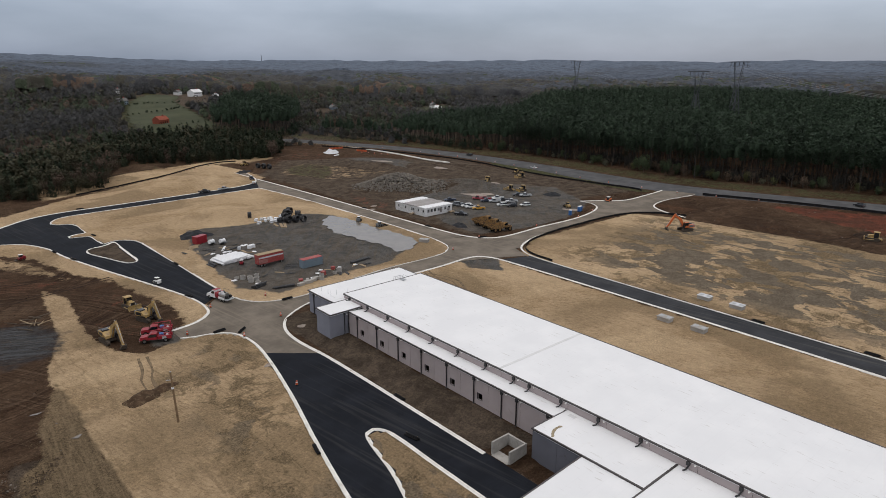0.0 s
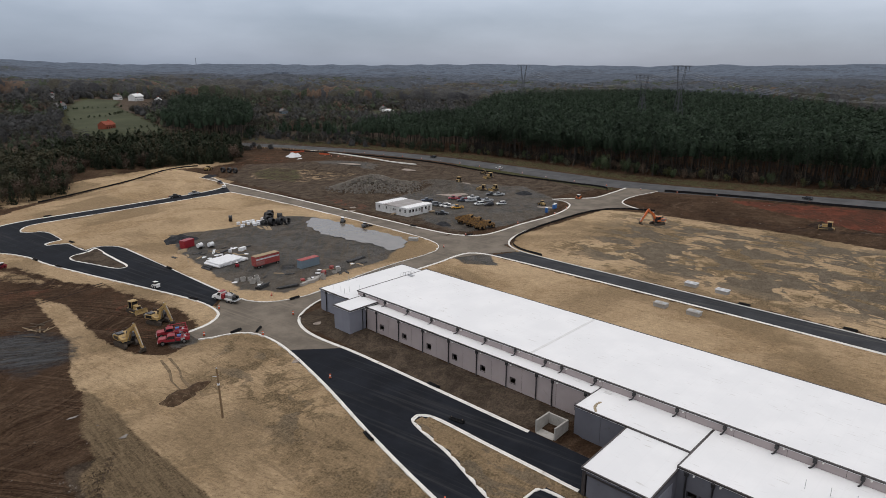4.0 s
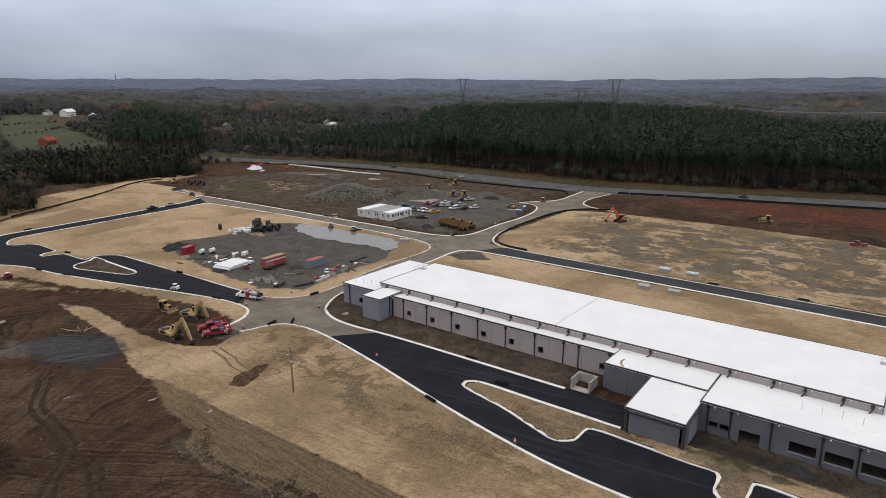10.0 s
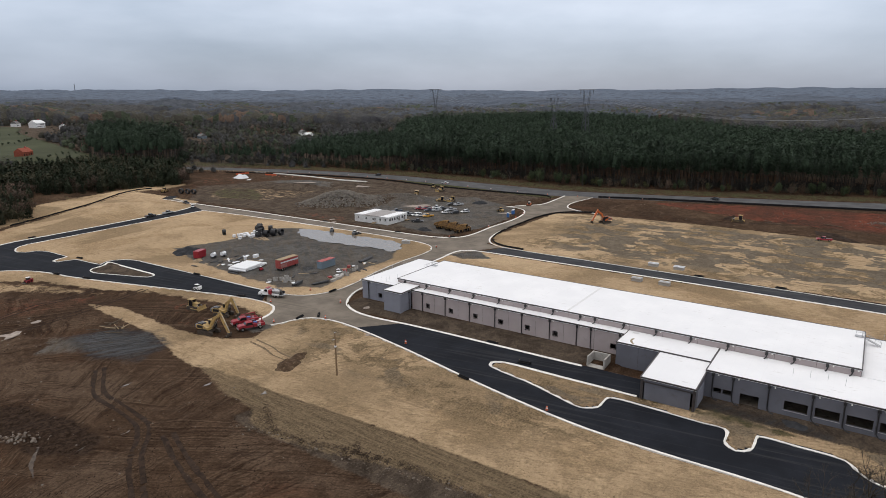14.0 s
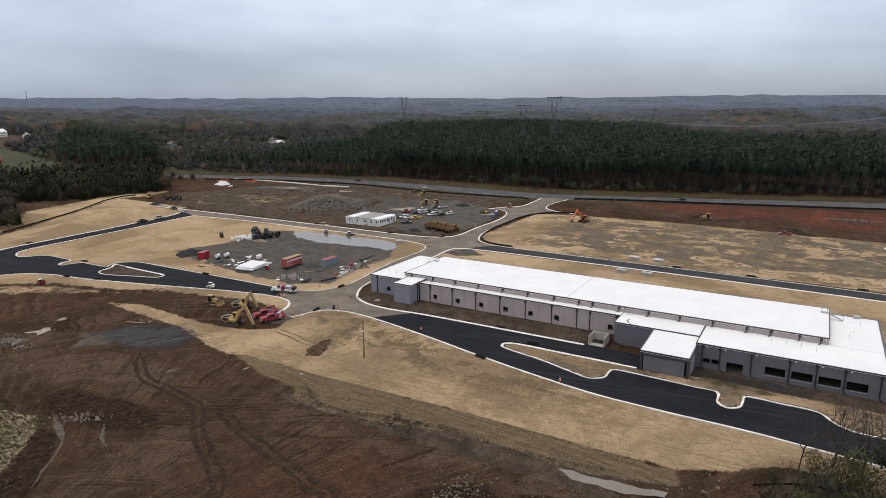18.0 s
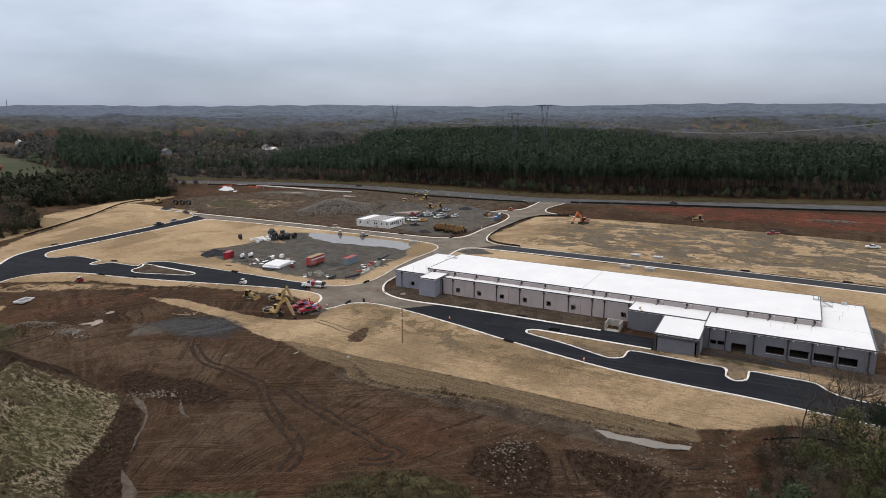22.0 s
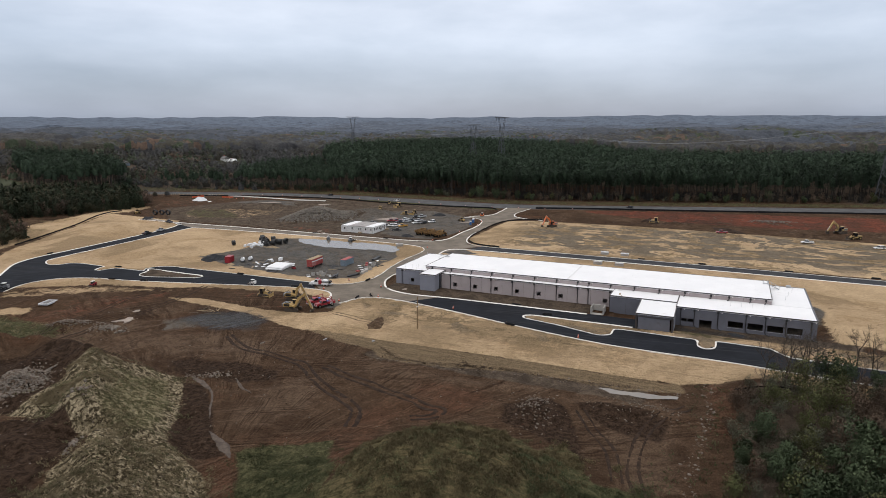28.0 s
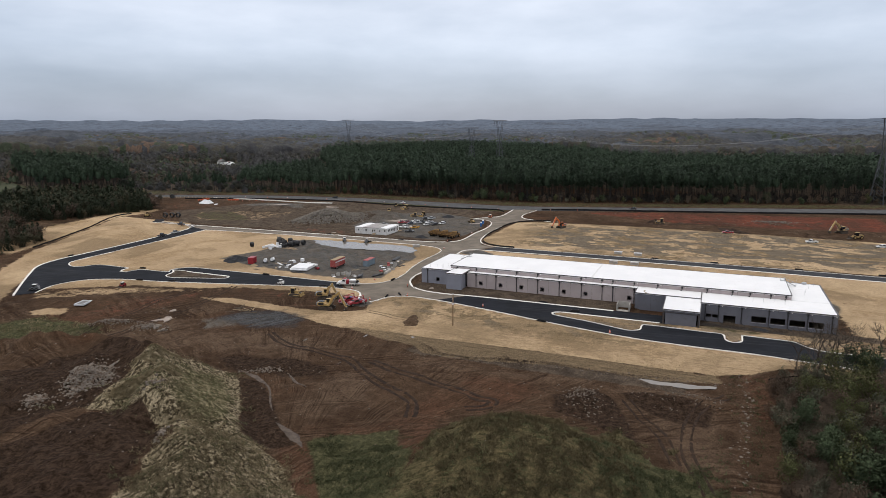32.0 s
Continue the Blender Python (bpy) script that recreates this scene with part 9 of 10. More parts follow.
def sock(x, y, a, L=3.0):
    """A black filter sock laid against the kerb at a drain inlet."""
    e = empty("inlet_sock", pose(x, y, 0.12, 0, 0, a), "black filter sock laid at a kerb inlet", "filter sock", "inlet socks")
    for k, (dx, dy, dz) in enumerate(((0, 0, 0.16), (0.1, 0.34, 0.15), (-0.15, 0.15, 0.42))):
        part("sock", tube([(-L / 2 + dx, dy, dz), (0, dy + 0.06, dz + 0.03), (L / 2 + dx, dy, dz)], 0.17, 7, 0.6), M_FENCE, e, smooth=True)
    for s in (-1, 1):
        part("stake", rod(bmesh.new(), (s * L * 0.4, 0.2, 0), (s * L * 0.4, 0.2, 0.8), 0.03, 5), M_TAN, e)


for x, y, a in ((45.2, 84.0, 76), (66.2, 88.8, 90), (59.6, 76.5, 100), (56, 172, 105), (57.0, 139.6, 40), (52.6, 142.6, 10), (63.9, 205, 92), (40, 232, 105), (75.6, 152.0, 0), (53.0, 262, 100), (157.4, 235, 92), (157.6, 190, 92), (162, 164, 150),
                (157, 35, 90), (156.2, 2, 90), (157, 60, 90), (156.4, -28, 90), (60, 316, 4), (37, 246, 98), (145.6, 203, 92)):
    sock(x, y, a)

# silt fences: posts and sagging black fabric
def silt_fence(pts, label, h=0.75):
    e = empty("silt_fence", pose(0, 0, 0), label, "silt fence", "silt fences")
    L = smooth_line(pts, 2.4)
    z = np.array([max(0.1, on(x, y)) for x, y in L])
    v, f = sweep(L, [(-0.03, -0.2), (-0.03, h * 0.55), (-0.05, h), (0.0, h), (0.03, h * 0.5), (0.03, -0.2)], False, z + 0.05 * np.sin(np.arange(len(L)) * 1.7))
    share("fabric", mesh_of("fabric", v, f, [M_FENCE]), e)
    pmesh = keep("stake", lambda: rod(bmesh.new(), (0, 0, -0.2), (0, 0, 1.0), 0.04, 5), M_WOODP)
    for (x, y), zz in zip(L, z):
        share("post", pmesh, e, pose(x, y, zz))


silt_fence([(252, 131.5), (247, 143), (239, 149.4), (226, 152.4), (205, 152.4), (188, 151.6), (172, 148.6), (163.4, 143.6), (159.4, 137.6), (158, 127)], "black silt fence along the straw field's curved edge")
silt_fence([(258, 442), (276, 400), (288, 350), (292, 300), (288, 270), (286, 235), (288, 200), (289, 178), (280, 171)], "black silt fence below the highway verge", 0.9)
silt_fence([(301, 150), (312, 116), (322, 74), (340, 6), (362, -70)], "long black silt fence along the highway's foot", 1.1)
silt_fence([(66, 352), (90, 364), (118, 378), (150, 394), (170, 402)], "black silt fence on top of the straw slope")
silt_fence([(19.2, 22), (20.5, 17), (21.8, 12), (22.5, 8)], "black silt fence at the edge of the thicket", 0.32)

# timber pole in the straw field
pole = empty("utility_pole", pose(30.7, 108.2, on(30.7, 108.2), 1.5, -2.0, 0), "bare weathered timber pole standing in straw", "utility pole")
part("shaft", rod(bmesh.new(), (0, 0, -0.5), (0, 0, 10.2), 0.22, 10, 0.15), M_WOODP, pole)
part("collar", cyl(bmesh.new(), 0.23, 0.23, 0.35, 10, pose(0, 0, 7.0)), M_PIPEW, pole)
part("cap", cyl(bmesh.new(), 0.18, 0.12, 0.12, 10, pose(0, 0, 10.25)), M_STEEL, pole)
for dx in (-0.9, 0.2):
    part("lamp_arm", rod(bmesh.new(), (0, 0, 8.6), (dx, 0.1, 8.8), 0.06, 6), M_TARP, pole)

# small stores in the yard
def pallet(x, y, a, m, label, n=2, s=1.0):
    e = empty("loaded_pallet", Matrix.LocRotScale((x, y, on(x, y)), Euler((0, 0, radians(a))), (s, s, s)), label, "pallet", "pallets")
    for k in range(5):
        part("deck_board", bx(-0.6, 0.6, -0.55 + k * 0.24, -0.41 + k * 0.24, 0.1, 0.13), M_TAN, e)
    for k in range(3):
        part("runner", bx(-0.6 + k * 0.53, -0.48 + k * 0.53, -0.55, 0.55, 0.0, 0.1), M_TAN, e)
    for k in range(n):
        part("load", bx(-0.52 + 0.03 * k, 0.52, -0.48, 0.48, 0.14 + 0.45 * k, 0.56 + 0.45 * k, 0.05), m, e)


rq = random.Random(31)
M_LOG = surface("grey_weathered_log", (0.13, 0.105, 0.08), 0.3, 1.0, 6.0, 0.9, 0, 0.3)
for k in range(16):
    pallet(rq.uniform(107, 120), rq.uniform(235.5, 244), rq.uniform(0, 90), rq.choice((M_PIPEW, M_PIPEW, M_TARP)), "white wrapped goods on a pallet by the pipe coils", rq.choice((1, 2, 2)), rq.uniform(1.0, 1.4))
for k in range(9):
    ring_coil("pipe_coil", rq.uniform(119.5, 127), rq.uniform(232, 246), rq.uniform(1.2, 1.5), 0.17, rq.choice((5, 6, 7)), k % 2 == 0, rq.uniform(0, 180), M_BLACK, "black corrugated pipe coil in the heap of coils")
for x, y, m, lab in ((116, 239, M_PIPEW, "white wrapped goods on a pallet"), (117.6, 240.4, M_PIPEW, "white wrapped goods on a pallet"), (114.6, 238, M_TARP, "grey wrapped goods on a pallet"), (118.8, 238.4, M_PIPEW, "white wrapped goods on a pallet"), (115.8, 236.2, M_TARP, "grey wrapped goods on a pallet"),
                     (113.0, 236.8, M_PIPEW, "white wrapped goods on a pallet"), (111.8, 234.8, M_TARP, "grey wrapped goods on a pallet"), (89.4, 205.4, M_PIPEW, "white bags on a pallet"), (91.0, 206.2, M_PIPEW, "white bags on a pallet"), (85.6, 206.8, M_TARP, "grey goods on a pallet"),
                     (94.2, 163.8, M_REDD, "red goods on a pallet"), (98.6, 166.8, M_REDD, "red boxes on a pallet"), (100.6, 166.0, M_TARP, "grey goods on a pallet"), (86.0, 163.0, M_REDD, "red drums on a pallet")):
    pallet(x + rq.uniform(-0.4, 0.4), y + rq.uniform(-0.4, 0.4), rq.uniform(0, 90), m, lab, rq.choice((1, 2, 2)), rq.uniform(1.0, 1.4))


def small_tank(x, y, a, label):
    e = empty("water_tank_trailer", pose(x, y, on(x, y), 0, 0, a), label, "tank trailer", "small tank trailers")
    part("tank", cyl(bmesh.new(), 0.75, 0.75, 2.0, 14, pose(0, 0, 1.35, 0, 90, 0)), M_PIPEW, e, smooth=False)
    part("frame", bx(-1.4, 2.0, -0.6, 0.6, 0.45, 0.6), M_BLACKP, e)
    for s in (-1, 1):
        wheel(e, 0, s * 0.8, 0.36, 0.22)
    part("hatch", cyl(bmesh.new(), 0.25, 0.25, 0.15, 10, pose(0, 0, 2.12)), M_BLACKP, e)


small_tank(81.0, 219.0, 30, "white tank trailer in the gravel yard")
small_tank(84.5, 217.8, 20, "white tank trailer beside another in the yard")
container(79.0, 224.6, 20, 4.6, M_RED, M_RED, "small red steel tool store beside stacked timber")
for k, (x, y, a, L, z) in enumerate(((74.6, 219.6, 15, 4, 0.2), (75.2, 221.0, 12, 4, 0.2), (76.2, 222.4, 20, 4, 0.2), (113.6, 229.4, 70, 7, 0.15), (114.8, 228.6, 66, 7, 0.15), (112.0, 231.0, 80, 5, 0.15))):
    e = empty("timber_bundle", pose(x, y, on(x, y), 0, 0, a), "bundle of tan timber boards on gravel", "timber", "timber bundles")
    for q in range(5):
        part("board", bx(-L / 2 + 0.1 * (q % 2), L / 2, -0.55 + 0.22 * q, -0.36 + 0.22 * q, 0.0, 0.14 + 0.06 * (q % 3)), M_TAN, e)


def pipe_rack(x, y, a, L, n, m, label, r=0.14):
    e = empty("pipe_bundle", pose(x, y, on(x, y), 0, 0, a), label, "pipes", "pipe bundles")
    me_ = keep("loose_pipe|%.1f %.2f %s" % (L, r, m.name), lambda: cyl(bmesh.new(), r, r, L, 9, pose(0, 0, 0, 0, 90, 0)), m)
    for k in range(n):
        share("pipe", me_, e, pose(rq.uniform(-0.5, 0.5), (k % 4) * r * 2.15 - 3 * r, r + (k // 4) * r * 1.8, 0, 0, rq.uniform(-2, 2)))


pipe_rack(79.2, 161.4, -10, 6.0, 7, M_BLACK, "bundle of black drain pipes by the kerb", 0.17)
pipe_rack(74.0, 166.2, 20, 4.0, 9, M_BLACK, "bundle of black drain pipes on straw", 0.2)
pipe_rack(110.5, 168.6, 8, 7.5, 8, M_BLACK, "bundle of black drain pipes at the yard's edge", 0.18)
pipe_rack(71.8, 195.8, 95, 4.5, 6, M_BLACK, "short black pipes beside the white stack", 0.2)
pipe_rack(86.0, 210.0, 30, 5.0, 5, M_BLACK, "loose black pipes on gravel", 0.12)
pipe_rack(82.5, 212.0, 60, 6.0, 4, M_PIPEW, "loose white pipes on gravel", 0.1)
for k in range(13):
    x, y = 19.5 + rq.gauss(0, 1.8), 178.5 + rq.gauss(0, 2.2)
    o = part("timber_log", rod(bmesh.new(), (-rq.uniform(1.0, 2.4), 0, 0.15), (rq.uniform(1.0, 2.4), 0, rq.uniform(0.15, 0.7)), rq.uniform(0.09, 0.2), 7, 0.08), M_LOG if k % 3 else M_TAN, at=pose(x, y, on(x, y), 0, 0, rq.uniform(0, 180)))
    tagged(o, "loose weathered log by the silty puddle", "log", "loose logs")
for x, y, a, lab in ((141.2, 215.2, 40, "small tracked machine by the pond"), (142.4, 202.4, 10, "small dark machine by the pond")):
    skid_loader(x, y, a, M_GREY, lab, 1.0)
vault(141.6, 173.4, 30, "pale concrete block by the pond and road")


def slab(x, y, a, b, t, label, m=M_SLAB):
    bm = bmesh.new()
    n = 9
    r = random.Random(int(x * 7 + y * 3))
    pts = [(a * math.cos(6.28 * k / n) * r.uniform(0.7, 1.1), b * math.sin(6.28 * k / n) * r.uniform(0.7, 1.1)) for k in range(n)]
    prism(pts, -0.05, 0.12, bm, "z")
    tagged(part("stone_patch", bm, m, at=pose(x, y, on(x, y), 0, 0, t)), label, "stone slab", "pale slabs")


for x, y, a, b, t in ((216, 226, 9, 4, 100), (222, 222, 5, 2.5, 90), (246, 240, 5, 2, 80), (225, 172, 5, 2, 120), (163, 236, 2.2, 1.4, 0), (158, 230.5, 2.2, 1.4, 20), (236, 330, 10, 3, 110), (256, 300, 9, 3, 100), (1.7, 194.8, 3.2, 1.5, 40), (1.2, 195.4, 1.3, 4.2, 50), (10, 200.8, 1.8, 1.0, 20), (53.4, 118.6, 1.2, 0.8, 20), (69, 132.5, 1.2, 0.9, 10)):
    slab(x, y, a, b, t, "pale flat patch of broken stone on bare earth")

# white-lined formwork with a pale crate in the pit's far side
M_CLINE = surface("wet_concrete_slurry", (0.16, 0.155, 0.15), 0.4, 0.6, 3.0, 0.6, 0, 0.2, (0.08, 0.07, 0.06), 0.5)
crate = empty("wash_out_bin", pose(3.0, 234.5, on(3, 234.5), 0, 0, 20), "white-lined concrete wash-out bin on bare earth", "bin")
for b in (bx(-2.6, 2.6, -1.7, -1.4, 0, 0.6, 0.04), bx(-2.6, 2.6, 1.4, 1.7, 0, 0.6, 0.04), bx(-2.6, -2.3, -1.39, 1.39, 0, 0.58, 0.04), bx(2.3, 2.6, -1.39, 1.39, 0, 0.58, 0.04)):
    part("side", b, M_TARP, crate)
part("liner", bx(-2.29, 2.29, -1.39, 1.39, 0.0, 0.35), M_CLINE, crate, "wet grey concrete slurry")

heap("tarpaulin_cover", 245, 406.5, 8, 5, 2.8, M_TARP, "pale tarpaulin over a heap near the highway", "tarpaulin", 21)
slab(241, 393, 4, 1.4, 30, "pale sheet on the ground near the highway", M_TARP)

# post-and-rail fence near the highway
rail = empty("post_fence", pose(0, 0, 0), "timber post-and-rail fence along the highway", "fence")
fl = smooth_line([(250, 466), (262, 446), (268, 428), (274, 410)], 3.0)
pm2 = keep("fence_post", lambda: bx(-0.1, 0.1, -0.1, 0.1, -0.3, 1.5), M_TAN)
for (x, y) in fl:
    share("post", pm2, rail, pose(x, y, on(x, y)))
for p, q in zip(fl, fl[1:]):
    for z in (0.6, 1.2):
        part("rail", rod(bmesh.new(), (p[0], p[1], on(*p) + z), (q[0], q[1], on(*q) + z), 0.07, 4), M_TAN, rail)
for k in range(5):
    barrel(262 + k * 2.2, 392 - k * 5, on(262 + k * 2.2, 392 - k * 5))

def barrier(x0, y0, x1, y1, n):
    """A run of orange safety mesh on steel pins."""
    e = empty("safety_barrier", pose(0, 0, 0), "sagging orange safety mesh strung on steel pins", "barrier", "safety barriers")
    P = [(x0 + (x1 - x0) * k / n, y0 + (y1 - y0) * k / n) for k in range(n + 1)]
    pin = keep("barrier_pin", lambda: rod(bmesh.new(), (0, 0, -0.3), (0, 0, 1.5), 0.05, 5), M_STEEL)
    for x, y in P:
        share("pin", pin, e, pose(x, y, on(x, y)))
    d = Vector((x1 - x0, y1 - y0)).normalized() * 0.03
    for k, (p, q) in enumerate(zip(P, P[1:])):
        bm = bmesh.new()
        sag = 0.12 + 0.06 * (k % 3)
        top = [(p, 1.35), (((p[0] + q[0]) / 2, (p[1] + q[1]) / 2), 1.35 - sag), (q, 1.35)]
        for side in (-1, 1):
            vs = [bm.verts.new((c[0] - side * d.y, c[1] + side * d.x, on(*c) + h)) for c, h in top] + [bm.verts.new((c[0] - side * d.y, c[1] + side * d.x, on(*c) + 0.15)) for c, h in top[::-1]]
            bm.faces.new(vs if side > 0 else vs[::-1])
        part("mesh_panel", bm, M_SAFETY, e)


for run in ((253, 423, 264, 421, 4), (264, 402, 267, 393, 3)):
    barrier(*run)

# rocks
def rock_template(rng):
    bm = bmesh.new()
    bmesh.ops.create_icosphere(bm, subdivisions=1, radius=1.0)
    V = np.array([v.co[:] for v in bm.verts])
    F = np.array([[v.index for v in f.verts] for f in bm.faces])
    bm.free()
    V *= rng.uniform(0.5, 1.25, (len(V), 1))
    V *= np.array((1.0, rng.uniform(0.6, 0.9), rng.uniform(0.5, 0.75)))
    return V, F


ROCKS = [rock_template(rng) for k in range(5)]


def rock_field(nm, places, m, label, kind="stuff"):
    """Joined rocks: places are (x, y, z, size)."""
    VV, FF, n0 = [], [], 0
    for x, y, z, s in places:
        V, F = ROCKS[rng.randint(5)]
        a = rng.uniform(0, 6.28)
        R = np.array(((math.cos(a), -math.sin(a), 0), (math.sin(a), math.cos(a), 0), (0, 0, 1)))
        VV.append(V @ R.T * s + np.array((x, y, z)))
        FF.append(F + n0)
        n0 += len(V)
    me_ = bpy.data.meshes.new(nm)
    V, F = np.concatenate(VV), np.concatenate(FF)
    me_.vertices.add(len(V))
    me_.vertices.foreach_set("co", V.astype(np.float32).ravel())
    me_.loops.add(F.size)
    me_.loops.foreach_set("vertex_index", F.astype(np.int32).ravel())
    me_.polygons.add(len(F))
    me_.polygons.foreach_set("loop_start", np.arange(0, F.size, 3, dtype=np.int32))
    me_.materials.append(m)
    me_.update()
    return tagged(new(nm, me_), label, "rocks", "", kind)


def heap_places(x, y, a, b, t, h, n, s0, s1):
    out = []
    c, s = math.cos(radians(t)), math.sin(radians(t))
    for k in range(n):
        u, v = rng.normal(0, 0.45), rng.normal(0, 0.45)
        px, py = x + a * u * c - b * v * s, y + a * u * s + b * v * c
        d = math.hypot(u, v)
        out.append((px, py, on(px, py) + max(0, h * (1 - d)) * rng.uniform(0.6, 1.0), rng.uniform(s0, s1)))
    return out


def spread_places(x, y, a, b, t, n, s0, s1):
    """Rocks that cover an oval evenly, thinning at its rim."""
    out = []
    c, s = math.cos(radians(t)), math.sin(radians(t))
    for k in range(n):
        d, w = math.sqrt(rng.uniform()) * rng.uniform(0.85, 1.12), rng.uniform(0, 6.2832)
        u, v = d * math.cos(w), d * math.sin(w)
        px, py = x + a * u * c - b * v * s, y + a * u * s + b * v * c
        out.append((px, py, on(px, py) + rng.uniform(0, 0.35), s0 + (s1 - s0) * rng.uniform() ** 2.2))
    return out


rock_field("rubble_pile", spread_places(197, 261, 24, 12, 129, 2300, 0.25, 0.95) + heap_places(197, 261, 17, 8, 129, 2.6, 900, 0.35, 1.15) + heap_places(224, 240, 24, 14, 129, 0.3, 700, 0.12, 0.4), M_ROCK, "large pile of broken grey rock on brown earth")
rock_field("stone_pile", heap_places(-55, 157, 7.5, 4.5, 30, 2.6, 1700, 0.12, 0.42), M_ROCKP, "pile of pale field stones on dark earth")
rock_field("stone_pile", heap_places(-8, 61, 9.5, 5.5, 20, 0.35, 240, 0.05, 0.34), M_ROCKP, "pile of pale stones in the earth pit")
rock_field("stone_pile", heap_places(0, 40, 11, 5, 95, 0.2, 130, 0.05, 0.3), M_ROCKP, "scattered stones on a low earth bank")
line = [(x + rng.normal(0, 1.6), y + rng.normal(0, 0.8)) for x, y in np.repeat(smooth_line([(20, 28), (14, 27), (4, 27), (-8, 28), (-20, 29), (-34, 28)], 1.2), 4, 0)]
rock_field("stone_line", [(x, y, on(x, y), rng.uniform(0.06, 0.12) + 0.42 * rng.uniform() ** 3) for x, y in line], M_ROCKP, "line of stones along the edge of the thicket")
line = [(x + rng.normal(0, 0.9), y + rng.normal(0, 1.0)) for x, y in np.repeat(smooth_line([(4, 112), (5.5, 98), (7.5, 82), (9.5, 66), (11, 52), (12, 40), (14, 30)], 0.9), 4, 0)]
rock_field("stone_line", [(x, y, on(x, y), rng.uniform(0.05, 0.1) + 0.3 * rng.uniform() ** 4) for x, y in line], M_ROCKP, "line of stones along the foot of the straw bank")
loose = []
for k in range(1500):
    x, y = rng.uniform(-75, 14), rng.uniform(30, 230)
    loose.append((x, y, on(x, y), 0.06 + 0.22 * rng.uniform() ** 4))
for k in range(600):
    x, y = rng.uniform(160, 290), rng.uniform(170, 360)
    loose.append((x, y, on(x, y), 0.1 + 0.35 * rng.uniform() ** 4))
for k in range(300):
    x, y = rng.uniform(250, 320), rng.uniform(-50, 140)
    loose.append((x, y, on(x, y), 0.1 + 0.4 * rng.uniform() ** 4))
rock_field("loose_stones", loose, M_ROCKP, "loose stones scattered over the bare earth")
rock_field("stone_pile", heap_places(-8.5, 204.5, 10, 2.2, 125, 0.3, 420, 0.08, 0.42) + heap_places(-7.5, 193, 7, 4, 100, 0.3, 260, 0.08, 0.42) + heap_places(-22, 138, 7, 2.5, 120, 0.2, 80, 0.12, 0.5) + heap_places(-56, 137, 4, 2, 30, 0.3, 30, 0.2, 0.6) + heap_places(-66, 158, 4.5, 2.5, 50, 0.5, 260, 0.1, 0.4) + heap_places(-69, 121.5, 2.6, 1.0, 20, 0.3, 40, 0.15, 0.45), M_ROCKP, "scattered pale rocks on churned earth")
rock_field("stone_pile", heap_places(300, 2, 14, 4, 100, 0.6, 160, 0.2, 0.7), M_ROCK, "grey rocks on the red earth")

# ---- far things ----
def house(x, y, a, L, Wd, h, wall, roofm, label, storeys=2, k=1.0):
    e = empty("house", Matrix.LocRotScale((x, y, on(x, y) - 0.3), Euler((0, 0, radians(a))), (k, k, k)), label, "house", "far houses")
    part("wall", bx(-L / 2, L / 2, -Wd / 2, Wd / 2, -1, h), wall, e)
    part("roof", prism([(-Wd / 2 - 0.5, h - 0.1), (0, h + Wd * 0.38), (Wd / 2 + 0.5, h - 0.1)], -L / 2 - 0.4, L / 2 + 0.4, None, "x"), roofm, e)
    part("chimney", bx(L * 0.2, L * 0.2 + 1, -0.6, 0.6, h, h + Wd * 0.5), M_REDD, e)
    for s in range(storeys):
        for c in range(int(L / 3)):
            for sd in (-1, 1):
                wx = -L / 2 + 1.5 + c * 3
                f = part("window", bx(wx - 0.6, wx + 0.6, sd * (Wd / 2 + 0.02) - 0.05, sd * (Wd / 2 + 0.02) + 0.05, 1.0 + 2.9 * s, 2.6 + 2.9 * s), M_GLASSD, e)


M_SHINGLE = surface("grey_shingles", (0.16, 0.155, 0.15), 0.15, 0.5, 4.0, 0.9, 0, 0.2)
M_BARNR = surface("rusty_orange_roof", (0.26, 0.075, 0.048), 0.15, 0.5, 4.0, 0.7, 0, 0.1)
house(355, 963, 40, 24, 10, 6.5, M_WHITE, M_WHITE, "large white country house on a hill", 2)
house(338, 985, 40, 10, 8, 4.5, M_WHITE, M_SHINGLE, "small white house beside the large one", 1)
house(372, 930, 60, 12, 8, 4.5, M_WHITE, M_WHITE, "white outbuilding near the large house", 1)
house(262, 1010, 60, 14, 9, 6, M_WHITE, M_SHINGLE, "white house among the far trees", 2)
house(232, 880, 20, 12, 9, 5.5, M_SLATE, M_SHINGLE, "grey house beside the meadow", 2)
house(211, 672, 30, 13, 9, 4.5, M_BARNR, M_BARNR, "low barn with a rusty orange roof", 1)
house(590, 700, 60, 16, 9, 5, M_WHITE, M_SHINGLE, "white house in a far clearing", 2)
house(575, 672, 80, 12, 8, 4, M_WHITE, M_WHITE, "white shed in a far clearing", 1)
house(452, 740, 75, 13, 8, 3.6, M_SLATE, M_SHINGLE, "low grey building beyond the pines", 1)
rh = random.Random(12)
for k in range(22):
    a = radians(rh.uniform(-3, 9))
    rr = rh.uniform(1500, 1900)
    house(-70 + rr * math.sin(a), 20 + rr * math.cos(a), rh.uniform(0, 90), 16, 10, 14, M_WHITE, M_SHINGLE, "pale house of a far hillside estate", 2, 1.0)


M_PYLON = surface("dull_grey_steel", (0.065, 0.070, 0.078), 0.1, 1.0, 6.0, 0.7, 0.2, 0.05)


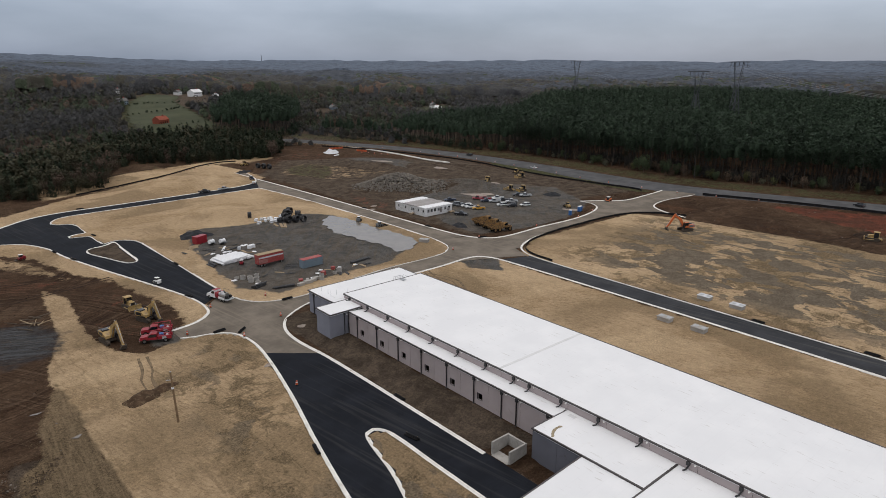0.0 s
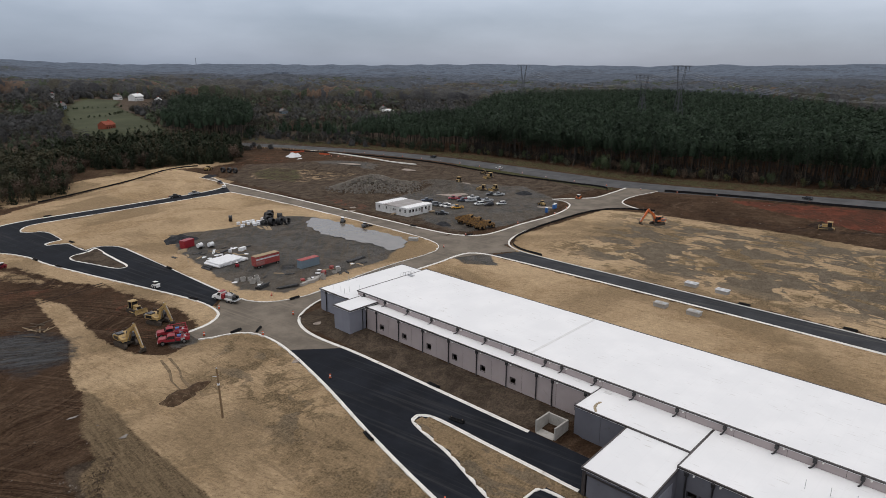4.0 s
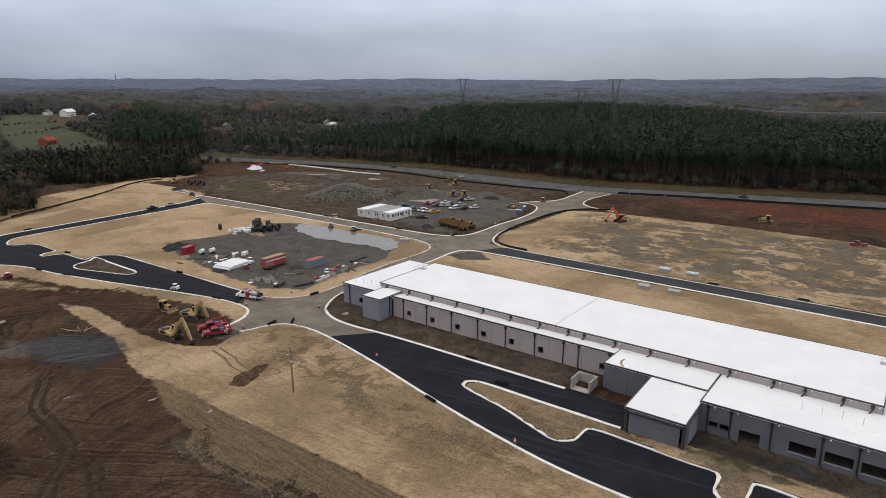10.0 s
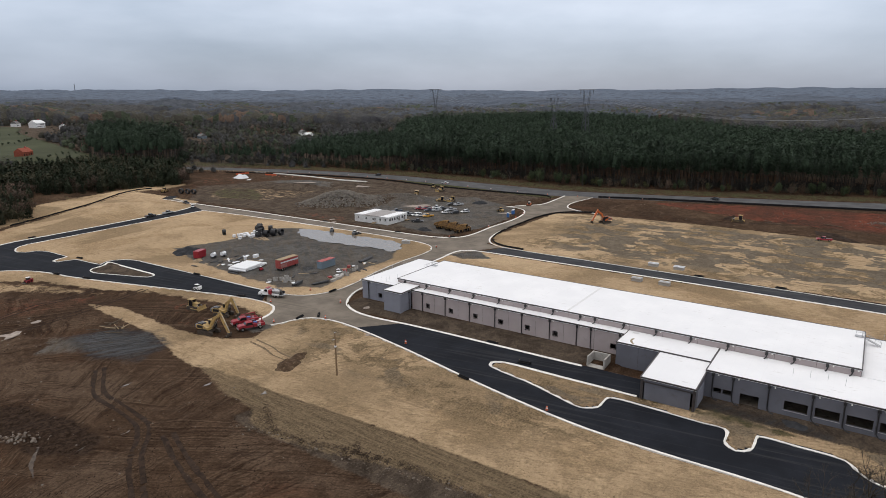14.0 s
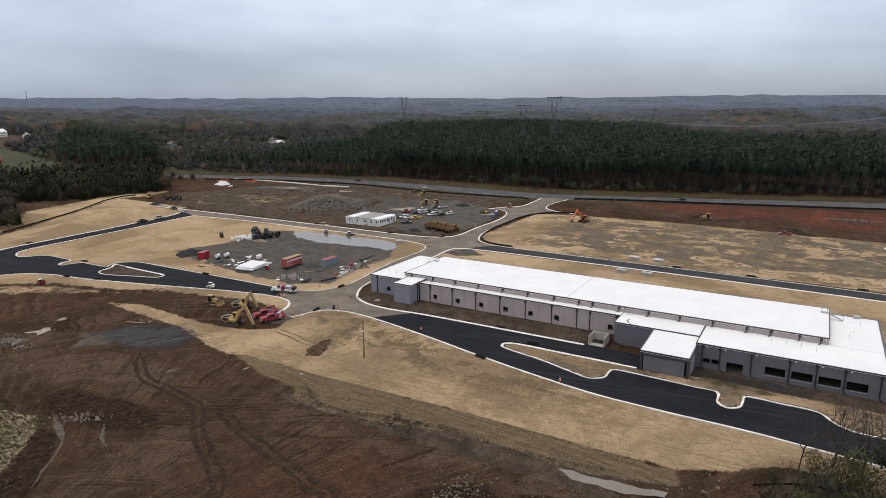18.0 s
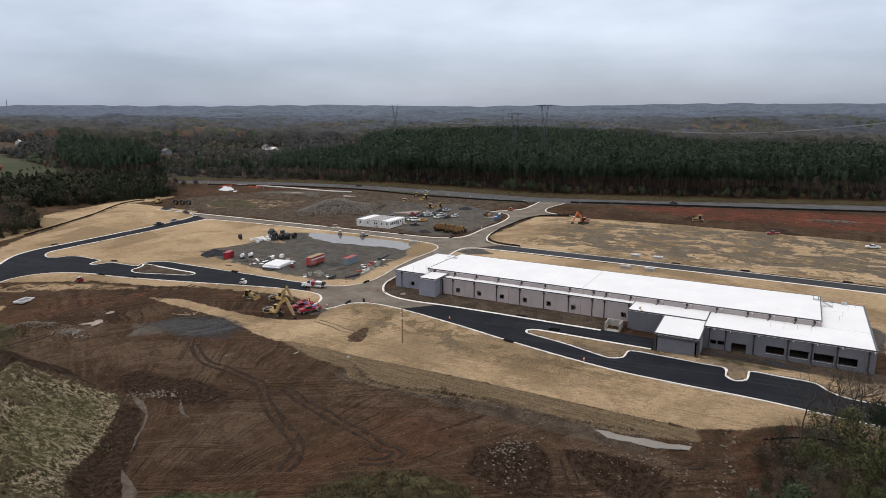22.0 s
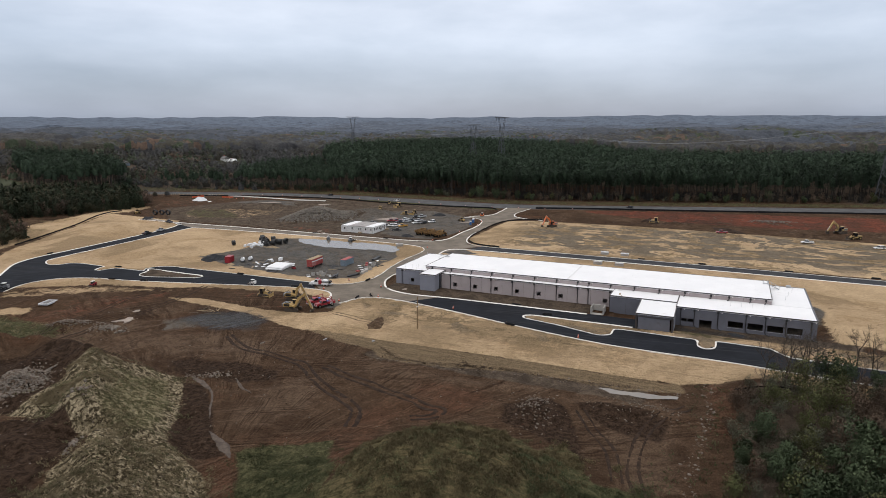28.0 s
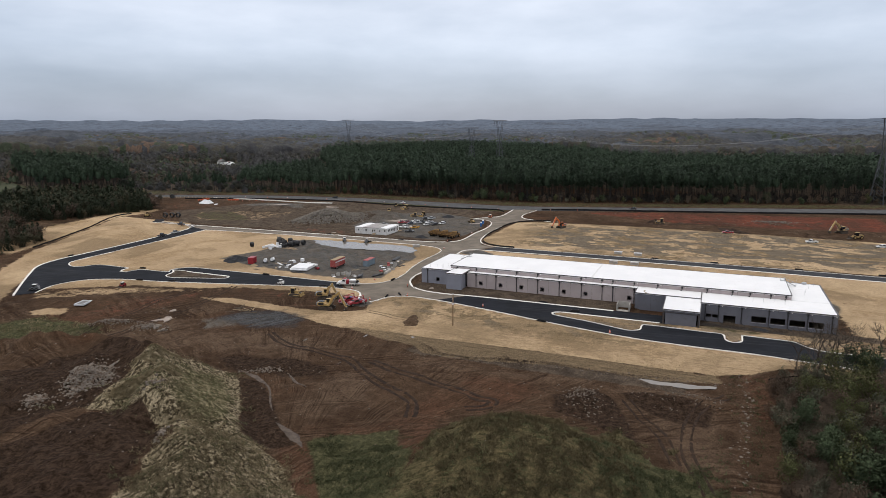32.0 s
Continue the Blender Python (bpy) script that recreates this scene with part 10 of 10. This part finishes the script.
def pylon(x, y, top, a, label):
    z0 = on(x, y)
    h = top - z0
    e = empty("power_pylon", pose(x, y, z0, 0, 0, a), label, "pylon", "power pylons")
    w = 5.0
    for sx in (-1, 1):
        for sy in (-1, 1):
            part("leg", rod(bmesh.new(), (sx * w, sy * w, -0.5), (sx * 1.3, sy * 1.2, h * 0.62), 0.36, 4), M_PYLON, e)
            part("leg", rod(bmesh.new(), (sx * 1.3, sy * 1.2, h * 0.62), (sx * 5.0, sy * 0.8, h), 0.30, 4), M_PYLON, e)
    for lev in range(7):
        t0, t1 = lev / 7, (lev + 1) / 7
        w0, w1 = w + (1.3 - w) * t0, w + (1.3 - w) * t1
        for s in (-1, 1):
            part("brace", rod(bmesh.new(), (-w0, s * w0, h * 0.62 * t0), (w1, s * w1, h * 0.62 * t1), 0.2, 4), M_PYLON, e)
            part("brace", rod(bmesh.new(), (s * w0, -w0, h * 0.62 * t0), (s * w1, w1, h * 0.62 * t1), 0.2, 4), M_PYLON, e)
    for s in (-1, 1):
        part("cross_arm", rod(bmesh.new(), (-11, s * 0.8, h), (11, s * 0.8, h), 0.34, 4), M_PYLON, e)
    for k in range(10):
        part("lattice", rod(bmesh.new(), (-11 + k * 2.2, -0.8, h), (-8.8 + k * 2.2, 0.8, h - 1.2 * (k % 2)), 0.1, 4), M_PYLON, e)
    for xx in (-9, 0, 9):
        part("insulator", rod(bmesh.new(), (xx, 0, h), (xx, 0, h - 4), 0.18, 6), M_BLACKP, e)


M_WIRE = surface("pale_aluminium_cable", (0.22, 0.23, 0.24), 0.1, 1.0, 6.0, 0.5, 0.3, 0.02)
PYL = [(785, 603.5, 68.3), (610, 283, 65.0), (425, -77, 64.0), (280, -360, 64.0)]
for x, y, t in PYL:
    pylon(x, y, t, -27, "tall grey steel lattice power pylon in the woods")
pylon(594.8, 313.8, 56.5, -27, "slim grey steel lattice pylon beside another")
for i, (p, q) in enumerate(zip(PYL, PYL[1:])):
    for k, xx in enumerate((-9, 0, 9)):
        dx, dy = xx * math.cos(radians(-27)), xx * math.sin(radians(-27))
        pts = [((p[0] + dx) * (1 - u) + (q[0] + dx) * u, (p[1] + dy) * (1 - u) + (q[1] + dy) * u, (p[2] - 4) * (1 - u) + (q[2] - 4) * u - 4 * 21.0 * u * (1 - u)) for u in np.linspace(0, 1, 14)]
        tagged(part("power_line", tube(pts, 0.07, 4, 30), M_WIRE), "thin sagging power line between pylons", "power line", "power lines")
mast = empty("radio_mast", pose(1690, 3510, on(1690, 3510)), "slim grey radio mast on the skyline", "mast")
part("shaft", rod(bmesh.new(), (0, 0, 0), (0, 0, 120 - on(1690, 3510)), 2.0, 4, 1.0), M_PYLON, mast)


# scraps about the yard: boards, sheets and offcuts
def scrap(x, y, kind):
    a = rq.uniform(0, 180)
    if kind == 0:
        e = empty("timber_bundle", pose(x, y, on(x, y), 0, 0, a), "few loose boards lying on gravel", "timber", "loose boards")
        for q in range(rq.choice((2, 3, 4))):
            part("board", bx(-1.3 - 0.3 * q, 1.3, -0.3 + 0.24 * q, -0.12 + 0.24 * q, 0.0, 0.06 + 0.04 * (q % 2)), M_TAN, e)
    elif kind == 1:
        o = part("plastic_sheet", prism([(rq.uniform(0.6, 1.1) * math.cos(k), rq.uniform(0.4, 0.9) * math.sin(k)) for k in (0, 0.9, 1.8, 2.7, 3.6, 4.5, 5.4)], 0, 0.12, None, "z"), M_PIPEW, at=pose(x, y, on(x, y), 0, 0, a))
        tagged(o, "crumpled white plastic sheet on the ground", "plastic sheet", "plastic sheets")
    else:
        pipe_rack(x, y, a, 2.4, rq.choice((2, 3)), M_BLACK, "short black pipe offcuts on gravel", 0.13)


for k in range(46):
    if k < 26:
        x, y = 84 + rq.gauss(0, 5), 209 + rq.gauss(0, 5)
    elif k < 38:
        x, y = rq.uniform(90, 112), rq.uniform(160, 170)
    else:
        x, y = rq.uniform(70, 88), rq.uniform(166, 182)
    scrap(x, y, k % 3)


# broken concrete and lumps of rubble tipped beside the pit's far side
M_BROKEN = surface("broken_concrete", (0.21, 0.185, 0.16), 0.25, 0.7, 4.0, 0.9, 0, 0.4, (0.13, 0.095, 0.07), 0.5)
for k in range(20):
    x, y = -7.5 + rq.gauss(0, 2.0), 191 + rq.gauss(0, 2.6)
    a, b = rq.uniform(0.4, 1.3), rq.uniform(0.3, 0.9)
    pts = [(a * math.cos(q) * rq.uniform(0.7, 1.1), b * math.sin(q) * rq.uniform(0.7, 1.1)) for q in (0, 1.1, 2.0, 3.1, 4.2, 5.2)]
    o = part("concrete_lump", prism(pts, -0.2, rq.uniform(0.15, 0.4), None, "z"), M_BROKEN, at=pose(x, y, on(x, y), rq.uniform(-25, 25), rq.uniform(-25, 25), rq.uniform(0, 180)))
    tagged(o, "broken lump of pale concrete on churned earth", "rubble", "lumps of broken concrete")
beam = part("concrete_beam", bx(-2.8, 2.8, -0.16, 0.16, 0.0, 0.3, 0.03), M_BROKEN, at=pose(-46.6, 160.0, on(-46.6, 160.0) + 0.03, 0, 0, 16))
tagged(beam, "long pale concrete beam lying on dark earth", "beam")
for k in range(20):
    x, y = rq.uniform(270, 312), rq.uniform(-30, 60)
    if k < 10:
        x, y = 292 + rq.gauss(0, 6), 2 + rq.gauss(0, 9)
    o = part("timber_log", rod(bmesh.new(), (-rq.uniform(1.5, 4.5), 0, 0.2), (rq.uniform(1.5, 4.5), 0, rq.uniform(0.2, 0.9)), rq.uniform(0.12, 0.28), 7, 0.1), M_LOG, at=pose(x, y, on(x, y), 0, 0, rq.uniform(0, 180)))
    tagged(o, "grey felled log lying on the red earth", "log", "loose logs")
